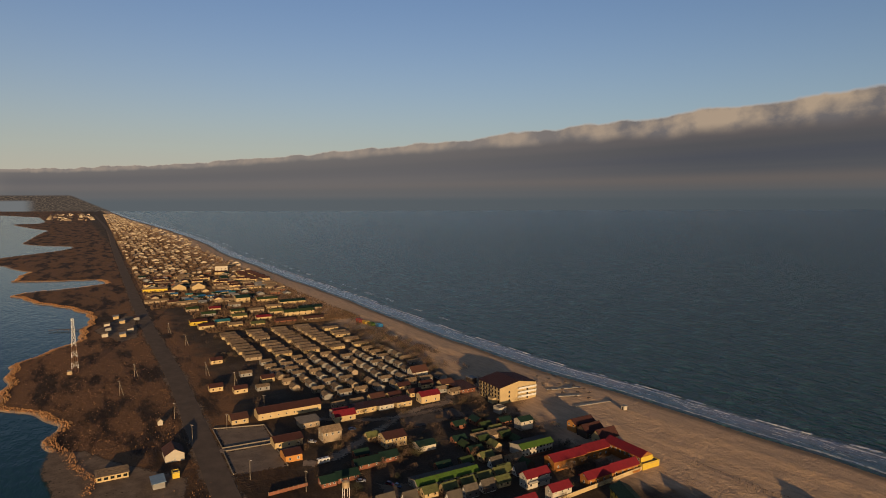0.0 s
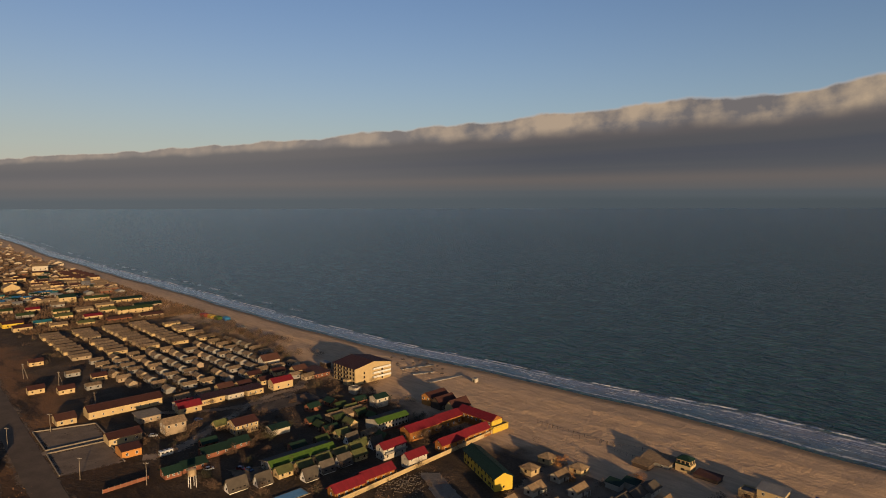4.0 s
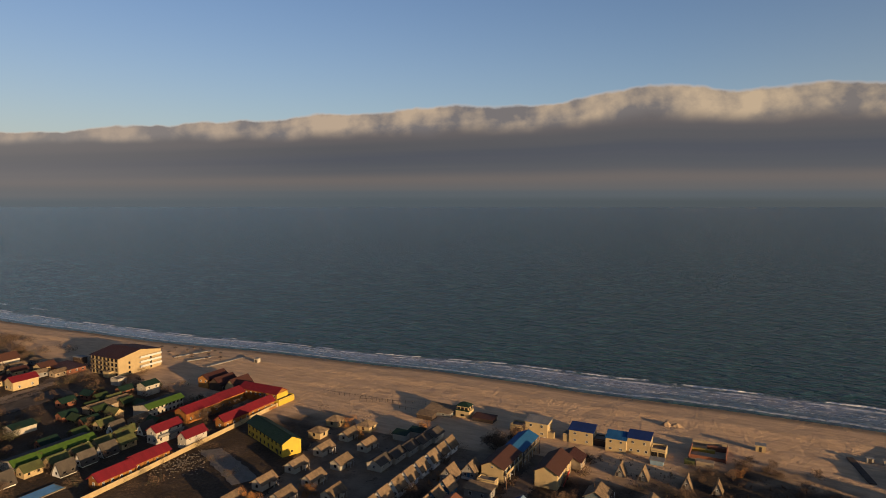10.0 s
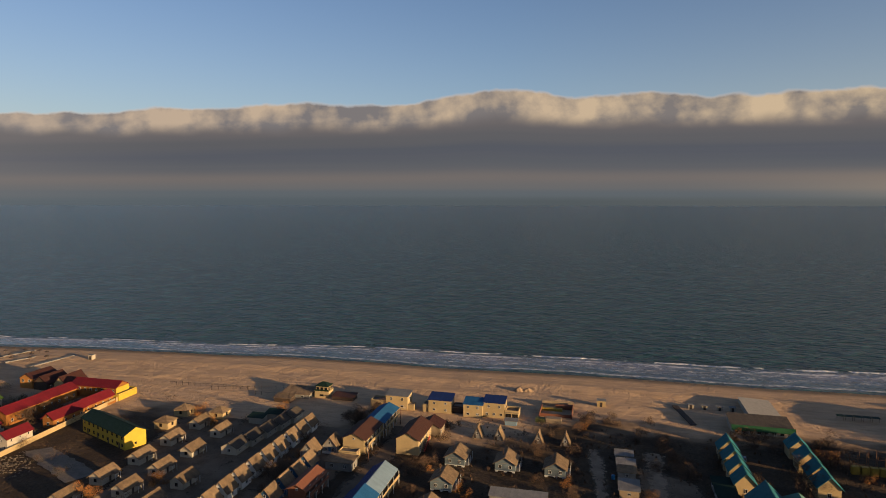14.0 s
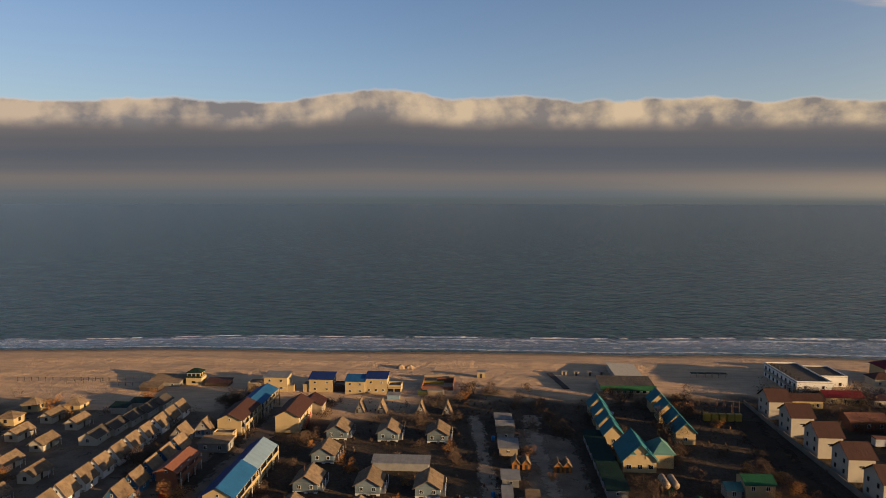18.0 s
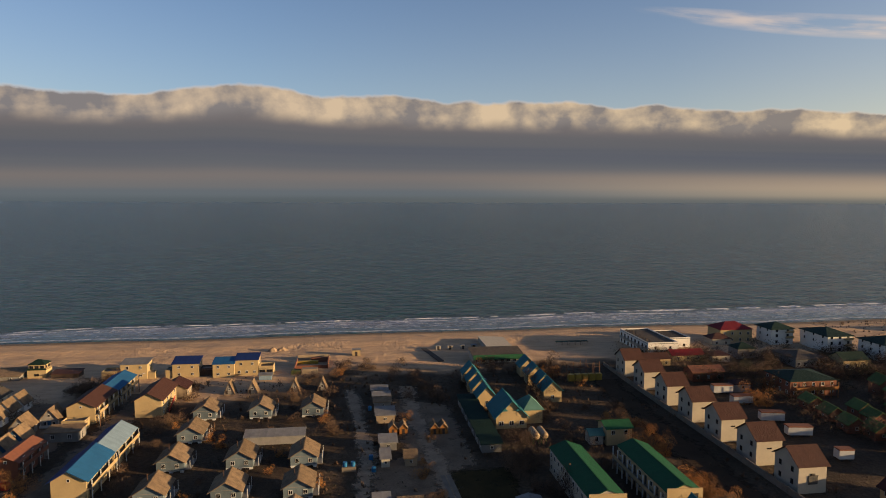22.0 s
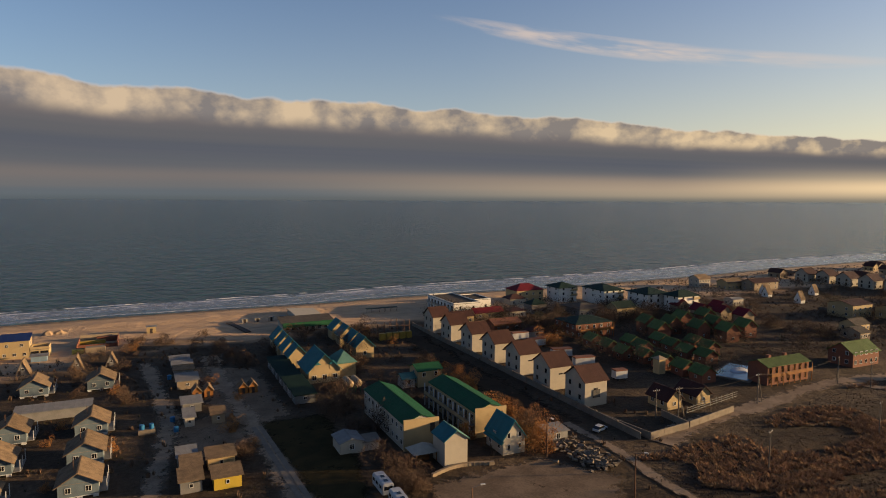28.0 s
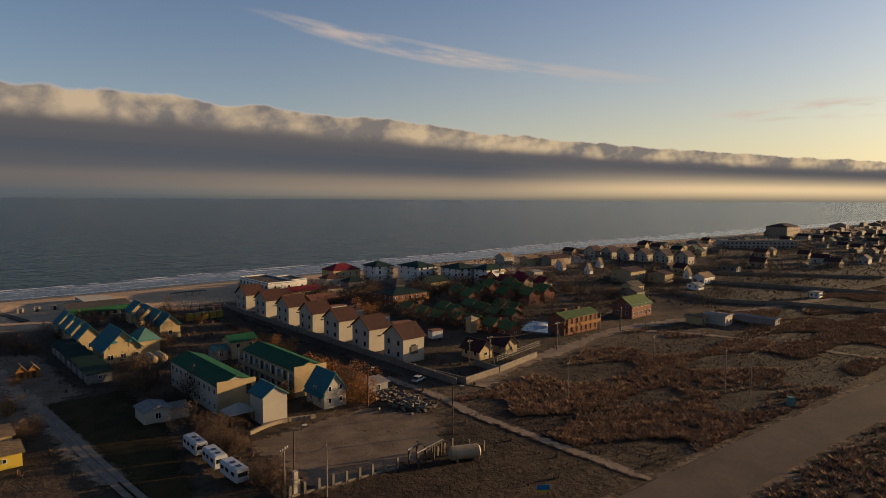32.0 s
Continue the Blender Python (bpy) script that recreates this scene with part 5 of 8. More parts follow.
t1 = house("gate_house", "narrow white gate house with split teal roof", 68.0, 73.2, 112.8, 118.6, 5.6, 7.4, "white", "paleteal", "S:3:0.9:0.8:1.1 S:3:3.4:0.8:1.1", "y", category="gate house", over=0.35, roof2="teal")
t2 = house("gate_house", "white attic house with teal roof", 82.0, 87.4, 113.2, 120.6, 3.6, 7.2, "white", "teal", "W:2:1.0:0.8:1.2 W:2:3.6:0.8:1.2 N:2:1.0 N:1:3.0", "y", category="gate house", over=0.4)
part("lower_roof", boxmesh("lower_roof", 8.0, 1.0, 0.14, "teal"), "teal", t2).matrix_local = pose(0, 2.95, 2.7, -38, 0, 0)
gz = thing("gazebo", "open gazebo with pale tented roof", "gazebo", 65.6, 118.6)
for sx in (-2.3, 2.3):
    for sy in (-1.9, 1.9):
        part("post", boxmesh("post", 0.14, 0.14, 2.2, "wood"), "wood", gz).matrix_local = pose(sx, sy, 0)
bm = bmesh.new()
apex = bm.verts.new((0, 0, 3.8))
ring = [bm.verts.new(c) for c in ((-3, -2.5, 2.15), (3, -2.5, 2.15), (3, 2.5, 2.15), (-3, 2.5, 2.15))]
bm.faces.new(ring[::-1])
for i in range(4):
    bm.faces.new((ring[i], ring[(i + 1) % 4], apex))
part("canopy", bm, "canvas", gz, "pale tented roof")
part("table", boxmesh("table", 2.6, 1.2, 0.75, "wood"), "wood", gz)
house("shed", "white shed with blue-grey sheet roof", 50.4, 55.6, 127.6, 133.5, 2.5, 3.2, "white", "galv", "W:1:0.9", "y", category="shed", over=0.3)
house("shed", "low white annex beside a shed", 55.8, 59.2, 127.8, 131, 2.0, 2.3, "white", "concrete", "", "x", "mono", "shed")


def caravan(x, y):
    c = thing("caravan", "white touring caravan parked on grass", "caravan", x, y, 0, 90, "parked caravans")
    bm = bmesh.new()
    prism(bm, [(-1.15, 0.45), (1.15, 0.45), (1.15, 2.3), (0.95, 2.62), (-0.95, 2.62), (-1.15, 2.3)], -2.9, 2.9)
    bmesh.ops.bevel(bm, geom=bm.edges[:], offset=0.12, segments=2, affect="EDGES")
    part("body", bm, "caravan", c)
    for u in (-1.8, 0.2, 1.9):
        for s, r in ((-1.17, 0), (1.17, 180)):
            part("window", boxmesh("cwindow", 0.95, 0.04, 0.6, "glass"), "glass", c).matrix_local = pose(u, s, 1.45, 0, 0, r)
    part("front_window", boxmesh("cwindow_f", 0.04, 1.6, 0.65, "glass"), "glass", c).matrix_local = pose(-2.91, 0, 1.4)
    part("door", boxmesh("cdoor", 0.65, 0.04, 1.7, "trim"), "trim", c).matrix_local = pose(1.1, -1.18, 0.55)
    part("roof_hatch", boxmesh("hatch", 0.8, 0.7, 0.1, "glass"), "glass", c).matrix_local = pose(0.4, 0, 2.62)
    part("roof_hatch", boxmesh("hatch", 0.8, 0.7, 0.1, "glass"), "glass", c).matrix_local = pose(-1.5, 0, 2.62)
    for u in (-0.45, 0.45):
        for s in (-1.0, 1.0):
            bm = bmesh.new()
            tube(bm, (u, s - 0.1, 0.33), (u, s + 0.1, 0.33), 0.33, 0.33, 14)
            part("wheel", bm, "rubber", c)
    bm = bmesh.new()
    tube(bm, (-2.9, 0.5, 0.5), (-4.0, 0, 0.45), 0.05, 0.05)
    tube(bm, (-2.9, -0.5, 0.5), (-4.0, 0, 0.45), 0.05, 0.05)
    part("drawbar", bm, "rust", c)
    return c


cv = caravan(53.2, 108.6)
copy_thing(cv, pose(53.6, 101.0, 0, 0, 0, 88))
copy_thing(cv, pose(53.9, 93.9, 0, 0, 0, 92))


def car(x, y, rz, paint, label):
    c = thing("car", label, "car", x, y, 0, rz)
    bm = bmesh.new()
    prism(bm, [(-2.1, 0.35), (2.1, 0.35), (2.1, 0.75), (1.2, 0.88), (-2.05, 0.92)], -0.85, 0.85)
    bmesh.ops.rotate(bm, verts=bm.verts, matrix=Matrix.Rotation(radians(-90), 3, "Z"))
    bmesh.ops.bevel(bm, geom=bm.edges[:], offset=0.08, segments=2, affect="EDGES")
    part("body", bm, paint, c)
    bm = bmesh.new()
    prism(bm, [(-1.9, 0.9), (1.15, 0.88), (0.35, 1.42), (-1.3, 1.45)], -0.72, 0.72)
    bmesh.ops.rotate(bm, verts=bm.verts, matrix=Matrix.Rotation(radians(-90), 3, "Z"))
    part("cabin", bm, "glass", c)
    part("roof", boxmesh("car_roof", 1.7, 1.4, 0.06, paint), paint, c).matrix_local = pose(-0.45, 0, 1.42)
    for u in (-1.3, 1.3):
        for s in (-0.8, 0.8):
            bm = bmesh.new()
            tube(bm, (u, s - 0.1, 0.32), (u, s + 0.1, 0.32), 0.32, 0.32, 12)
            part("wheel", bm, "rubber", c)
    return c


car(110.2, 116.2, 20, "caravan", "white saloon car parked on dark earth")
car(62.5, 228.5, 80, "carblue", "dark car parked beside chalets")

# ---- holiday camps along the sand towards the town ----
wall_b = thing("boundary_wall", "long pale rendered wall round a camp", "wall", 0, 0)
wp = [(-179.6, 126), (-181.2, 150), (-183.0, 171), (-185.6, 205), (-188.4, 238.5)]
for (xa, ya), (xb, yb) in zip(wp, wp[1:]):
    n = int(math.hypot(xb - xa, yb - ya) / 4) + 1
    ang = math.degrees(math.atan2(yb - ya, xb - xa))
    ln = math.hypot(xb - xa, yb - ya) / n
    for i in range(n):
        f = (i + 0.5) / n
        part("wall_panel", boxmesh("wall_panel", round(ln - 0.05, 2), 0.3, 1.9, "cream"), "cream", wall_b).matrix_local = pose(xa + (xb - xa) * f, ya + (yb - ya) * f, 0, 0, 0, ang)

def timber_wing(x0, x1, y0, y1, eave, ridge, label="timber lodge with crimson sheet roof", n=4):
    g = house("lodge", label, x0, x1, y0, y1, eave, ridge, "wood", "red", f"S:{n}:1.0:0.9:1.2 W:1:1.0 W:1:{ridge - 1.6:.1f}:0.6:0.6", "y", category="lodge", over=0.6, group="crimson roofed lodges")
    L, W = y1 - y0, x1 - x0
    part("veranda", boxmesh("veranda", round(L, 2), 1.3, 0.15, "wood"), "wood", g).matrix_local = pose(0, -W / 2 - 0.65, 0.2)
    part("veranda_rail", boxmesh("veranda_rail", round(L, 2), 0.07, 0.8, "wood"), "wood", g).matrix_local = pose(0, -W / 2 - 1.25, 0.35)
    for i in range(n + 1):
        part("veranda_post", boxmesh("veranda_post", 0.14, 0.14, 2.6, "wood"), "wood", g).matrix_local = pose(i / n * (L - 0.3) - L / 2 + 0.15, -W / 2 - 1.2, 0.2)
    return g


timber_wing(-188.0, -182.8, 135.2, 149.0, 3.2, 5.2)
timber_wing(-189.2, -184.0, 149.6, 165.2, 3.4, 5.4)
timber_wing(-192.2, -187.2, 195.4, 210.8, 3.8, 5.8)
timber_wing(-193.2, -188.2, 211.4, 227.5, 3.6, 5.6)
timber_wing(-214.6, -207.4, 193.5, 213, 4.6, 6.6)
timber_wing(-215.6, -208.4, 213.6, 229, 4.6, 6.6)
e = house("lodge", "yellow-ended timber lodge with crimson roof", -212.5, -189.2, 230.2, 237.6, 5.4, 7.4, "wood", "red", "S:8:3.2:0.9:1.3 E:1:1.0", "x", category="lodge", over=0.5)
part("end_wall", boxmesh("end_wall", 0.2, 7.6, 5.3, "yellow"), "yellow", e, "yellow rendered end wall").matrix_local = pose(11.85, 0, 0)
part("gallery", boxmesh("gallery", 23.0, 1.4, 0.2, "wood"), "wood", e).matrix_local = pose(0, -4.5, 2.7)
part("gallery_rail", boxmesh("gallery_rail", 23.0, 0.08, 0.9, "wood"), "wood", e).matrix_local = pose(0, -5.15, 2.9)
house("garage", "yellow walled yard building with flat roof", -190.5, -186.8, 229, 240, 2.6, 3.0, "yellow", "concrete", "", "y", "flat", "garage")
house("guest_house", "white two-storey house with crimson roof", -189.2, -184.4, 173.2, 183.6, 4.6, 6.6, "white", "red", "W:2:1.0:0.7:1.0 W:1:3.4:0.7:1.0 S:3:3.2:0.7:0.9 S:2:1.0:0.7:0.9", "y")
r2 = house("guest_house", "white two-storey house with crimson roof", -204.2, -198.6, 171, 183.6, 5.2, 7.2, "white", "red", "W:2:1.0 W:1:3.8 S:3:1.0 S:3:3.8", "y")
part("balcony", boxmesh("balcony", 12.4, 1.3, 0.2, "concrete"), "concrete", r2).matrix_local = pose(0, -3.5, 2.8)
part("balcony_rail", boxmesh("balcony_rail", 12.4, 0.07, 0.9, "greyboard"), "greyboard", r2).matrix_local = pose(0, -4.1, 3.0)

by = thing("guest_house", "bright yellow two-storey block with dark green roof", "house", -158.6, 193.8, 0, -22.5)
gable(by, 31.0, 7.8, 5.4, 7.4, "yellow", "darkgreen", 0.6)
windows(by, 31.0, 7.8, "S:9:0.9:1.0:1.2 S:9:3.5:1.0:1.2 s:4:0.1:0.9:2.0 E:1:1.2:0.8:0.8", "darktrim")
patch("slab", [(-177.1, 174.6), (-172.3, 179.0), (-142.9, 166.5), (-145.5, 159.4)], 0.14, "concrete", "cracked grey concrete slab on waste ground", "slab")
rb = bmesh.new()
rng = random.Random(5)
for k in range(420):
    x, y, s = rng.gauss(-176, 5), rng.gauss(163, 5), rng.uniform(0.06, 0.30)
    box(rb, x - s, y - s * 0.7, 0, x + s, y + s * 0.7, s * 0.8)
solid("rubble", rb, "rubble", "scattered pale rubble on waste ground", "rubble", kind="stuff")

def skew_barrack(x0, x1, y0, y1, eave, ridge, back, upper, label):
    """A long block whose narrow front slope is bright green and whose wide back slope is dull."""
    g = thing("barrack", label, "barrack", (x0 + x1) / 2, (y0 + y1) / 2, 0, 90)
    L, W = y1 - y0, x1 - x0
    yr = -W / 2 + W * 0.22
    bm = bmesh.new()
    prism(bm, [(-W / 2, 0), (W / 2, 0), (W / 2, back), (yr, ridge), (-W / 2, eave)], -L / 2, L / 2)
    part("wall", bm, "white", g)
    for pa, pb, mt in (((-W / 2 - 0.7, eave - 0.45), (yr, ridge + 0.05), "lime"), ((W / 2 + 0.4, back - 0.05), (yr, ridge + 0.05), "slate")):
        bm = bmesh.new()
        prism(bm, [pa, pb, (pb[0], pb[1] + 0.16), (pa[0], pa[1] + 0.16)], -L / 2 - 0.5, L / 2 + 0.5)
        part("roof_slope", bm, mt, g)
    part("plinth", boxmesh("plinth", round(L, 2), 0.12, 1.0, "brick"), "brick", g).matrix_local = pose(0, -W / 2 - 0.06, 0)
    windows(g, L, W, "S:9:1.2:0.9:1.1" + (" S:9:3.6:0.9:1.1" if upper else ""), "darktrim")
    return g


skew_barrack(-229.4, -220.4, 129, 160, 3.4, 4.9, 3.2, False, "long white barrack with a bright green front roof slope")
skew_barrack(-236, -226.0, 189, 208, 5.2, 6.5, 4.8, True, "white two-storey barrack with a bright green front roof slope")
for x0, x1, y0, y1, e_, wl, rf, lb in ((-333, -325, 143, 157, 3.4, "cream", "darkroof", "low cream block with dark flat roof"), (-332, -324, 158.5, 168, 3.4, "white", "darkroof", "low white block with dark flat roof"), (-331.5, -323.5, 170, 180, 3.4, "cream", "darkroof", "low cream block with dark flat roof"), (-328, -319, 109.5, 120, 3.2, "sandstone", "concrete", "low tan block with grey flat roof"), (-344, -327, 217, 228, 2.8, "brick", "browntile", "low brick bar with red-brown sheet roof")):
    house("motel_block", lb, x0, x1, y0, y1, e_, e_ + 0.5, wl, rf, "S:3:1.0:1.0:1.1", "y", "mono", "block", over=0.9)
house("bar_block", "white bar with crimson sheet walls and roof", -331, -322, 130, 139, 4.0, 5.4, "white", "red", "S:2:1.0", "y")
house("workshop", "white-fronted shed with dark green roof", -265.5, -258, 150, 159.5, 3.0, 4.2, "white", "darkgreen", "", "y", category="shed")
for x0, x1, y0, y1 in ((-261, -254, 115, 127), (-262.5, -255.5, 128.5, 137), (-252.5, -246, 102.5, 112.5), (-251, -245, 95, 101.5)):
    house("lodge", "low lodge with dark green sheet roof", x0, x1, y0, y1, 2.6, 4.2, "brick", "darkgreen", "S:3:1.0:0.9:1.0 W:1:1.0:0.9:1.0", "y", category="lodge", over=0.7)
house("lodge", "long low lodge with weathered roof", -260, -253, 181, 201, 2.8, 4.2, "sandstone", "asbestos", "S:5:1.0:0.9:1.0", "y", category="lodge")
for x, y, mt, lb in ((-576, 252, "redplastic", "red"), (-565, 254, "gold", "yellow"), (-552, 255, "lime", "green"), (-545, 259, "plasticblue", "blue")):
    house("play_container", "%s painted play container on the beach edge" % lb, x - 4, x + 4, y - 2, y + 3, 2.6, 2.9, mt, mt, "", "x", "flat", "container")
house("kiosk", "white beach kiosk with a hatch", -496, -490, 246.5, 251.5, 3.2, 3.6, "white", "galv", "S:1:1.0:1.6:1.0", "y", "mono", "kiosk")
rf_ = thing("board_fence", "rust-red board fence with posts", "fence", 0, 0)
for i in range(8):
    part("fence_panel", boxmesh("fence_panel", 2.1, 0.08, 1.5, "brick"), "brick", rf_).matrix_local = pose(-250.2 - i * 0.12, 74 + i * 2.2, 0, 0, 0, 93)
    part("post", boxmesh("fence_post", 0.16, 0.16, 1.8, "concrete"), "concrete", rf_).matrix_local = pose(-250.2 - i * 0.12, 72.9 + i * 2.2, 0)
lw = thing("low_wall", "low pale kerb wall round parking lots", "wall", 0, 0)
for (xa, ya), (xb, yb) in (((-343.5, 67.5), (-335.5, 93.5)), ((-335.5, 93.5), (-312, 92.5)), ((-313, 66.6), (-311.6, 92.4)), ((-308.5, 66), (-306.5, 90.5)), ((-306.5, 90.5), (-276, 89)), ((-308.5, 66), (-279, 64.6)), ((-343.5, 67.5), (-313, 66.6))):
    ang, ln = math.degrees(math.atan2(yb - ya, xb - xa)), math.hypot(xb - xa, yb - ya)
    n = int(ln / 4)
    for i in range(n):
        f = (i + 0.5) / n
        part("wall_panel", boxmesh("kerb_panel", round(ln / n - 0.05, 2), 0.35, 0.7, "concrete"), "concrete", lw).matrix_local = pose(xa + (xb - xa) * f, ya + (yb - ya) * f, 0, 0, 0, ang)
ht = house("hotel", "cream four-storey hotel with dark brown pitched roof", -319.5, -297, 226.5, 254, 10.4, 12.9, "cream", "darkroof", "S:7:0.5:1.7:1.8 S:7:3.1:1.7:1.8 S:7:5.7:1.7:1.8 S:7:8.3:1.7:1.7 E:2:0.8:1.1:1.4 E:2:3.4:1.1:1.4 E:2:6.0:1.1:1.4", "x", "gable", "hotel", over=0.9, trim="darktrim")
for z in (2.6, 5.2, 7.8):
    for u in (-9.2, -3.1, 3.1):
        b = part("balcony", boxmesh("balcony", 3.2, 1.2, 0.2, "concrete"), "concrete", ht)
        b.matrix_local = pose(u, -14.4, z)
        part("railing", boxmesh("railing", 3.2, 0.07, 0.95, "darkwood"), "darkwood", b).matrix_local = pose(0, -0.55, 0.2)
    b = part("balcony", boxmesh("balcony_e", 1.6, 14.0, 0.2, "trim"), "trim", ht)
    b.matrix_local = pose(12.0, 6.0, z)
    part("railing", boxmesh("railing_e", 0.08, 14.0, 0.95, "trim"), "trim", b).matrix_local = pose(0.75, 0, 0.2)
part("porch", boxmesh("porch", 4.5, 3.0, 3.2, "cream"), "cream", ht).matrix_local = pose(5.0, -15.3, 0)
house("shed", "white flat-roofed utility block", -289, -283, 216, 221, 3.4, 3.6, "white", "concrete", "", "x", "flat", "shed")
house("guest_house", "orange house with dark brown roof", -244.4, -237.4, 233.6, 247, 5.0, 7.0, "orange", "darkroof", "S:4:1.0 S:4:3.4 W:2:3.2", "y")
house("lodge", "dark timber lodge with cream gable", -236, -228.5, 233, 245, 3.6, 6.6, "darkwood", "darkroof", "S:3:1.0", "y", category="lodge")
house("lodge", "dark timber lodge with cream gable", -226, -219, 234, 246, 3.2, 6.8, "cream", "darkroof", "S:2:1.0 W:1:1.0", "y", category="lodge")
house("guest_house", "white house with dark green roof", -262, -255.5, 211, 219, 5.2, 6.6, "white", "darkgreen", "W:1:3.0:0.8:1.0 S:2:3.2", "y")
house("guest_house", "cream two-storey house with brown roof", -279.8, -270.2, 137.4, 149, 5.0, 7.0, "cream", "darkroof", "W:3:1.0 W:3:3.4 S:5:3.4:0.8:1.2 S:5:1.0:0.8:1.2", "y")
house("dormitory", "long cream dormitory with dark brown roof", -353.5, -343.8, 92.5, 129.5, 4.0, 6.2, "cream", "darkroof", "S:8:1.2:0.8:0.9", "y", category="dormitory")
house("house", "cream house with crimson roof", -324.4, -318.4, 129, 141, 3.6, 5.8, "cream", "red", "S:2:1.0 W:1:1.0", "y")
house("house", "cream house with crimson roof", -329.5, -322.6, 186, 199, 4.6, 6.6, "cream", "red", "S:2:1.0 W:2:1.0", "y")
house("house", "white gabled house with dark red roof", -382, -373.6, 206.6, 218.6, 4.2, 7.4, "white", "browntile", "S:2:1.0 W:2:1.0 W:1:4.4", "y")
house("house", "cream house with dark roof", -307.2, -298.4, 89.2, 103.6, 3.4, 5.2, "cream", "darkroof", "S:3:1.0", "y")
house("house", "orange house with dark roof", -289, -279.4, 89, 97.2, 3.4, 4.8, "orange", "darkroof", "S:2:1.0", "y")
house("house", "tan two-storey house with weathered roof", -301.5, -293.8, 113, 123, 5.4, 7.4, "sandstone", "asbestos", "W:2:1.0 W:2:3.6 S:3:3.6", "y")
house("house", "cream house with dark red roof facing a lane", -354, -344, 78, 87, 3.0, 5.0, "cream", "browntile", "S:2:1.0", "y")
house("lagoon_house", "white house with brown roof on the marsh", -320, -308.5, 39.4, 48, 3.6, 6.2, "white", "browntile", "E:1:1.0:0.7:0.7", "x")
lc = house("lagoon_cafe", "green and yellow trimmed lagoon cafe", -307.5, -301.2, 10, 23, 2.6, 3.4, "cream", "asbestos", "S:5:0.8:1.6:1.2", "y", "mono", "cafe", trim="darkgreen")
house("container", "pale blue steel container cabin", -290, -281, 31, 36, 2.6, 2.9, "grey", "paleblue", "", "x", "mono", "container")
house("kiosk", "bright yellow kiosk beside a road", -292, -288.5, 40, 43, 2.5, 2.8, "yellow", "concrete", "", "x", "flat", "kiosk")
house("hut", "tiny white hut on the marsh", -367.5, -364.8, 42.4, 45, 2.4, 3.6, "white", "asbestos", "", "x", category="hut")

patch("sports_court", [(-304.6, 159.6), (-307.2, 198.6), (-291.1, 200.4), (-289.5, 164.3)], 0.14, "asphalt", "dark fenced sports court", "court")
pl = thing("swimming_pool", "small turquoise swimming pool with pale rim", "pool", -197.6, 125, 0)
part("basin", boxmesh("basin", 6.6, 12.5, 0.35, "concrete"), "concrete", pl)
part("water_surface", boxmesh("water_surface", 5.6, 11.5, 0.05, "pool"), "pool", pl).matrix_local = pose(0, 0, 0.34)

# small cabins with green, olive and grey roofs between the larger blocks
cab = {}
def cabin_kind(roof, wall, L, W, eave, ridge, label):
    c = thing("cabin", label, "cabin", 0, 0, 0, 90, "camp cabins")
    gable(c, L, W, eave, ridge, wall, roof, 0.45, cap=False)
    windows(c, L, W, "W:1:1.0:0.8:0.9 S:2:1.0:0.8:0.9", "trim", plain=True)
    return c


kinds = [
    cabin_kind("darkgreen", "brick", 7.0, 5.2, 2.5, 4.1, "brick cabin with dark green roof"),
    cabin_kind("mossroof", "darkwood", 6.0, 4.6, 2.4, 4.2, "timber cabin with green roof"),
    cabin_kind("olive", "cream", 6.6, 4.8, 2.5, 4.4, "cream cabin with olive roof"),
    cabin_kind("slate", "whitewash", 6.0, 4.8, 1.2, 5.0, "white steep cabin with grey weathered roof"),
    cabin_kind("asbestos", "sandstone", 7.4, 5.0, 2.5, 3.9, "tan cabin with weathered grey roof"),
    cabin_kind("darkroof", "cream", 8.4, 6.0, 2.9, 4.6, "cream cabin with dark roof"),
    cabin_kind("asbestos", "grey", 8.0, 5.4, 2.7, 3.8, "grey cabin with weathered sheet roof"),
    cabin_kind("browntile", "cream", 9.0, 7.0, 3.4, 5.6, "cream house with red-brown roof"),
]
used_first = [True] * len(kinds)
TAKEN = [(-230, -219, 126, 163), (-237, -224, 188, 210), (-246, -217, 231, 249), (-282, -268, 135, 152), (-322, -292, 223, 260), (-265, -253, 208, 222), (-308, -288, 156, 203), (-291, -281, 214, 223), (-206, -180, 110, 245), (-218, -204, 191, 240), (-332, -316, 126, 145), (-332, -320, 184, 202), (-385, -371, 204, 221), (-310, -276, 86, 126), (-357, -340, 76, 132), (-262, -243, 92, 137), (-238, -214, 115, 135), (-266, -252, 149, 160), (-275, -262, 98, 110), (-284, -270, 154, 170), (-335, -316, 108, 180)]


def free(x, y, m=3.6):
    for a, b, c, d in TAKEN:
        if a - m < x < b + m and c - m < y < d + m:
            return False
    return True


def put_cabin(k, x, y, rz=90.0):
    m = pose(x, y, 0, 0, 0, rz)
    if used_first[k]:
        used_first[k] = False
        kinds[k].matrix_world = m
        return
    copy_thing(kinds[k], m)


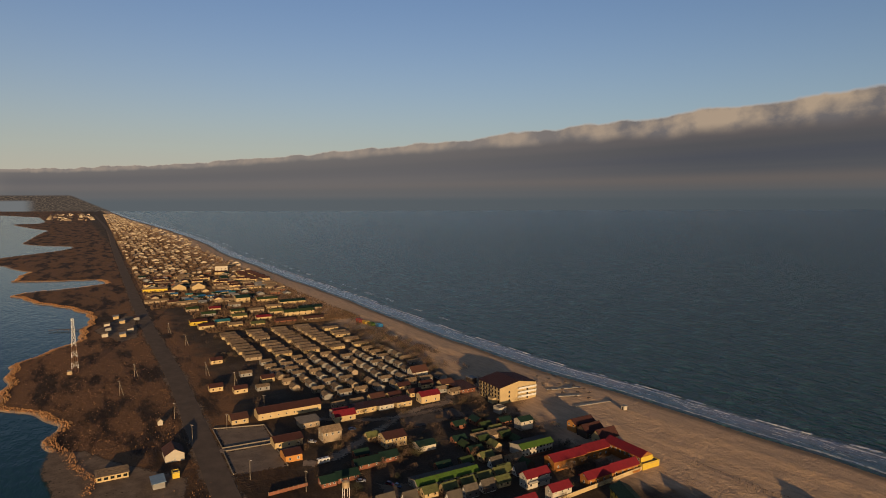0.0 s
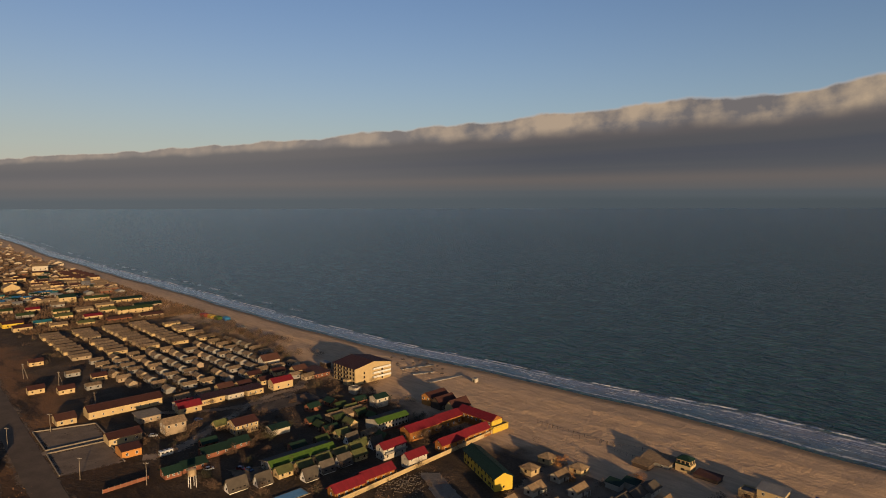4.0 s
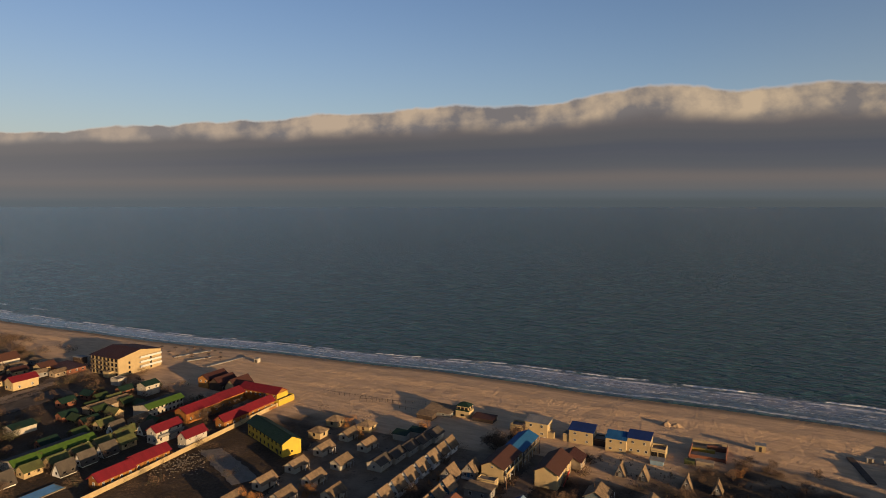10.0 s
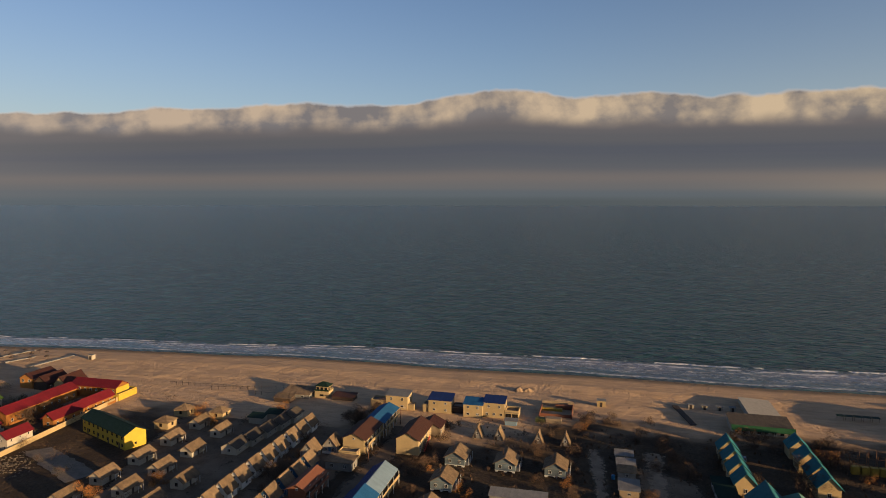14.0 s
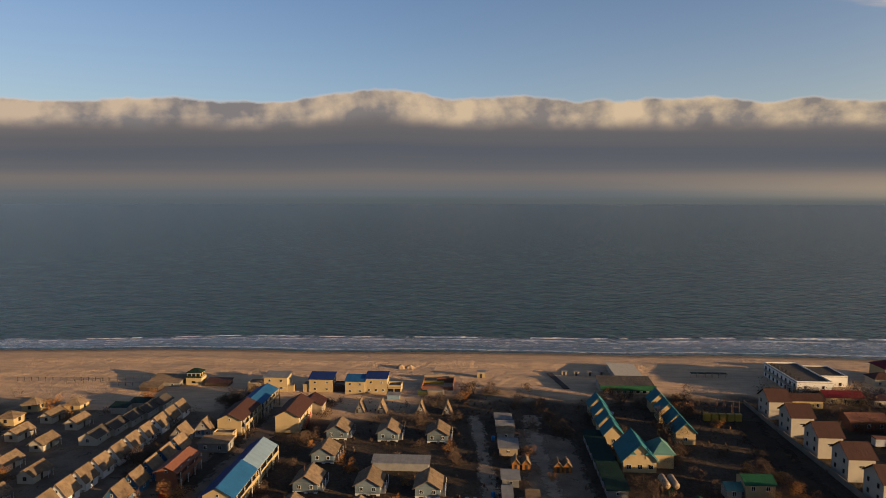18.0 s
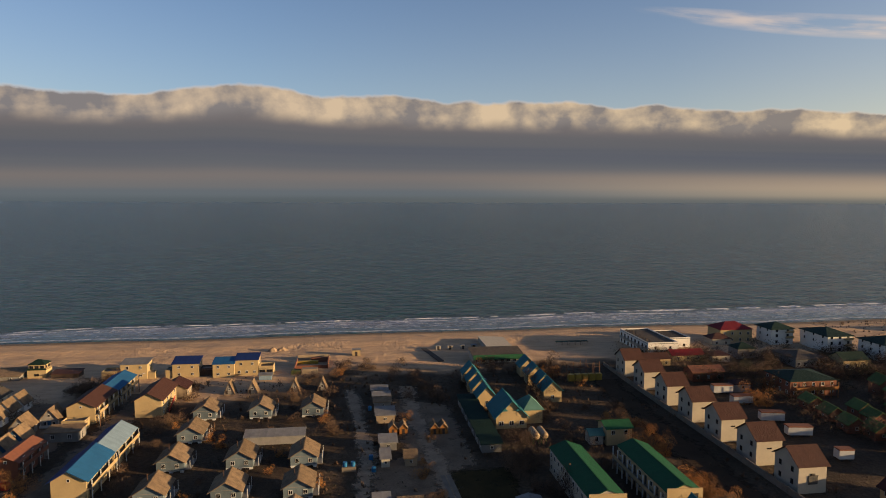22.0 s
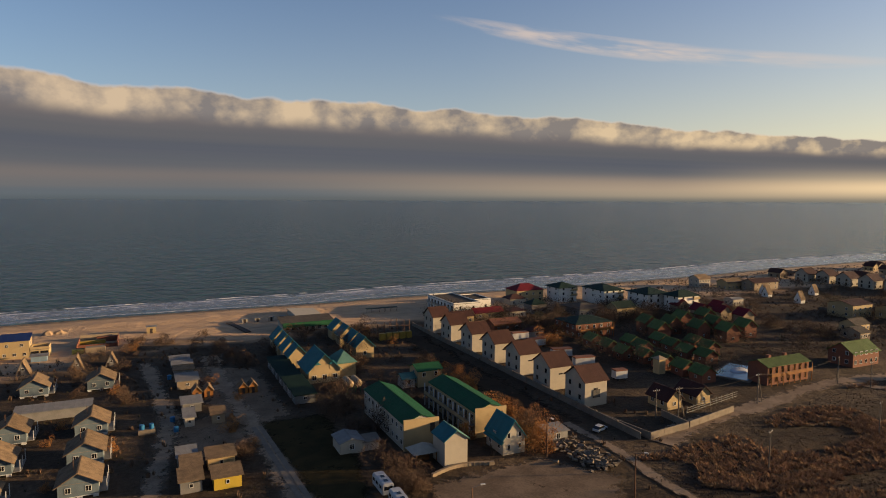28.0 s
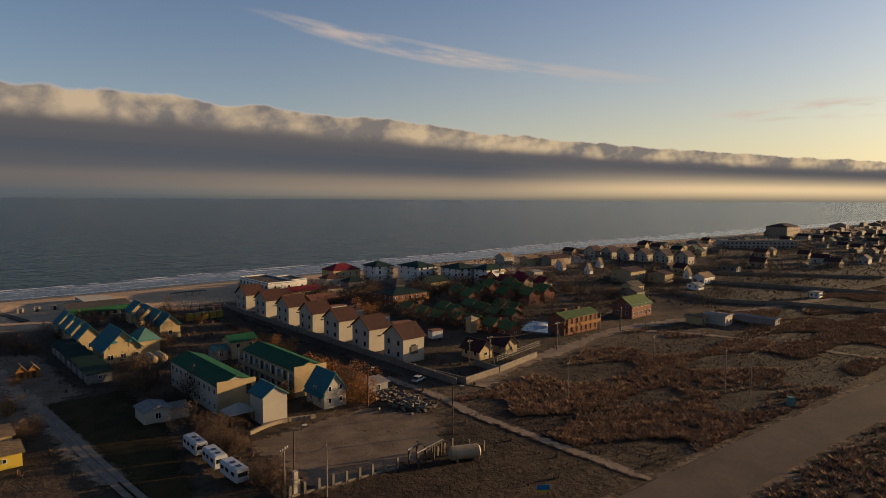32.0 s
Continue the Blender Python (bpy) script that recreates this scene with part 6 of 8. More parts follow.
rng = random.Random(11)
for i in range(9):
    for j in range(9):
        x, y = -286 + i * 8.6 + rng.uniform(-1, 1), 112 + j * 12.2 + rng.uniform(-1.5, 1.5)
        if free(x, y) and not (-291 < x < -262 and y < 132 and i % 2) and rng.random() > 0.16:
            k = rng.choice((0, 0, 1, 1, 2, 4, 0)) if x < -232 else rng.choice((2, 3, 2, 3, 4, 1))
            put_cabin(k, x, y, rng.choice((90, 90, 0)) + rng.uniform(-3, 3))
for x, y in ((-212.5, 141), (-212.8, 150.5), (-213.5, 160), (-214, 169), (-211, 178), (-203, 138), (-204.5, 147), (-205, 156), (-206, 164.5), (-213.5, 132), (-212, 122), (-215, 113)):
    put_cabin(rng.choice((2, 3, 2, 3)), x - 2.5, y, 90)
for x, y in ((-343, 140), (-343, 152), (-341, 164), (-341, 176), (-340, 190), (-338, 208), (-330, 214), (-345, 216), (-352, 205), (-356, 190)):
    put_cabin(rng.choice((4, 5, 5, 6, 7)), x, y, 90 + rng.uniform(-6, 6))

# terraced bungalows in long straight rows
kinds.append(cabin_kind("asbestos", "cream", 13.0, 7.0, 2.4, 3.5, "cream double bungalow with weathered grey roof"))
kinds.append(cabin_kind("asbestos", "sandstone", 12.0, 7.0, 2.4, 3.6, "tan double bungalow with weathered grey roof"))
used_first += [True, True]
rng = random.Random(21)
for j, y in enumerate((124.0, 147.5, 170.5, 192.5, 214.0)):
    for i in range(10):
        x = -484 - i * 10.6
        if rng.random() > 0.06 and not (j == 4 and i > 7):
            put_cabin(8 if rng.random() < 0.6 else 9, x + rng.uniform(-0.4, 0.4), y + (i % 2) * 0.8, 88 + rng.uniform(-1, 1))
for i in range(8):
    for j in range(9):
        x, y = -364 - i * 14.2 + rng.uniform(-0.6, 0.6), 128 + j * 12.0 + rng.uniform(-0.6, 0.6)
        if y > 228 or rng.random() < 0.08 or (i < 2 and y < 138) or not free(x, y):
            continue
        put_cabin(rng.choice((4, 4, 6, 6)), x, y, 0 if rng.random() < 0.6 else 90)
for x, y in ((-416, 83), (-404, 96), (-487, 97), (-402, 110), (-420, 118), (-440, 108)):
    put_cabin(rng.choice((5, 6)), x, y, 90)


# the town further along the spit
ROOF_WORD = {"asbestos": "weathered grey", "browntile": "red-brown", "galv": "pale sheet", "darkgreen": "dark green", "mossroof": "moss green", "olive": "olive", "darkroof": "dark brown", "red": "crimson", "blue": "blue", "teal": "teal"}
WALL_WORD = {"cream": "cream", "white": "white", "sandstone": "tan", "grey": "grey", "brick": "brick", "yellow": "yellow"}


def block(x, y, L, W, eave, wl, roof, rz=90.0, group="town houses", up=0.2):
    t = thing("town_house", "%s walled house with %s roof" % (WALL_WORD[wl], ROOF_WORD[roof]), "house", x, y, 0, rz, group)
    gable(t, L, W, eave, eave + W * up, wl, roof, 0.4, cap=False)
    windows(t, L, W, "S:%d:1.0" % max(2, L // 6) + (" S:%d:3.8" % max(2, L // 6) if eave > 4.4 else "") + " W:1:1.0", "darktrim", plain=True)
    return t


for x, y, L, W, eave, wl, roof in ((-648, 111, 16, 9, 3.6, "yellow", "darkroof"), (-624, 114, 14, 9, 3.4, "cream", "darkroof"), (-759, 179, 16, 13, 6.4, "cream", "darkgreen"), (-754, 207, 24, 9, 3.2, "cream", "mossroof"), (-722, 228, 30, 9, 3.2, "cream", "darkgreen"), (-647, 212, 32, 10, 4.6, "cream", "mossroof"), (-670, 232, 26, 9, 3.2, "sandstone", "darkgreen"), (-640, 173, 15, 8, 3.4, "cream", "red"), (-666, 193, 14, 9, 3.4, "cream", "olive"), (-660, 153, 15, 9, 3.2, "cream", "olive"), (-690, 158, 14, 8, 3.0, "cream", "mossroof"), (-688, 178, 15, 8, 3.0, "sandstone", "asbestos"), (-700, 200, 16, 8, 3.0, "cream", "asbestos"), (-640, 132, 14, 8, 3.0, "cream", "teal"), (-618, 140, 13, 8, 3.0, "cream", "asbestos"), (-612, 160, 13, 8, 3.0, "cream", "olive"), (-614, 188, 20, 8, 2.8, "brick", "browntile"), (-612, 216, 20, 8, 2.8, "sandstone", "browntile"), (-690, 128, 14, 8, 3.0, "grey", "mossroof"), (-720, 140, 12, 8, 3.0, "cream", "red"), (-728, 118, 13, 8, 3.0, "sandstone", "mossroof"), (-735, 165, 12, 8, 3.0, "grey", "asbestos")):
    block(x, y, L, W, eave, wl, roof)
for x, y in ((-900, 128), (-898, 152)):
    block(x, y, 16, 17, 5.0, "cream", "asbestos", 0, up=0.26)
block(-1098, 223, 20, 14, 9.0, "white", "asbestos", 80)
block(-864, 205, 46, 5, 2.6, "cream", "asbestos", 88)
block(-905, 100, 30, 9, 4.0, "yellow", "asbestos", 80)
PROTO = {}
rng = random.Random(31)


def town_copy(x, y, L, W, eave, wl, roof, rz):
    key = (L, W, eave, wl, roof)
    if key in PROTO:
        copy_thing(PROTO[key], pose(x, y, 0, 0, 0, rz))
    else:
        PROTO[key] = block(x, y, L, W, eave, wl, roof, rz)


for k in range(22):
    town_copy(-822 + rng.uniform(-34, 34), 118 + k % 11 * 6.6 + rng.uniform(-2, 2), 8, 6, 2.6, ("cream", "grey")[k % 2], ("blue", "galv", "teal", "darkgreen")[k % 4], 90 + rng.uniform(-10, 10))
for k in range(14):
    town_copy(-940 - (k % 7) * 15 + rng.uniform(-3, 3), 236 + (k // 7) * 18 + rng.uniform(-3, 3), 12, 9, 4.2, "cream", "browntile", 90 + rng.uniform(-8, 8))
for i in range(19):
    for j in range(12):
        x, y = -775 - i * 16.0 + rng.uniform(-4, 4), 92 + i * 0.5 + j * 15.0 + rng.uniform(-4, 4)
        if y > float(shore(np.array(x))) - 48 or rng.random() < 0.48 or (-860 < x < -785 and 108 < y < 195) or (-920 < x < -880 and y < 170) or (x < -930 and y > 226):
            continue
        k = rng.randrange(8)
        town_copy(x, y, (10, 12, 20, 10, 14, 12, 26, 9)[k], 8, (2.6, 3.0, 2.8, 2.6, 4.8, 2.6, 2.8, 2.6)[k], ("cream", "sandstone", "sandstone", "grey", "cream", "brick", "sandstone", "grey")[k], ("asbestos", "browntile", "asbestos", "darkgreen", "darkroof", "asbestos", "asbestos", "galv")[k], rng.choice((90, 90, 0)) + rng.uniform(-5, 5))


def far_town(name, label, seed, n, xr, yr, material, size=(7, 14), tall=(2.4, 4.4)):
    """Small pitched blocks, joined, where the town is too far to tell houses apart."""
    rg = np.random.RandomState(seed)
    V, F = [], []
    for k in range(n):
        x = rg.uniform(*xr)
        lo, hi = yr(x)
        y = rg.uniform(lo, hi)
        y = lo + (round((y - lo) / 13.0) + rg.uniform(-0.22, 0.22)) * 13.0
        L, W, h = rg.uniform(*size), rg.uniform(4, 6.5), rg.uniform(*tall)
        b = len(V)
        if rg.rand() < 0.5:
            L, W = W, L
        V += [(x, y, 0), (x + L, y, 0), (x + L, y + W, 0), (x, y + W, 0), (x, y, h), (x + L, y, h), (x + L, y + W, h), (x, y + W, h), (x, y + W / 2, h + W * 0.17), (x + L, y + W / 2, h + W * 0.17)]
        F += [(b, b + 1, b + 5, b + 4), (b + 1, b + 2, b + 6, b + 9, b + 5), (b + 2, b + 3, b + 7, b + 6), (b + 3, b, b + 4, b + 8, b + 7), (b + 4, b + 5, b + 9, b + 8), (b + 6, b + 7, b + 8, b + 9)]
    me = bpy.data.meshes.new(name)
    me.from_pydata(V, [], F)
    m = bpy.data.materials.new(name + "_walls")
    m.use_nodes = True
    N = Nodes(m.node_tree)
    r = N.n("ShaderNodeNewGeometry").outputs["Random Per Island"]
    nz = N.n("ShaderNodeSeparateXYZ", ins={0: N.n("ShaderNodeNewGeometry").outputs["True Normal"]}).outputs[2]
    roofc = N.ramp(r, [(0.0, (0.070, 0.052, 0.038)), (0.28, (0.055, 0.028, 0.021)), (0.5, (0.095, 0.076, 0.058)), (0.66, (0.036, 0.045, 0.025)), (0.80, (0.04, 0.035, 0.03)), (0.92, (0.24, 0.21, 0.17)), (0.96, (0.12, 0.036, 0.028))], "CONSTANT")
    wallc = N.ramp(r, [(0.0, (0.22, 0.165, 0.105)), (0.35, (0.12, 0.085, 0.055)), (0.60, (0.34, 0.28, 0.20)), (0.85, (0.10, 0.065, 0.045))], "CONSTANT")
    grime = N.noise(N.n("ShaderNodeNewGeometry").outputs["Position"], 0.3, 3.0)
    col = N.mix(N.step(nz, 0.2, 0.4), wallc, roofc)
    col = N.mix(N.math("MULTIPLY", grime, 0.5), col, (0.085, 0.063, 0.048))
    N.n("ShaderNodeOutputMaterial", ins={0: N.n("ShaderNodeBsdfPrincipled", ins={"Base Color": col, "Roughness": 0.9})})
    me.materials.append(m)
    return tagged(new(name, me), label, "town", kind="stuff")


far_town("distant_town", "distant low houses along the sand spit", 3, 1500, (-4700, -1060), lambda x: (66 + (-x - 640) * 0.03 + 14, float(shore(np.array(x))) - 34), "cream", (5, 12), (2.0, 3.2))
far_town("distant_town", "distant low houses inland beyond the lagoon", 4, 70, (-4900, -3600), lambda x: (-120, 120), "cream", (8, 22), (2.6, 6))

# ---- the lattice mast, marsh things, jetty ----
mast = thing("lattice_mast", "tall steel lattice mast in red and white", "mast", -509.9, 4.0)
H, base_w = 40.0, 4.6
for i in range(10):
    z0, z1 = i * H / 10, (i + 1) * H / 10
    w0, w1 = base_w * (1 - 0.8 * z0 / H), base_w * (1 - 0.8 * z1 / H)
    mt = "rust" if i % 2 == 0 and i < 6 else "trim"
    bm = bmesh.new()
    c0 = [(sx * w0 / 2, sy * w0 / 2, z0) for sx, sy in ((-1, -1), (1, -1), (1, 1), (-1, 1))]
    c1 = [(sx * w1 / 2, sy * w1 / 2, z1) for sx, sy in ((-1, -1), (1, -1), (1, 1), (-1, 1))]
    for k in range(4):
        tube(bm, c0[k], c1[k], 0.16, 0.15, 5)
        tube(bm, c0[k], c1[(k + 1) % 4], 0.09, 0.09, 4)
        tube(bm, c0[(k + 1) % 4], c1[k], 0.09, 0.09, 4)
        tube(bm, c1[k], c1[(k + 1) % 4], 0.09, 0.09, 4)
    part("mast_section", bm, mt, mast)
for z, a in ((36, 0.6), (37.5, 2.4), (38, 4.2), (33, 5.2)):
    bm = bmesh.new()
    tube(bm, (1.1 * math.cos(a), 1.1 * math.sin(a), z), (1.1 * math.cos(a), 1.1 * math.sin(a), z + 1.8), 0.25, 0.25)
    part("antenna", bm, "trim", mast)
part("equipment_hut", boxmesh("equipment_hut", 5.5, 3.2, 2.4, "tank"), "tank", mast).matrix_local = pose(0, -3.5, 0)
jt = thing("jetty", "long wooden jetty on piles in the lagoon", "jetty", -686, -1)
for k in range(10):
    part("deck_bay", boxmesh("deck_bay", 2.2, 3.0, 0.25, "darkwood"), "darkwood", jt).matrix_local = pose(-5 + k * 1.1, -14 + k * 3.0, 0.2, 0, 0, -20)
    part("pile", boxmesh("pile", 0.3, 0.3, 3.0, "darkwood"), "darkwood", jt).matrix_local = pose(-5 + k * 1.1, -14 + k * 3.0, -2.8)
for k, (x, y) in enumerate(((-640, 26), (-632, 40), (-668, 30), (-655, 48), (-700, 44), (-712, 58), (-690, 30), (-728, 40))):
    house("boat_shed", "low lagoon-side shed with sheet roof", x, x + 9, y, y + 5, 2.6, 3.2, ("white", "cream", "grey")[k % 3], ("asbestos", "galv", "browntile")[k % 3], "S:1:1.0", "x", "mono", "shed")
patch("parking_lot", [(-665, 20), (-735, 52), (-730, 62), (-615, 54), (-600, 40)], 0.16, "sandyard", "bare lagoon-side yard", "yard")

# beach furniture
for k, (x, y) in enumerate(((-300, 268), (-296, 275), (-290, 270), (-305, 280), (-312, 272), (-318, 282), (-286, 279), (-280, 272), (-309, 289), (-299, 287), (-290, 288), (-322, 270), (-327, 279), (-281, 284), (-274, 277))):
    s = thing("sunshade", "thatched beach sunshade on a pole", "sunshade", x, y, float(ground_z(np.array(x), np.array(y))) + 0.1, 0, "beach sunshades")
    bm = bmesh.new()
    tube(bm, (0, 0, -0.6), (0, 0, 2.3), 0.06, 0.06, 6)
    part("pole", bm, "darkwood", s)
    bm = bmesh.new()
    tube(bm, (0, 0, 1.9), (0, 0, 2.6), 1.3, 0.1, 10)
    part("canopy", bm, "darkwood", s)
for a, b in (((-305, 269), (-298, 292)), ((-291, 265.5), (-285, 281)), ((-270.5, 262), (-267, 289))):
    walkway = thing("boardwalk", "grey weathered boardwalk across the sand", "boardwalk", (a[0] + b[0]) / 2, (a[1] + b[1]) / 2, 0.5, math.degrees(math.atan2(b[1] - a[1], b[0] - a[0])), "beach boardwalks")
    n = int(math.hypot(b[0] - a[0], b[1] - a[1]) / 2.4)
    for i in range(n):
        part("deck_panel", boxmesh("walk_panel", 2.32, 2.6, 0.5, "greyboard"), "greyboard", walkway).matrix_local = pose((i + 0.5 - n / 2) * 2.4, 0, 0)


def beach_box(x, y, w_, d_, h_, mt, label, name="beach_hut"):
    z = float(ground_z(np.array(x), np.array(y)))
    hh = thing(name, label, "hut", x, y, z - 0.2)
    part("body", boxmesh("hut_body", w_, d_, h_, mt), mt, hh)
    part("roof", boxmesh("hut_roof", w_ + 0.5, d_ + 0.5, 0.15, "galv"), "galv", hh).matrix_local = pose(0, 0, h_ + 0.004)
    part("door", boxmesh("hut_door", 0.9, 0.08, 1.9, "darktrim"), "darktrim", hh).matrix_local = pose(0, -d_ / 2 - 0.04, 0.1)
    return hh


beach_box(-344, 236, 6.5, 4.5, 4.0, "darkwood", "dark raised beach cabin with pale roof")
beach_box(-250.5, 283, 2.4, 2.4, 2.6, "white", "small white beach booth")
beach_box(15.6, 272, 3.4, 2.8, 2.6, "cream", "small tan beach booth")
for x in (52.0, 57.3, 63.1, 68.1):
    beach_box(x, 279.5, 2.2, 1.6, 1.9, "white", "small white beach kiosk")
for a, b in (((-157, 252.2), (-120, 263.8)), ((-181, 255.7), (-138, 257)), ((-134, 251), (-122, 251.5))):
    bf = thing("beach_fence", "sparse post and wire fence on sand", "fence", 0, 0, 0, 0, "beach fences")
    n = int(math.hypot(b[0] - a[0], b[1] - a[1]) / 3.0)
    ang = math.degrees(math.atan2(b[1] - a[1], b[0] - a[0]))
    for i in range(n + 1):
        x, y = a[0] + (b[0] - a[0]) * i / n, a[1] + (b[1] - a[1]) * i / n
        z = float(ground_z(np.array(x), np.array(y)))
        part("post", boxmesh("bf_post", 0.12, 0.12, 2.0, "darkwood"), "darkwood", bf).matrix_local = pose(x, y, z - 0.3)
        if i < n:
            part("rail", boxmesh("bf_rail", 3.0, 0.06, 0.08, "darkwood"), "darkwood", bf).matrix_local = pose(x + (b[0] - a[0]) / n / 2, y + (b[1] - a[1]) / n / 2, z + 1.3, 0, 0, ang)


def sand_mound():
    """A dug heap with two crests and a slumped side."""
    bm = bmesh.new()
    rows = []
    for j in range(25):
        row = []
        for i in range(33):
            x, y = (i - 16) * 0.4, (j - 12) * 0.4
            h = 2.1 * math.exp(-((x + 2.2) / 1.7) ** 2 - (y / 1.8) ** 2) + 1.8 * math.exp(-((x - 2.0) / 2.0) ** 2 - ((y - 0.5) / 1.5) ** 2)
            h += 0.18 * math.sin(3.1 * x + 1.3 * y) * math.exp(-(x * x + y * y) / 18) + 0.12 * math.sin(4.3 * y - 2.1 * x) * math.exp(-(x * x + y * y) / 14)
            row.append(bm.verts.new((x, y, h - 0.25)))
        rows.append(row)
    for a, b in zip(rows, rows[1:]):
        for i in range(32):
            bm.faces.new((a[i], a[i + 1], b[i + 1], b[i]))
    return bm


solid("sand_mound", sand_mound(), "sandheap", "heap of excavated sand on the beach", "sand heap", pose(-18.8, 285.5, 0.3))
rn = thing("ruin", "unfinished brick building with rusty frames", "building site", -2.4, 262)
for x0, y0, w_, d_, h_, mt in ((-6, -4, 0.3, 12, 2.4, "brick"), (6.6, -2, 0.3, 14, 2.6, "brick"), (0.3, -8, 13, 0.3, 1.8, "brick"), (0.3, 6, 13, 0.3, 2.6, "sandstone"), (-2, 0, 9, 1.4, 1.6, "gold"), (3, 3, 7, 1.6, 2.2, "brick"), (0, -13.5, 6, 3.0, 2.2, "sandstone"), (-5.2, -13.8, 3.6, 2.6, 1.8, "olive")):
    part("wall_piece", boxmesh("wall_piece", w_, d_, h_, mt), mt, rn).matrix_local = pose(x0, y0, 0)
# row of beach awnings, built as low flat dark panels
bt = thing("boat_ramp", "row of dark awning panels on the sand", "ramp", 48.0, 269, 0.3, 12)
for k in range(11):
    part("plank", boxmesh("plank", 2.4, 1.9, 0.3, "darkwood"), "darkwood", bt).matrix_local = pose(0, -10.5 + k * 2.1, 0.3)
for k in range(5):
    bn = thing("beach_canopy", "long dark beach canopy on posts", "canopy", 107.5 + k * 3.1, 278.5, 0.5, 0, "beach canopies")
    part("roof", boxmesh("canopy_roof", 2.8, 2.6, 0.12, "darkgreen"), "darkgreen", bn).matrix_local = pose(0, 0, 1.9)
    for s in (-1.2, 1.2):
        part("post", boxmesh("canopy_post", 0.1, 0.1, 2.2, "rust"), "rust", bn).matrix_local = pose(s, 0, -0.3)

# ---- houses beyond the gabled row ----
mo = house("motel", "white two-storey motel with dark flat roof", 139.0, 152.5, 254, 283, 6.0, 6.5, "whitewash", "slate", "W:1:1.0:1.6:1.6 N:8:0.9:1.3:1.5 N:8:3.8:1.3:1.5 W:2:3.8:0.9:1.1", "y", "flat", "motel", trim="darktrim")
for i in range(8):
    b = part("balcony", boxmesh("m_balcony", 2.4, 0.9, 1.0, "white"), "white", mo)
    b.matrix_local = pose(-12.6 + i * 3.6, 7.2, 3.0)
for i in range(12):
    part("roof_vent", boxmesh("roof_vent", 0.6, 0.6, 0.6, "darktrim"), "darktrim", mo).matrix_local = pose(-13 + i * 2.3, 3.4 + (i % 3) * 0.6, 6.2)
house("motel", "white annex with dark flat roof", 154.5, 166, 268, 284, 4.6, 5.0, "whitewash", "slate", "N:4:1.0 N:4:3.0 W:2:1.0", "y", "flat", "motel", trim="darktrim")
house("villa", "red-roofed white villa near the beach", 185, 201, 275, 286, 6.4, 9.4, "cream", "red", "S:4:1.0 S:4:4.0 W:3:1.0", "x", "hip", "villa")
house("villa", "low villa wing with crimson roof", 178, 187, 270, 277, 3.4, 5.6, "white", "browntile", "S:2:1.0", "x", "hip", "villa")
for x0, x1, y0, y1, n in ((206, 217, 268, 279, 3), (221, 233, 251, 268.5, 4), (232.5, 246, 233, 247, 4), (241, 254, 222, 231, 3)):
    v = house("villa", "cream three-storey villa with dark green hipped roof", x0, x1, y0, y1, 7.6, 10.2, "whitewash", "darkgreen", f"W:{n - 1}:3.9:0.8:1.1 W:{n - 1}:6.4:0.8:1.1 S:{n - 1}:1.0:1.1:1.4 S:{n - 1}:3.9:1.1:1.4 S:{n - 1}:6.4:1.1:1.2", "x", "hip", "villa", over=0.9, group="green roofed villas", trim="darktrim")
    for z in (3.4, 6.0):
        part("balcony", boxmesh("v_balcony", 4.0, 1.2, 0.2, "concrete"), "concrete", v).matrix_local = pose((x1 - x0) / 2 - 2.2, -(y1 - y0) / 2 - 0.6, z)
        part("railing", boxmesh("v_railing", 4.0, 0.07, 0.9, "cream"), "cream", v).matrix_local = pose((x1 - x0) / 2 - 2.2, -(y1 - y0) / 2 - 1.15, z + 0.2)
bg = house("guest_house", "brick guest house with galleries and green roof", 163.5, 181, 197, 211, 5.6, 7.6, "brick", "darkgreen", "S:5:1.0 S:5:3.8 W:4:1.0 W:4:3.8", "x", "hip", trim="trim")
part("gallery_floor", boxmesh("bg_gallery", 16.2, 1.4, 0.2, "wood"), "wood", bg).matrix_local = pose(0, -8.45, 2.9)
part("gallery_rail", boxmesh("bg_rail", 16.2, 0.08, 0.9, "wood"), "wood", bg).matrix_local = pose(0, -9.1, 3.1)
for i in range(7):
    part("gallery_post", boxmesh("bg_post", 0.18, 0.18, 5.6, "wood"), "wood", bg).matrix_local = pose(-7.9 + i * 2.63, -9.1, 0)
house("house", "grey long house with dark hipped roof", 191, 205, 231, 247, 3.6, 5.4, "grey", "slate", "S:5:1.0 W:2:1.0", "x", "hip")
house("house", "brick house with red-brown roof", 140, 152.5, 219, 226, 3.6, 5.0, "brick", "brick", "S:3:1.0", "x")
house("house", "cream house with maroon roof", 131, 142, 240, 247, 3.4, 5.0, "cream", "browntile", "S:3:1.0", "x")
house("house", "cream house with maroon roof", 146, 160, 246, 252, 3.0, 4.6, "cream", "red", "S:3:1.0", "x")
house("house", "small pale house with dark roof", 162, 170, 243, 250, 3.0, 4.4, "white", "darkroof", "S:2:1.0", "x", "hip")
house("house", "pale house with dark green hipped roof", 176, 184, 247, 254, 4.4, 6.6, "grey", "darkgreen", "S:2:1.0 W:2:1.0", "x", "hip")
house("house", "cream house with dark green roof", 208, 219, 226, 234, 4.0, 6.2, "cream", "darkgreen", "S:3:1.0 E:1:1.0", "x")
house("house", "small grey hut with dark roof", 148, 154, 205, 209, 2.8, 4.2, "grey", "darkroof", "S:1:1.0", "x", "hip")

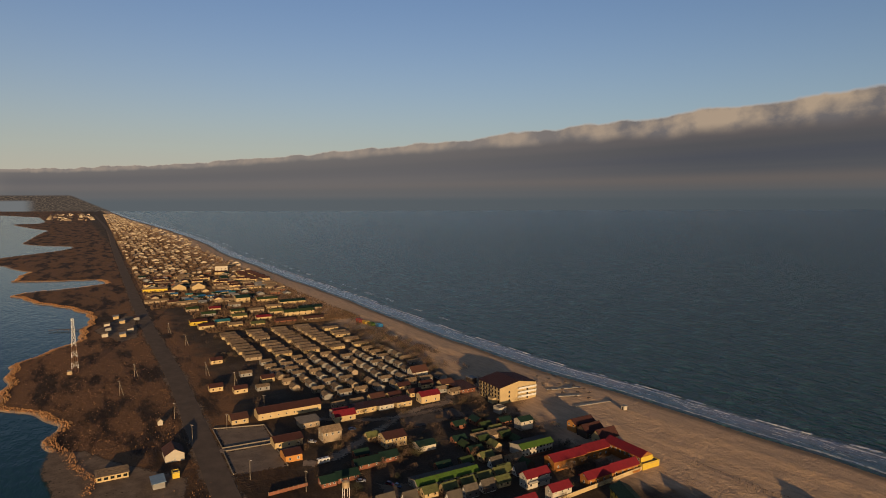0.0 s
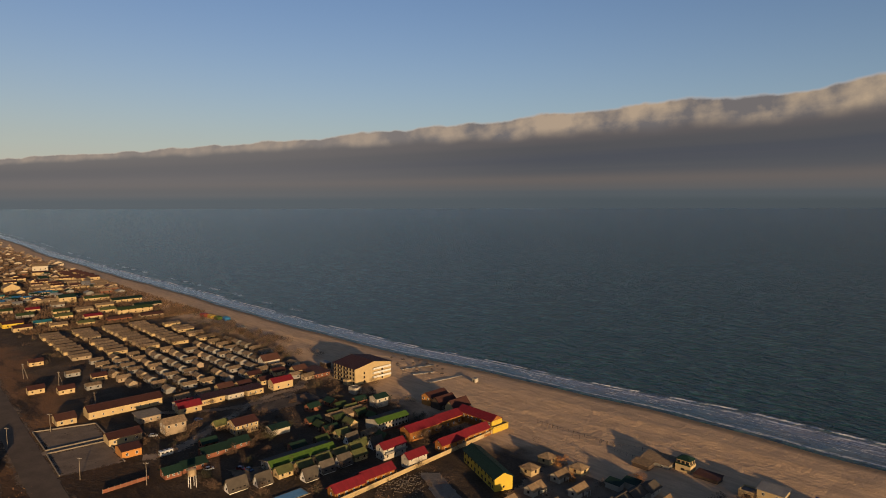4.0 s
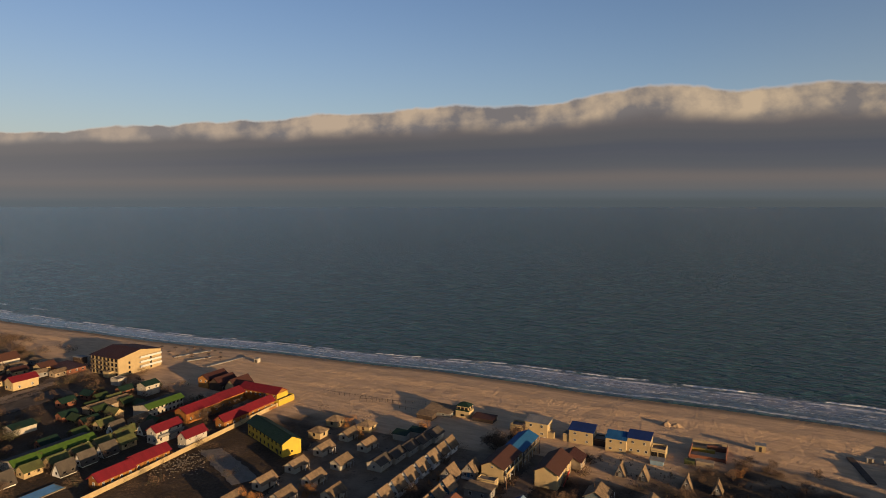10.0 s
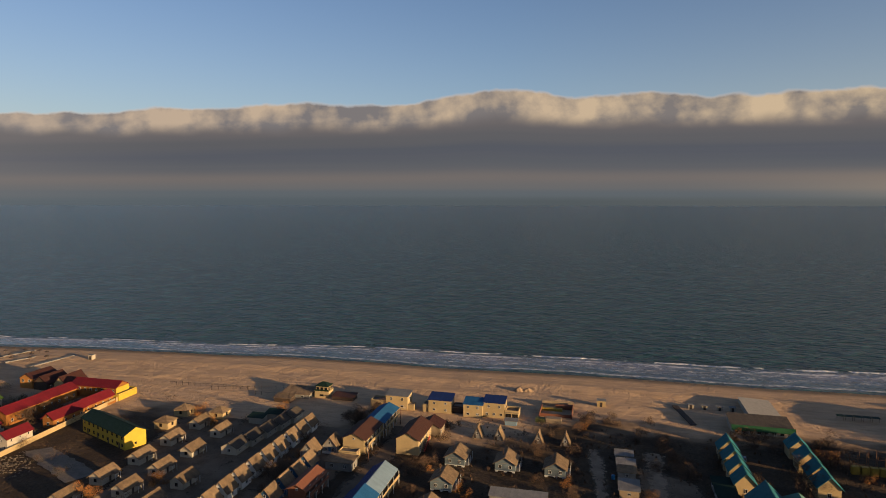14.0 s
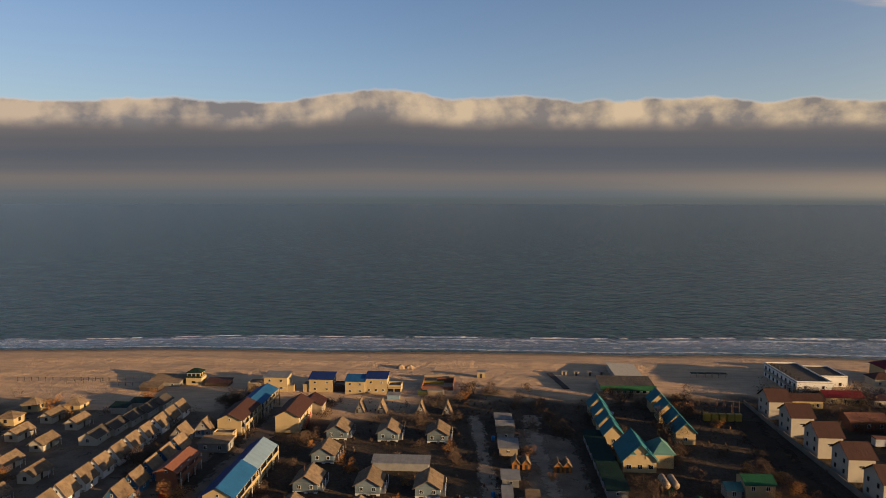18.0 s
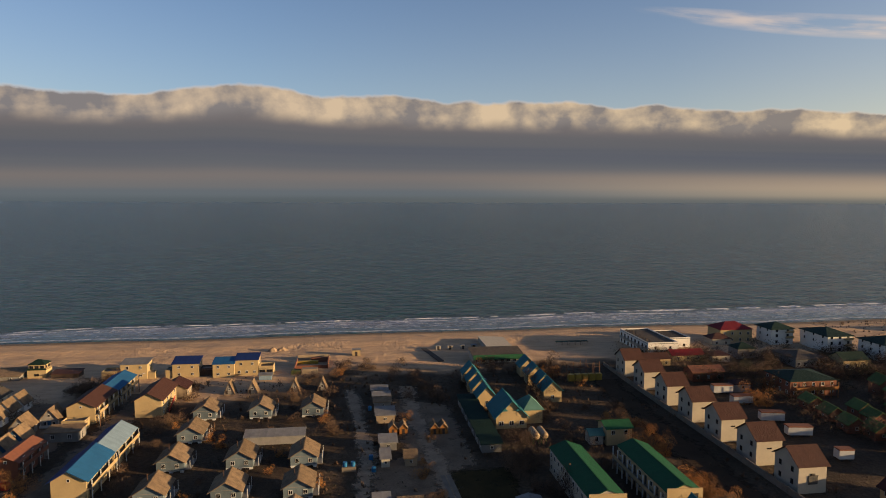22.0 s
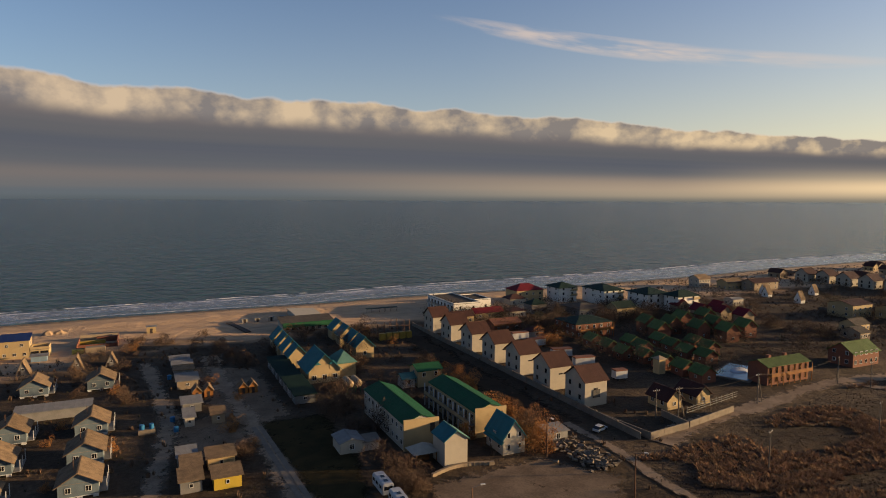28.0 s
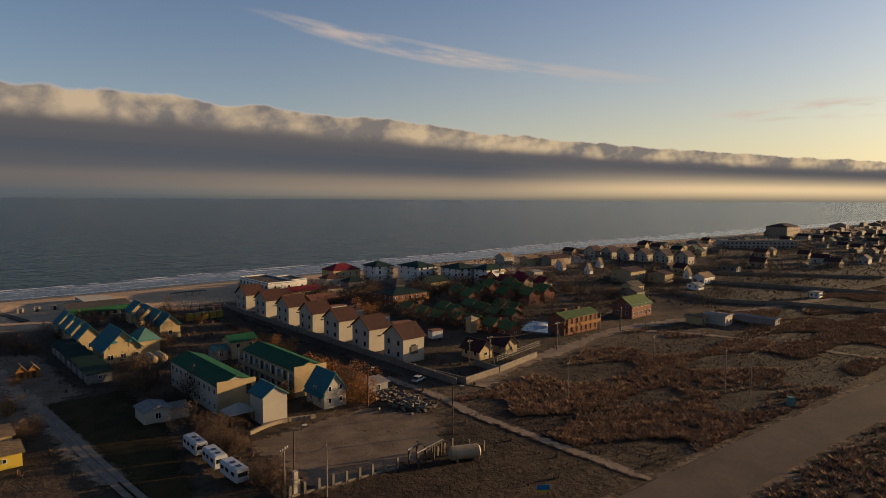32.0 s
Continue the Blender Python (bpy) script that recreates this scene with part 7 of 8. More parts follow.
for k, (x, y) in enumerate(((139, 176.6), (139, 164.4), (139.4, 147.4), (139.6, 204.6), (139.6, 193))):
    t = thing("trailer", "long white trailer with red-brown top", "trailer", x + 3.2, y, 0, -12 + 3 * k, "parked trailers")
    part("body", boxmesh("trailer_body", 7.0 if k != 2 else 4.0, 2.5, 2.3, "caravan"), "caravan", t).matrix_local = pose(0, 0, 0.7)
    part("top", boxmesh("trailer_top", 7.1 if k != 2 else 4.1, 2.6, 0.35, "brick"), "brick", t).matrix_local = pose(0, 0, 3.0)
    for u in (-2.2, 1.4, 2.4) if k != 2 else (-1.2, 1.2):
        for s in (-1.0, 1.0):
            bm = bmesh.new()
            tube(bm, (u, s - 0.12, 0.45), (u, s + 0.12, 0.45), 0.45, 0.45, 12)
            part("wheel", bm, "rubber", t)

# brick cabins with green or red roofs round a pool
def brick_cabin(roof, label, L, W, eave, ridge, wall="brick"):
    c = thing("cabin", label, "cabin", 0, 0, 0, 90, "brick cabins by the pool")
    gable(c, L, W, eave, ridge, wall, roof, 0.5)
    windows(c, L, W, "W:1:1.0:0.9:1.0 N:1:1.0:0.8:0.9 S:1:1.0", "trim")
    return c


gc = brick_cabin("grassroof", "brick cabin with green sheet roof", 5.6, 5.0, 2.8, 4.6)
gt = brick_cabin("grassroof", "tall brick cabin with green sheet roof", 6.4, 5.6, 4.6, 7.0)
rt = brick_cabin("red", "yellow cabin with red sheet roof", 6.4, 5.6, 4.0, 6.4, "tank")
gc.matrix_world = pose(160.8, 166.5, 0, 0, 0, 84)
for x, y in ((164.2, 160.5), (164.6, 152.2), (165, 144.2), (165, 136.6), (182.6, 151.5), (181.4, 158.5), (172, 170), (174, 178), (184, 168), (186, 176), (162, 176), (163, 186), (193, 160), (195, 168)):
    copy_thing(gc, pose(x, y, 0, 0, 0, 84))
gt.matrix_world = pose(194, 184.8, 0, 0, 0, 80)
for x, y in ((206, 191), (209.6, 180), (215.4, 171.4), (218.6, 197.4), (232, 197.6), (198, 196), (222, 184), (228, 174)):
    copy_thing(gt, pose(x, y, 0, 0, 0, 80))
rt.matrix_world = pose(243, 223, 0, 0, 0, 80)
for x, y in ((242, 210), (248, 203), (250, 193), (256, 212)):
    copy_thing(rt, pose(x, y, 0, 0, 0, 80))
pl = thing("swimming_pool", "outdoor swimming pool with pale blue water", "pool", 182, 138, 0, 24)
part("basin", boxmesh("basin", 19, 12, 0.4, "concrete"), "concrete", pl)
part("water_surface", boxmesh("water_surface", 17.4, 10.4, 0.05, "pool"), "pool", pl).matrix_local = pose(0, 0, 0.38)
bm = bmesh.new()
bmesh.ops.create_uvsphere(bm, u_segments=20, v_segments=10, radius=3.2, matrix=Matrix.Translation((1, 0, 0.35)) @ Matrix.Diagonal((1.3, 0.8, 0.22, 1)))
part("cover", bm, "foam", pl, "white tarpaulin heap")
ph = house("pool_house", "brick pool house with balconies and green roof", 178, 196, 124.6, 131.4, 5.6, 6.9, "brick", "grassroof", "S:7:0.6:1.2:2.0 S:7:3.4:1.2:1.9", "x", category="house", trim="wood")
part("balcony", boxmesh("ph_balcony", 18, 1.4, 0.2, "wood"), "wood", ph).matrix_local = pose(0, -4.1, 2.8)
part("balcony_rail", boxmesh("ph_rail", 18, 0.08, 0.85, "wood"), "wood", ph).matrix_local = pose(0, -4.75, 3.0)
for i in range(8):
    part("balcony_post", boxmesh("ph_post", 0.16, 0.16, 5.4, "wood"), "wood", ph).matrix_local = pose(-8.8 + i * 2.51, -4.72, 0)
part("chimney", boxmesh("chimney", 1.0, 1.0, 1.6, "brick"), "brick", ph).matrix_local = pose(-4, 0.5, 6.3)
part("chimney", boxmesh("chimney", 1.0, 1.0, 1.6, "brick"), "brick", ph).matrix_local = pose(3, 0.5, 6.3)
dh = house("house", "dark brick house with green roof", 220.6, 234, 126.6, 135, 4.6, 7.4, "brick", "grassroof", "S:5:1.0 S:5:3.8 W:2:1.0 W:2:3.8", "x")
for x in (135.2, 145.4):
    house("cottage", "yellow-gabled cottage with dark roof", x, x + 5.0, 120.4, 127.4, 2.8, 5.0, "cream", "darkroof", "W:1:1.0:1.0:1.0 N:2:1.0", "y", group="yellow gabled cottages", over=0.6)
house("hut", "tan tower hut with rounded top", 157.6, 160.2, 146.8, 149.4, 4.6, 5.6, "cream", "sandstone", "", "x", "hip", "hut")
wl = thing("yard_wall", "low block wall round a building yard", "wall", 0, 0)
for (xa, ya), (xb, yb) in (((115.4, 121), (117.3, 107.1)), ((117.3, 107.1), (130.5, 108.6)), ((131, 108.8), (150, 112.5)), ((130.5, 108.6), (131, 118))):
    ang, ln = math.degrees(math.atan2(yb - ya, xb - xa)), math.hypot(xb - xa, yb - ya)
    n = max(1, int(ln / 3.5))
    for i in range(n):
        f = (i + 0.5) / n
        part("wall_panel", boxmesh("yard_panel", round(ln / n - 0.06, 2), 0.28, 1.7, "concrete"), "concrete", wl).matrix_local = pose(xa + (xb - xa) * f, ya + (yb - ya) * f, 0, 0, 0, ang)
fe = thing("metal_fence", "pale green mesh fence with posts", "fence", 0, 0)
for i in range(9):
    x, y = 138 + i * 2.6, 116.4 + i * 0.5
    part("post", boxmesh("f_post", 0.12, 0.12, 2.0, "galv"), "galv", fe).matrix_local = pose(x, y, 0)
    for z in (0.3, 0.9, 1.5):
        part("rail", boxmesh("f_rail", 2.6, 0.05, 0.12, "galv"), "galv", fe).matrix_local = pose(x + 1.3, y + 0.25, z, 0, 0, 11)

# rows of houses and sheds further along the coast
fh = []
for k, (wl_, rf, lb) in enumerate((("cream", "darkroof", "cream house with dark roof"), ("cream", "darkgreen", "cream house with green roof"), ("sandstone", "browntile", "tan house with red-brown roof"), ("grey", "asbestos", "grey shed-like house with weathered roof"), ("white", "darkroof", "white house with dark roof"))):
    t = thing("house", lb, "house", 0, 0, 0, 90, "houses along the coast")
    gable(t, 7.0 + k, 6.0, 4.0 if k != 3 else 2.6, 6.2 if k != 3 else 3.8, wl_, rf, 0.5, cap=False)
    windows(t, 7.0 + k, 6.0, "W:2:1.0 N:2:1.0", "darktrim", plain=True)
    fh.append([t, True])


def put_far(k, x, y, rz):
    m = pose(x, y, 0, 0, 0, rz)
    if fh[k][1]:
        fh[k][1] = False
        fh[k][0].matrix_world = m
    else:
        copy_thing(fh[k][0], m)


for x, y in ((398, 269), (402, 257.5), (402, 244.5), (404, 232), (408, 219), (412, 206)):
    house("coast_house", "white twin-gabled house with dark roof", x, x + 9, y - 1, y + 8, 5.6, 8.8, "white", "darkroof", "W:2:1.0:1.0:1.6 W:2:3.4:1.0:1.4 S:2:1.0", "x", group="white twin houses", over=0.7, trim="darktrim")
for x0, x1, y0, y1, e_, r_, wl, rf, ax, lb in ((313, 322, 277, 285, 5.4, 7.6, "white", "asbestos", "x", "pale beach house with grey roof"), (322, 334, 264, 272, 4.4, 6.4, "cream", "asbestos", "x", "cream beach house with grey roof"), (332, 352, 254, 263, 5.0, 6.8, "sandstone", "darkroof", "x", "long tan house with dark roof"), (280, 287, 224, 230, 3.4, 3.9, "white", "galv", "x", "small white flat-roofed kiosk"), (303, 317, 179, 191, 6.0, 7.6, "cream", "darkroof", "x", "long two-storey tan house with dark roof"), (317.5, 326, 168, 178, 4.6, 6.0, "cream", "darkroof", "x", "long two-storey tan house with dark roof"), (330, 341, 153, 160, 3.6, 5.6, "whitewash", "asbestos", "x", "white gabled house with grey roof"), (308, 313.5, 145, 151, 2.6, 3.2, "whitewash", "galv", "x", "small white house with pale roof"), (325, 329.5, 98, 102, 2.8, 3.0, "whitewash", "galv", "x", "small white house with pale roof"), (234, 239.5, 98, 106, 3.4, 3.7, "white", "galv", "y", "tall pale store with sheet roof"), (229, 233, 104, 110, 2.8, 3.1, "cream", "asbestos", "y", "low cream store with sheet roof"), (246, 250, 86, 100, 2.4, 2.7, "grey", "galv", "y", "long grey store with sheet roof"), (262, 268, 150, 158, 3.0, 4.6, "sandstone", "slate", "x", "tan house with grey roof"), (275, 284, 160, 167, 3.2, 5.0, "cream", "slate", "x", "cream house with grey roof")):
    house("coast_house", lb, x0, x1, y0, y1, e_, r_, wl, rf, "W:2:1.0:1.0:1.3 S:4:1.0:1.0:1.3" + (" S:4:3.6:1.0:1.2 W:2:3.6:1.0:1.2" if e_ > 4.8 else ""), ax)
for x, y in ((322, 238), (321, 218), (345, 170), (330, 246), (352, 232)):
    c = house("arched_hut", "tall narrow pale hut with a steep roof", x - 1.6, x + 1.6, y - 2.0, y + 2.0, 2.0, 6.0, "whitewash", "asbestos", "W:1:1.0:0.8:1.2", "x", category="hut", over=0.2, group="steep beach huts")
cw = thing("boundary_wall", "long low concrete wall across open land", "wall", 0, 0)
for run in (((310, 200), (332, 168), (348, 123), (362, 82)), ((290, 150), (281, 123), (298, 96), (307, 68)), ((360, 196), (392, 150), (430, 100))):
    for (xa, ya), (xb, yb) in zip(run, run[1:]):
        ang, ln = math.degrees(math.atan2(yb - ya, xb - xa)), math.hypot(xb - xa, yb - ya)
        n = int(ln / 8)
        for i in range(n):
            f = (i + 0.5) / n
            part("wall_panel", boxmesh("coast_panel", round(ln / n - 0.1, 2), 0.25, 1.7, "concrete"), "concrete", cw).matrix_local = pose(xa + (xb - xa) * f, ya + (yb - ya) * f, 0, 0, 0, ang)
rng = random.Random(77)
for i in range(30):
    for j in range(11):
        x, y = 268 + i * 19 + rng.uniform(-6, 6), 134 + j * 16 + rng.uniform(-5, 5)
        if rng.random() < (0.86 if x < 430 else 0.72) or y > 300 or (385 < x < 425 and 185 < y < 285) or (x < 385 and (y > 215 or y < 150)) or (x < 350 and y < 200):
            continue
        put_far(rng.choice((0, 1, 2, 3, 3, 4)), x, y, rng.choice((0, 90)) + rng.uniform(-5, 5))
house("sanatorium", "long white two-storey block with flat roof", 556, 622, 228, 240, 6.2, 6.6, "white", "slate", "S:18:1.0:1.6:1.4 S:18:4.0:1.6:1.4 W:2:1.0:1.2:1.4", "x", "flat", "block", trim="darktrim", turn=-42)
far_town("distant_town", "distant houses along the wooded coast", 8, 260, (850, 2600), lambda x: (90, 300), "cream", (8, 20), (3, 8))
house("hotel", "large distant hotel with stepped roof", 748, 784, 268, 290, 12, 16, "sandstone", "darkroof", "W:5:3.0:1.4:1.6 W:5:7.0:1.4:1.6 S:8:3.0:1.4:1.6 S:8:7.0:1.4:1.6 S:8:10.5:1.4:1.6", "x", "hip", "hotel")

# ---- the lot's edge: gate shed, tank, rubble, lamp poles ----
tk = thing("storage_tank", "rust-streaked horizontal steel tank on the ground", "tank", 86.9, 75.4, 0, -25)
bm = bmesh.new()
tube(bm, (-2.4, 0, 1.35), (2.4, 0, 1.35), 1.2, 1.2, 20)
tube(bm, (-2.4, 0, 1.35), (-2.75, 0, 1.35), 1.2, 0.8, 20)
tube(bm, (2.4, 0, 1.35), (2.75, 0, 1.35), 1.2, 0.8, 20)
part("shell", bm, "tank", tk)
for u in (-1.5, 1.5):
    part("saddle", boxmesh("saddle", 0.4, 2.0, 0.5, "concrete"), "concrete", tk).matrix_local = pose(u, 0, 0)
sg = thing("gate_portal", "weathered open timber gate portal with a sloping roof", "gate", 81.8, 79.8, 0, 12)
for u in (-3.2, -1.1, 1.1, 3.2):
    for v in (-1.0, 1.0):
        part("post", boxmesh("portal_post", 0.22, 0.22, 2.5, "darkwood"), "darkwood", sg).matrix_local = pose(u, v, 0)
for v in (-1.0, 1.0):
    part("beam", boxmesh("portal_beam", 7.2, 0.2, 0.22, "greyboard"), "greyboard", sg).matrix_local = pose(0, v, 2.5)
for u in (-3.2, 3.2):
    part("brace", boxmesh("portal_brace", 0.14, 2.6, 0.14, "greyboard"), "greyboard", sg).matrix_local = pose(u, 0, 1.2, 38, 0, 0)
part("roof", boxmesh("portal_roof", 4.6, 2.8, 0.12, "slate"), "slate", sg).matrix_local = pose(1.4, 0, 2.8, 14, 0, 0)
for k in range(6):
    part("gate_slat", boxmesh("gate_slat", 0.16, 0.06, 1.7, "darkwood"), "darkwood", sg).matrix_local = pose(-2.8 + k * 0.32, -1.0, 0.1)
gp = thing("fence", "row of pale square concrete fence posts", "fence", 0, 0)
for i in range(9):
    part("post", boxmesh("gp_post", 0.4, 0.4, 1.9, "concrete"), "concrete", gp).matrix_local = pose(57.5 + i * 2.3, 82.4 - i * 0.3, 0)
    if i < 8:
        part("plinth", boxmesh("gp_plinth", 2.0, 0.25, 0.4, "concrete"), "concrete", gp).matrix_local = pose(58.65 + i * 2.3, 82.25 - i * 0.3, 0)
gq = thing("fence", "broken fence posts with fallen rails", "fence", 0, 0)
for i, (x, y) in enumerate(((84.4, 79.6), (86.2, 79.8), (88.6, 80.4), (90.6, 78.2), (92.2, 76.0))):
    part("post", boxmesh("gq_post", 0.3, 0.3, 1.8, "concrete"), "concrete", gq).matrix_local = pose(x, y, 0)
part("rail", boxmesh("gq_rail", 3.4, 0.14, 0.14, "rust"), "rust", gq).matrix_local = pose(91, 77.4, 1.1, 0, 8, -50)
pt = thing("gate_pillar", "tall white plastered gate pillar", "pillar", 58.6, 82.8)
part("shaft", boxmesh("gp_shaft", 1.1, 1.1, 2.4, "white"), "white", pt)
part("cap", boxmesh("gp_cap", 0.7, 0.7, 1.3, "white"), "white", pt).matrix_local = pose(0, 0, 2.4)
rb = bmesh.new()
rng = random.Random(15)
for k in range(210):
    x, y, s = rng.gauss(98.0, 2.0), rng.uniform(98.5, 114), rng.uniform(0.3, 0.95)
    mtx = Matrix.Translation((x, y, rng.uniform(0.1, 0.9))) @ Euler((rng.uniform(-0.4, 0.4), rng.uniform(-0.4, 0.4), rng.uniform(0, 3))).to_matrix().to_4x4() @ Matrix.Diagonal((s * 1.6, s * 0.8, s * 0.5, 1))
    bmesh.ops.create_cube(rb, size=1.0, matrix=mtx)
solid("rubble", rb, "rubble", "heap of broken concrete slabs on dry ground", "rubble", kind="stuff")
house("kiosk", "small grey kiosk with a green board", 94.2, 99.4, 114.2, 118, 2.6, 3.0, "grey", "galv", "S:1:1.0", "x", "mono", "kiosk")
sgn = thing("road_sign", "yellow and blue painted roadside sign", "sign", 86.6, 57.8, 0, -35)
part("panel", boxmesh("sign_panel", 2.0, 0.08, 0.9, "plasticblue"), "plasticblue", sgn).matrix_local = pose(0, 0, 0.9)
part("lower_panel", boxmesh("sign_panel2", 2.0, 0.1, 0.4, "yellow"), "yellow", sgn).matrix_local = pose(0, 0, 0.6)
for s in (-0.7, 0.7):
    part("leg", boxmesh("sign_leg", 0.1, 0.1, 1.0, "rust"), "rust", sgn).matrix_local = pose(s, 0.1, 0)
bb = thing("road_sign", "small pale green roadside booth", "sign", 160.2, 49.6, 0, -30)
part("panel", boxmesh("booth_panel", 1.4, 1.0, 2.0, "paleteal"), "paleteal", bb)
wall_low = thing("planter_wall", "low curved stone planter wall with shrubs", "wall", 0, 0)
for i in range(14):
    a = i / 13
    part("stone", boxmesh("planter_stone", 1.1, 0.6, 0.7, "sandstone"), "sandstone", wall_low).matrix_local = pose(64.5 + a * 13, 110.2 + 1.8 * math.sin(a * 3.1), 0, 0, 0, 10 * math.cos(a * 3.1))


def pole(x, y, h, kind, rz=0.0):
    lamp = kind == "lamp"
    p = thing("street_lamp" if lamp else "power_pole", "grey concrete lamp pole with one arm" if lamp else "concrete power pole with insulator crossarm", "lamp" if lamp else "pole", x, y, 0, rz)
    bm = bmesh.new()
    tube(bm, (0, 0, 0), (0, 0, h), 0.16, 0.10, 8)
    part("shaft", bm, "concrete" if not lamp else "rust", p)
    if lamp:
        bm = bmesh.new()
        tube(bm, (0, 0, h), (0, -1.5, h + 0.4), 0.05, 0.04, 6)
        part("arm", bm, "galv", p)
        part("lamp_head", boxmesh("lamp_head", 0.3, 0.8, 0.16, "trim"), "trim", p).matrix_local = pose(0, -1.8, h + 0.32)
    else:
        part("crossarm", boxmesh("crossarm", 2.0, 0.14, 0.14, "darkwood"), "darkwood", p).matrix_local = pose(0, 0, h - 0.7)
        for s in (-0.9, -0.4, 0.4, 0.9):
            part("insulator", boxmesh("insulator", 0.1, 0.1, 0.25, "trim"), "trim", p).matrix_local = pose(s, 0, h - 0.56)
        if kind == "strut":
            bm = bmesh.new()
            tube(bm, (0.05, 0, h - 1.0), (2.6, 0.6, 0), 0.13, 0.14, 8)
            part("strut", bm, "concrete", p)
    return p


for x, y, h, kd, rz in ((56.9, 82.9, 8, "power", 30), (60.6, 86.8, 8.5, "lamp", 80), (61.8, 79.0, 8.6, "power", 60), (93.4, 85.6, 9, "lamp", 40), (90.2, 109, 8.5, "lamp", 0), (160, 64, 10, "power", 20), (161.5, 58.8, 10, "power", 20), (127.6, 84.6, 8.5, "power", 20), (168.6, 87.4, 8, "power", 20), (132.6, 114, 8.5, "strut", 0), (161.2, 114.4, 8.5, "strut", 0), (198.5, 117, 8.5, "strut", 30), (203.8, 110.8, 8, "power", 0), (128.6, 117.5, 7.5, "power", 0)):
    pole(x, y, h, kd, rz)
for x, y in ((-436, 28), (-478, 40), (-372, 52), (-338, 74), (-420, 96), (-455, 84), (-360, 100), (-270, 70), (-246, 88), (-330, 55), (-560, 86), (-620, 80)):
    pole(x, y, 9.5, "strut" if x < -400 else "power", 40)
for x in (-57.2, -57.6):
    pole(x - 2.5, 196 if x > -57.4 else 232, 6.5, "lamp", 90)
wires = thing("power_lines", "thin sagging power cables between poles", "cables", 0, 0)
def cable(a, b, sag):
    bm = bmesh.new()
    n = 10
    pts = [Vector(a).lerp(Vector(b), i / n) - Vector((0, 0, sag * 4 * (i / n) * (1 - i / n))) for i in range(n + 1)]
    rings = [[bm.verts.new(p + Vector((0.014 * math.cos(k * 2.1) * 0.3, 0.014 * math.cos(k * 2.1), 0.014 * math.sin(k * 2.1)))) for k in range(3)] for p in pts]
    for r, s in zip(rings, rings[1:]):
        for k in range(3):
            bm.faces.new((r[k], r[(k + 1) % 3], s[(k + 1) % 3], s[k]))
    part("cable", bm, "darktrim", wires)


for a, b in (((56.9, 82.9, 7.5), (61.8, 79, 8.1)), ((61.8, 79, 8.1), (127.6, 84.6, 8)), ((127.6, 84.6, 8), (168.6, 87.4, 7.5)), ((168.6, 87.4, 7.5), (203.8, 110.8, 7.5)), ((132.6, 114, 8), (161.2, 114.4, 8)), ((161.2, 114.4, 8), (198.5, 117, 8)), ((160, 64, 9.4), (240, 74, 9.4)), ((161.5, 58.8, 9.4), (240, 70, 9.4)), ((61.8, 79, 7.9), (160, 64, 9.4))):
    cable(a, b, 1.2)
    cable((a[0] + 0.7, a[1] + 0.5, a[2]), (b[0] + 0.7, b[1] + 0.5, b[2]), 1.3)

wt = thing("water_tower", "pale water tank raised on steel legs", "water tower", -231.5, 100.5)
bm = bmesh.new()
tube(bm, (0, 0, 5.0), (0, 0, 7.4), 1.6, 1.6, 16)
tube(bm, (0, 0, 7.4), (0, 0, 8.0), 1.6, 0.3, 16)
part("vessel", bm, "tank", wt)
for sx in (-1.1, 1.1):
    for sy in (-1.1, 1.1):
        part("leg", boxmesh("wt_leg", 0.2, 0.2, 5.0, "trim"), "trim", wt).matrix_local = pose(sx, sy, 0)
for z in (1.8, 3.4):
    part("brace", boxmesh("wt_brace", 2.4, 0.1, 0.1, "trim"), "trim", wt).matrix_local = pose(0, -1.1, z)
van = caravan(-270.6, 104.6)
tagged(van, "white camper parked in a dusty lane", "caravan")
for x, y, rz, p_, lb in ((-297.6, 108.4, 60, "caravan", "white car parked in a dusty lane"), (-304, 133, 90, "carblue", "dark blue car parked in a lane"), (-233.5, 122, 30, "carred", "dark red car in a camp yard"), (-242.6, 112, 75, "caravan", "white car in a camp yard"), (-230, 124, 10, "carblue", "dark blue car in a camp yard")):
    car(x, y, rz, p_, lb)

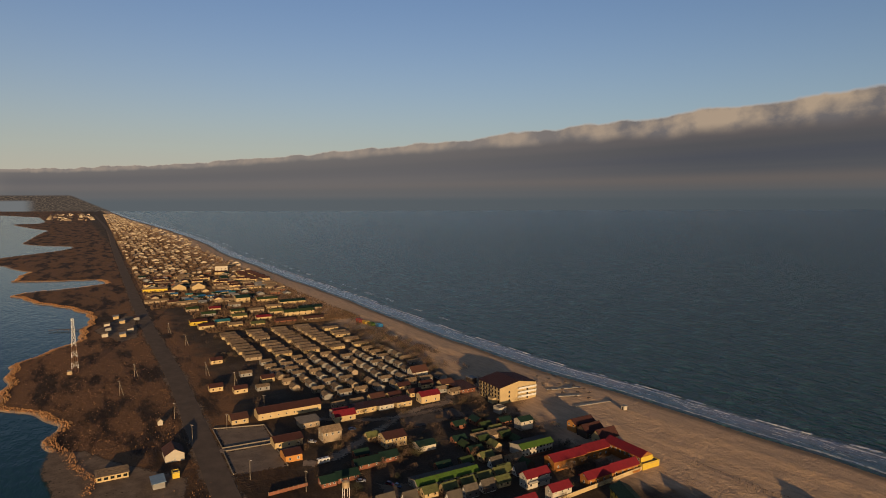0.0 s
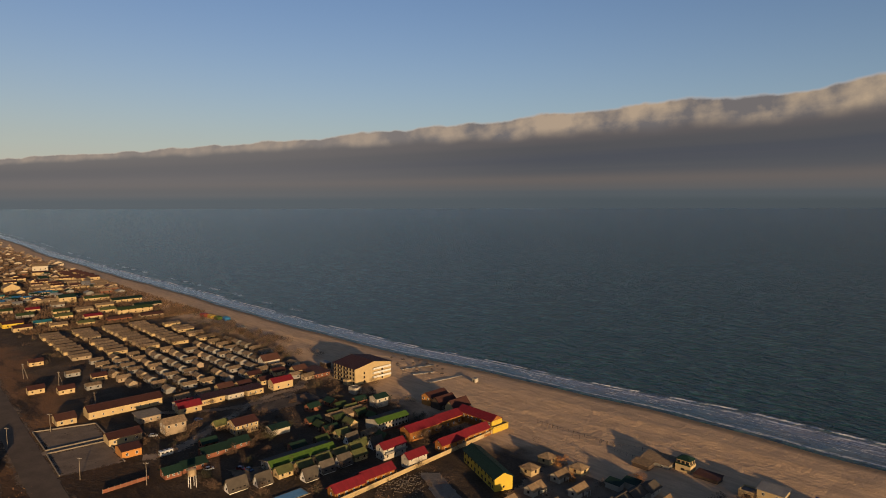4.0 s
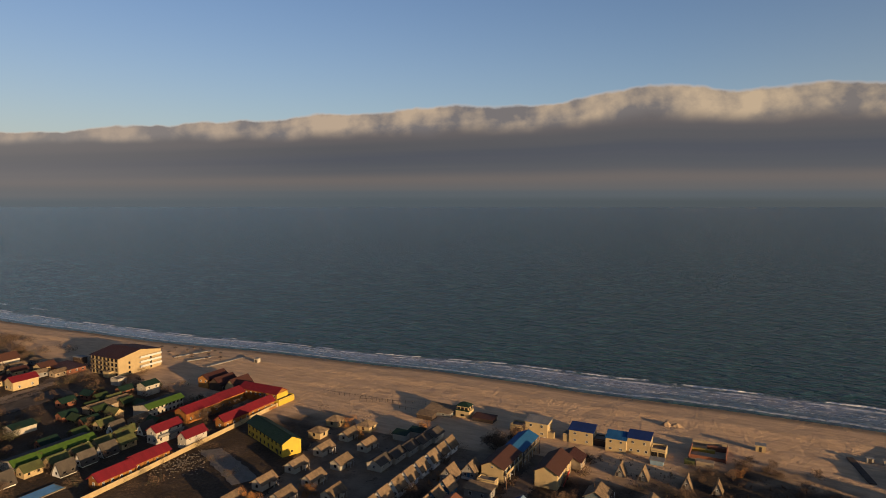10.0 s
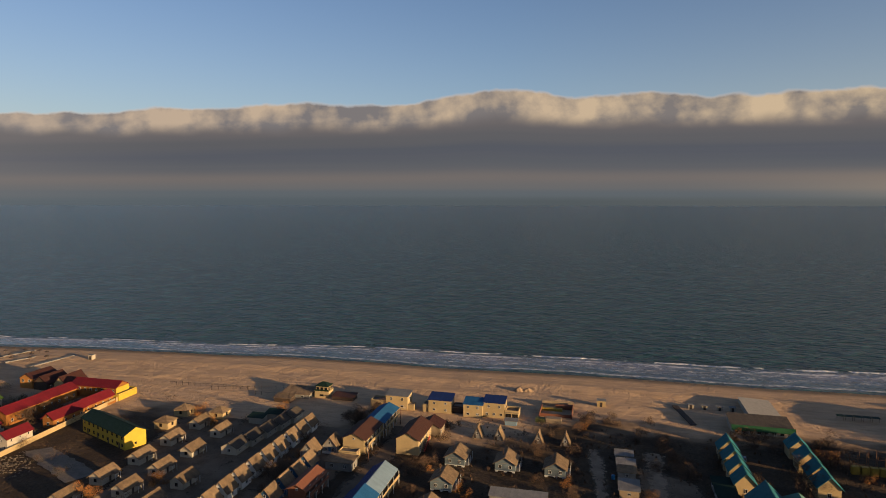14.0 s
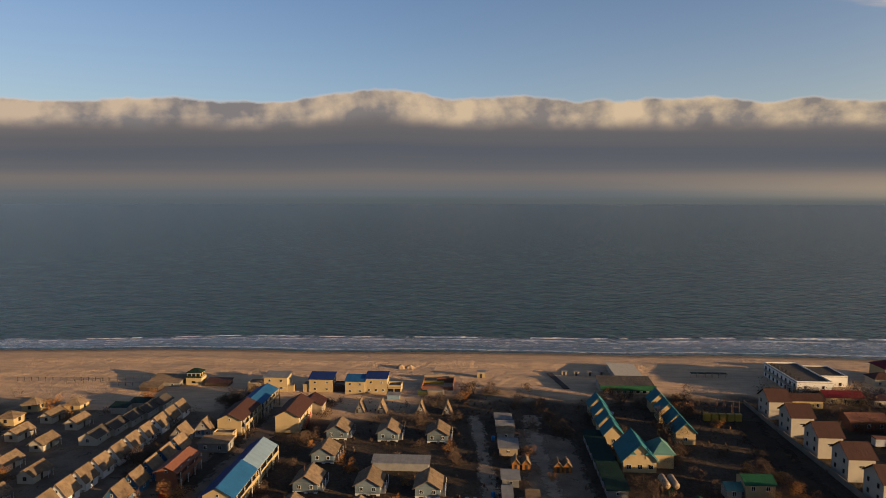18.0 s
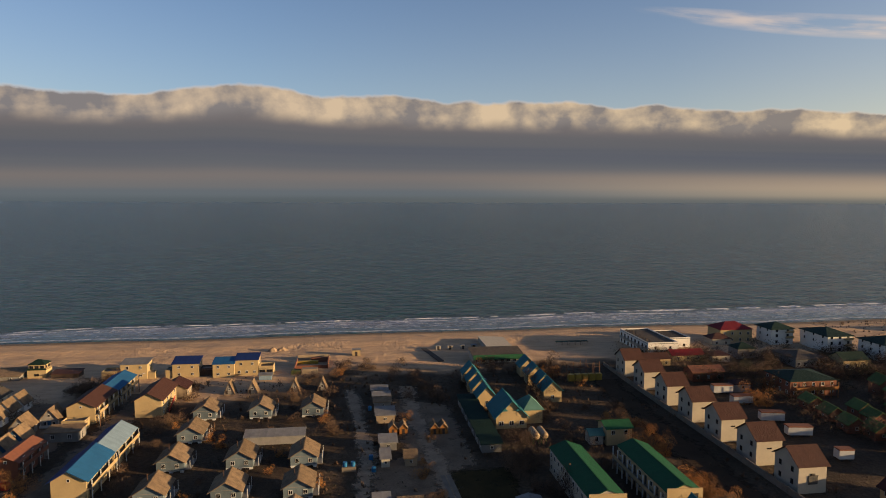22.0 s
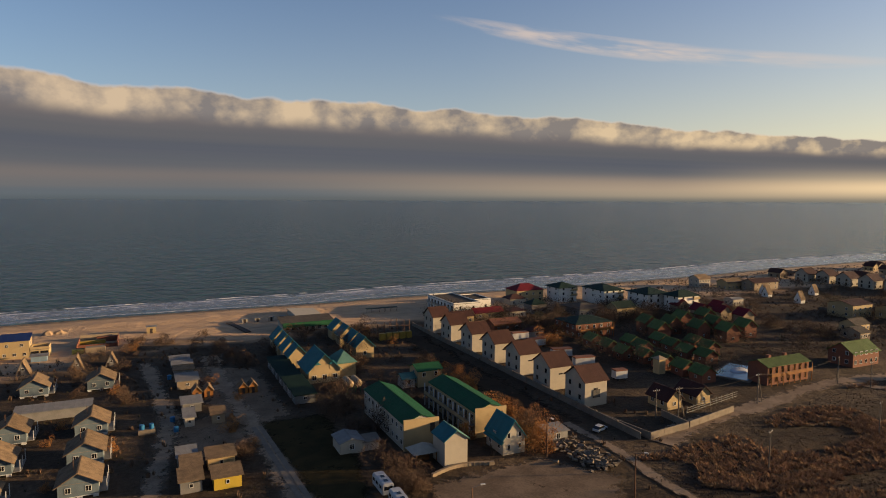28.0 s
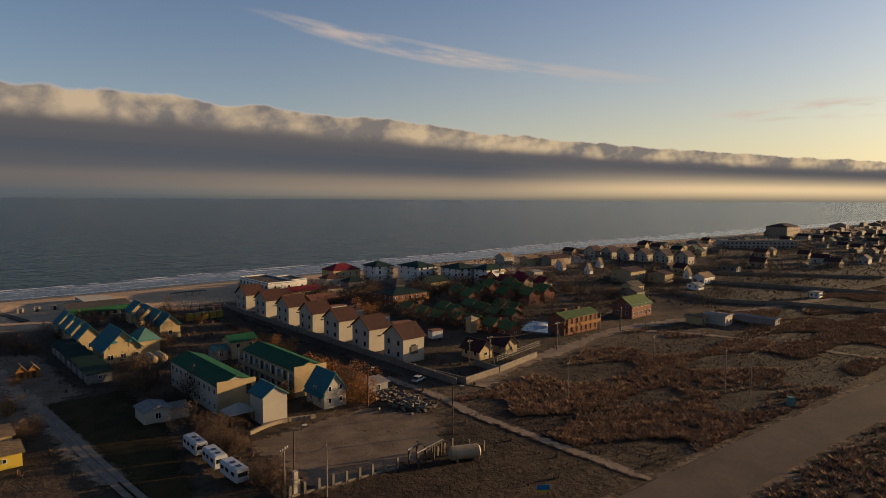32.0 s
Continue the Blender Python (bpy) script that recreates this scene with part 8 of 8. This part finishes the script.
# ---- vegetation: bare and rusty trees, shrubs, dry reeds ----
def crown_mesh(seed, size, material, n, spiky):
    """A loose crown of small leaf and twig slivers in uneven clumps."""
    rg = np.random.RandomState(seed)
    k = 9
    cc = rg.normal(size=(k, 3)) * np.array([0.42, 0.42, 0.30]) * size
    cc[:, 2] += size * 0.62
    cr = rg.uniform(0.28, 0.5, k) * size
    which = rg.randint(0, k, n)
    d = rg.normal(size=(n, 3))
    d /= np.linalg.norm(d, axis=1)[:, None]
    p = cc[which] + d * (cr[which] * rg.uniform(0.25, 1.0, n) ** 0.5)[:, None]
    p[:, 2] = np.maximum(p[:, 2], 0.12 * size)
    a = d * 0.6 + rg.normal(size=(n, 3)) * (0.5 if spiky else 1.0) + np.array([0, 0, 0.5 if spiky else 0])
    a /= np.linalg.norm(a, axis=1)[:, None]
    b = np.cross(a, rg.normal(size=(n, 3)))
    b /= np.linalg.norm(b, axis=1)[:, None]
    ln = size * (rg.uniform(0.09, 0.20, n) if spiky else rg.uniform(0.022, 0.050, n))[:, None]
    wd = size * (rg.uniform(0.004, 0.010, n) if spiky else rg.uniform(0.012, 0.023, n))[:, None]
    V = np.stack([p - b * wd, p + b * wd, p + a * ln + b * wd * 0.5, p + a * ln - b * wd * 0.5], 1).reshape(-1, 3)
    F = np.arange(4 * n).reshape(-1, 4)
    me = bpy.data.meshes.new("crown")
    me.from_pydata(V.tolist(), [], F.tolist())
    me.materials.append(M[material])
    return me


def trunk_mesh(seed, size):
    rg = random.Random(seed)
    bm = bmesh.new()
    tube(bm, (0, 0, 0), (0, 0, size * 0.45), size * 0.035, size * 0.022, 7)
    for k in range(6):
        a = k * 1.05 + rg.uniform(-0.3, 0.3)
        z = size * rg.uniform(0.2, 0.42)
        tube(bm, (0, 0, z), (math.cos(a) * size * 0.34, math.sin(a) * size * 0.34, z + size * rg.uniform(0.25, 0.45)), size * 0.018, size * 0.006, 5)
    return finish("trunk", bm, "bark")


TREES = []
for k, (mt, spiky, lb) in enumerate((("twig", True, "bare brown tree with fine twigs"), ("twig", True, "bare brown tree with fine twigs"), ("rustleaf", False, "small tree with rusty autumn leaves"), ("olivetwig", False, "dull green evergreen shrub tree"), ("twig", False, "brown bushy tree with dry leaves"))):
    TREES.append((crown_mesh(40 + k, 4.0, mt, 1400 if spiky else 2600, spiky), trunk_mesh(50 + k, 4.0), lb))


def tree(k, x, y, s=1.0):
    cr, tr, lb = TREES[k]
    t = thing("tree", lb, "tree", x, y, float(ground_z(np.array(x), np.array(y))) - 0.05, (x * 37 + y * 91) % 360, "camp trees")
    t.scale = (s, s, s * (0.85 + 0.3 * ((x * 7.3 + y * 3.1) % 1.0)))
    part("trunk", tr, "bark", t)
    part("crown", cr, "twig", t)
    return t


rng = random.Random(55)
def scatter(n, xr, yr, ks, sr=(0.7, 1.4)):
    sr = (sr[0] * 0.72, sr[1] * 0.78)
    for _ in range(n):
        tree(rng.choice(ks), rng.uniform(*xr), rng.uniform(*yr), rng.uniform(*sr))


scatter(12, (-84, -73), (226, 246), (0, 1, 4))
scatter(5, (-44, -36), (225, 240), (0, 1, 4), (0.5, 0.9))
scatter(10, (-88, -80), (165, 225), (0, 1, 4, 2))
scatter(12, (-44.5, -36.5), (130, 222), (0, 1, 2, 4), (0.5, 1.1))
scatter(9, (-26, -19.5), (125, 222), (0, 1, 2), (0.5, 1.0))
scatter(9, (-9.5, -3.5), (125, 222), (0, 1, 2, 4), (0.5, 1.0))
scatter(10, (6, 10.5), (120, 245), (0, 1, 2, 4), (0.5, 1.2))
scatter(6, (-14, 12), (231, 244), (0, 4), (0.4, 0.7))
scatter(10, (6, 22), (246, 262), (0, 1, 4), (0.45, 0.8))
scatter(12, (26, 48), (205, 256), (0, 1, 4), (0.7, 1.2))
scatter(8, (27, 36), (120, 200), (0, 1, 2, 4), (0.6, 1.1))
scatter(6, (54, 62), (136, 165), (0, 1, 4), (1.0, 1.7))
scatter(10, (72.5, 79.5), (140, 200), (0, 1, 2, 4), (0.8, 1.4))
scatter(12, (88, 99), (150, 248), (0, 1, 2, 4), (0.8, 1.4))
scatter(8, (90.5, 98), (112, 140), (2, 2, 1, 0), (0.8, 1.5))
scatter(9, (56, 60.5), (82, 112), (0, 1, 4), (0.7, 1.1))
scatter(12, (60, 95), (236, 252), (0, 1, 4, 2), (0.7, 1.2))
scatter(34, (158, 262), (132, 232), (0, 1, 4, 3), (0.9, 1.6))
scatter(14, (128, 205), (214, 262), (0, 1, 4, 3), (0.8, 1.5))
for x, y, s in ((91, 111, 1.3), (93, 114.5, 1.15), (90, 117, 1.0), (79.5, 124, 0.9), (98.5, 170, 1.0), (99, 163, 0.9), (98, 177, 1.0), (97, 156, 0.85), (159.5, 205, 1.0)):
    tree(2, x, y, s)
for x, y, s in ((62, 137, 1.35), (61, 157, 1.5), (60, 163, 1.3), (57, 118, 1.1), (43, 211, 1.2), (58.5, 112, 1.0), (58, 106, 0.9), (76, 206, 1.3), (76.5, 215, 1.2), (53, 222, 1.2), (62, 205, 1.0)):
    tree(int(x) % 2, x, y, s)
for x, y, s in ((-200.5, 199, 1.3), (-199.5, 206, 1.2), (-201, 213, 1.3), (-199, 220, 1.0), (-219, 180, 1.1), (-240, 172, 1.0)):
    tree(int(-x) % 2, x, y, s)
tree(2, 147.7, 192, 1.35)
tree(2, 150.0, 190, 1.1)
for x, y, s in ((-143, 222, 1.0), (-130, 214, 0.8), (-110, 228, 1.1), (-118, 164, 1.0), (-131, 152, 0.9), (-70, 150, 1.0), (-63, 156, 1.1)):
    tree(2, x, y, s)
scatter(60, (-300, -205), (100, 235), (0, 1, 4, 3), (0.6, 1.2))


def thicket(name, label, seed, n, spots, ks, sr):
    """Many trees too far off to count, joined."""
    rg = np.random.RandomState(seed)
    xy = spots(rg, n)
    zz = ground_z(xy[:, 0], xy[:, 1])
    for k in ks:
        src = TREES[k][0]
        co = np.empty(len(src.vertices) * 3)
        src.vertices.foreach_get("co", co)
        co = co.reshape(-1, 4, 3)[::len(co) // (12 * 210)]
        mid = co.mean(1, keepdims=True)
        co = (mid + (co - mid) * (1.7, 1.7, 1.6)).reshape(-1, 3)
        mine = np.arange(k % len(ks), len(xy), len(ks))
        out = []
        for i in mine:
            a, s = rg.uniform(0, 6.28), rg.uniform(*sr)
            ca, sa = math.cos(a) * s * 1.15, math.sin(a) * s * 1.15
            out.append(np.column_stack([co[:, 0] * ca - co[:, 1] * sa + xy[i, 0], co[:, 0] * sa + co[:, 1] * ca + xy[i, 1], co[:, 2] * s * 0.95 + zz[i]]))
        V = np.concatenate(out)
        me = bpy.data.meshes.new(name)
        me.from_pydata(V.tolist(), [], np.arange(len(V)).reshape(-1, 4).tolist())
        me.materials.append(src.materials[0])
        tagged(new(name, me), label, "trees", kind="stuff")


def box_spots(*boxes):
    def spots(rg, n):
        w = np.array([b[4] for b in boxes], float)
        pick = rg.choice(len(boxes), n, p=w / w.sum())
        return np.array([(rg.uniform(boxes[i][0], boxes[i][1]), rg.uniform(boxes[i][2], boxes[i][3])) for i in pick])
    return spots


thicket("camp_thicket", "brown leafless trees between camp rows", 71, 420, box_spots((-500, -330, 96, 250, 2), (-530, -385, 212, 254, 4), (-620, -420, 234, 256, 3), (-900, -500, 100, 255, 3)), (0, 4, 3), (0.6, 1.1))
thicket("camp_thicket", "small bare trees among bungalow rows", 73, 560, box_spots((-640, -340, 104, 236, 3), (-1100, -590, 100, 250, 4)), (0, 4, 3), (0.45, 0.9))
thicket("coastal_thicket", "dark brown trees between far houses", 72, 470, box_spots((255, 440, 140, 285, 3), (430, 800, 125, 305, 3), (800, 1500, 100, 300, 2)), (0, 4, 3), (0.5, 1.0))


thicket("cabin_thicket", "bare brown trees and shrubs between brick cabins", 74, 330, box_spots((150, 262, 138, 240, 5), (126, 205, 212, 262, 2), (200, 270, 205, 262, 2)), (0, 4, 3), (0.7, 1.25))
thicket("camp_thicket", "bare brown shrubs between camp cabins", 75, 260, box_spots((-330, -200, 96, 240, 3), (-200, -60, 132, 246, 1), (-350, -300, 210, 250, 1)), (0, 4, 3), (0.4, 0.85))
thicket("coastal_thicket", "dark leafless scrub across open coast land", 76, 520, box_spots((255, 400, 120, 250, 3), (400, 620, 95, 250, 3), (560, 1100, 90, 250, 3)), (0, 4, 3), (0.5, 1.0))


def clumps(name, label, seed, n, size, material, where, blades=7, lean=0.35):
    """Tufts of blades set about the ground, joined."""
    rg = np.random.RandomState(seed)
    xy = where(rg, n)
    n = len(xy)
    zz = ground_z(xy[:, 0], xy[:, 1])
    s = rg.uniform(0.6, 1.25, n) * size
    V, k = [], blades
    base = np.repeat(np.column_stack([xy, zz - 0.05]), k, 0)
    ss = np.repeat(s, k)
    ang = rg.uniform(0, 6.283, n * k)
    off = np.column_stack([np.cos(ang), np.sin(ang), np.zeros(n * k)])
    wd = (ss * rg.uniform(0.07, 0.16, n * k))[:, None]
    tip = base + off * (ss * rg.uniform(0.2, 0.9, n * k) * lean * 2)[:, None] + np.column_stack([np.zeros(n * k), np.zeros(n * k), ss * rg.uniform(0.6, 1.1, n * k)])
    root = base + off * (ss * 0.25)[:, None]
    side = np.column_stack([-off[:, 1], off[:, 0], np.zeros(n * k)])
    V = np.stack([root - side * wd, root + side * wd, tip], 1).reshape(-1, 3)
    me = bpy.data.meshes.new(name)
    me.from_pydata(V.tolist(), [], np.arange(3 * n * k).reshape(-1, 3).tolist())
    me.materials.append(M[material])
    return tagged(new(name, me), label, "plants", kind="stuff")


def meadow_spots(rg, n):
    x, y = rg.uniform(98, 420, n), rg.uniform(46, 122, n)
    lane = 104 + 15 * smooth(x, 118, 214) - 24 * smooth(x, 240, 420)
    keep = (wavy(x, y, 11.0, 3.0) + rg.uniform(-0.5, 0.5, n) > -0.40) & (y < lane - 4) & (y > 52 - (x - 100) * 0.075) & ~((x < 106) & (y > 55))
    return np.column_stack([x, y])[keep]


def verge_spots(rg, n):
    """Rough ground on the landward side of the road."""
    x, y = rg.uniform(96, 300, n), rg.uniform(-40, 36, n)
    keep = (y < 43.5 - 0.075 * (x - 100) - 6.0) & (wavy(x, y, 8.0, 2.0) + rg.uniform(-0.6, 0.6, n) > -0.25)
    return np.column_stack([x, y])[keep]


def bush_spots(rg, n):
    """Thickets of rusty bushes with open dark grass between them."""
    xy = meadow_spots(rg, n * 3)
    keep = wavy(xy[:, 0] * 0.8, xy[:, 1] * 1.5, 5.5, 2.0) + 0.6 * wavy(xy[:, 0], xy[:, 1], 17.0, 5.0) > -0.04
    return xy[keep][:n]


def marsh_spots(rg, n):
    x = rg.uniform(-640, -262, n)
    y = rg.uniform(-45, 56, n)
    keep = (y > lagoon(x) - 1.0) & (wavy(x, y, 14.0, 1.0) + rg.uniform(-0.6, 0.6, n) > -0.1) & ~((x > -325) & (x < -280) & (y > 5))
    return np.column_stack([x, y])[keep]


def reed_edge(rg, n):
    x = rg.uniform(-1250, -290, n)
    return np.column_stack([x, lagoon(x) + rg.uniform(1.0, 7.0, n)])


def yard_spots(rg, n):
    x, y = rg.uniform(-60, 130, n), rg.uniform(60, 246, n)
    keep = (wavy(x, y, 6.0, 5.0) + rg.uniform(-0.6, 0.6, n) > 0.15) & ~((x > 36) & (x < 56) & (y < 156)) & ~((x > 60) & (x < 98) & (y > 64) & (y < 112)) & ~((x > -62) & (x < -53))
    return np.column_stack([x, y])[keep]


clumps("dry_meadow", "tall dry brown reeds and grass", 61, 15000, 0.45, "darkreed", meadow_spots, 6, 0.7)
clumps("dry_meadow", "rust-brown shrubby growth among dry grass", 62, 12000, 0.8, "rustreed", bush_spots, 16, 1.0)
clumps("dry_meadow", "pale seed heads over rusty bushes", 69, 3600, 0.9, "reed", bush_spots, 14, 0.9)
clumps("dry_meadow", "rusty grass along a roadside", 81, 9000, 0.8, "rustreed", verge_spots, 14, 0.9)
clumps("dry_meadow", "dark dry grass along a roadside", 82, 7000, 0.55, "darkreed", verge_spots, 7, 0.7)
clumps("marsh_grass", "dark brown marsh grass", 63, 5000, 0.55, "rustreed", marsh_spots, 6, 0.7)
clumps("marsh_reeds", "pale dry reeds along the lagoon edge", 64, 6000, 1.0, "rustreed", reed_edge)
clumps("yard_weeds", "dry weeds in the camp yards", 65, 9000, 0.5, "olivetwig", yard_spots)
clumps("yard_weeds", "brown low bushes in the camp yards", 66, 1600, 1.1, "twig", yard_spots, 14)
def dune_spots(rg, n):
    x, y = rg.uniform(260, 1200, n), rg.uniform(100, 316, n)
    return np.column_stack([x, y])
clumps("coastal_scrub", "brown leafless scrub between far houses", 67, 14000, 1.0, "twig", dune_spots, 10, 0.6)
def town_spots(rg, n):
    x = -600 - 2600 * rg.rand(n) ** 1.5
    y = rg.uniform(80, 262, n)
    keep = (y > 76 + (-x - 640) * 0.03) & ((x < -760) | (y > 112))
    return np.column_stack([x, y])[keep]
clumps("town_scrub", "brown leafless trees between town houses", 68, 26000, 2.3, "twig", town_spots, 10, 0.7)
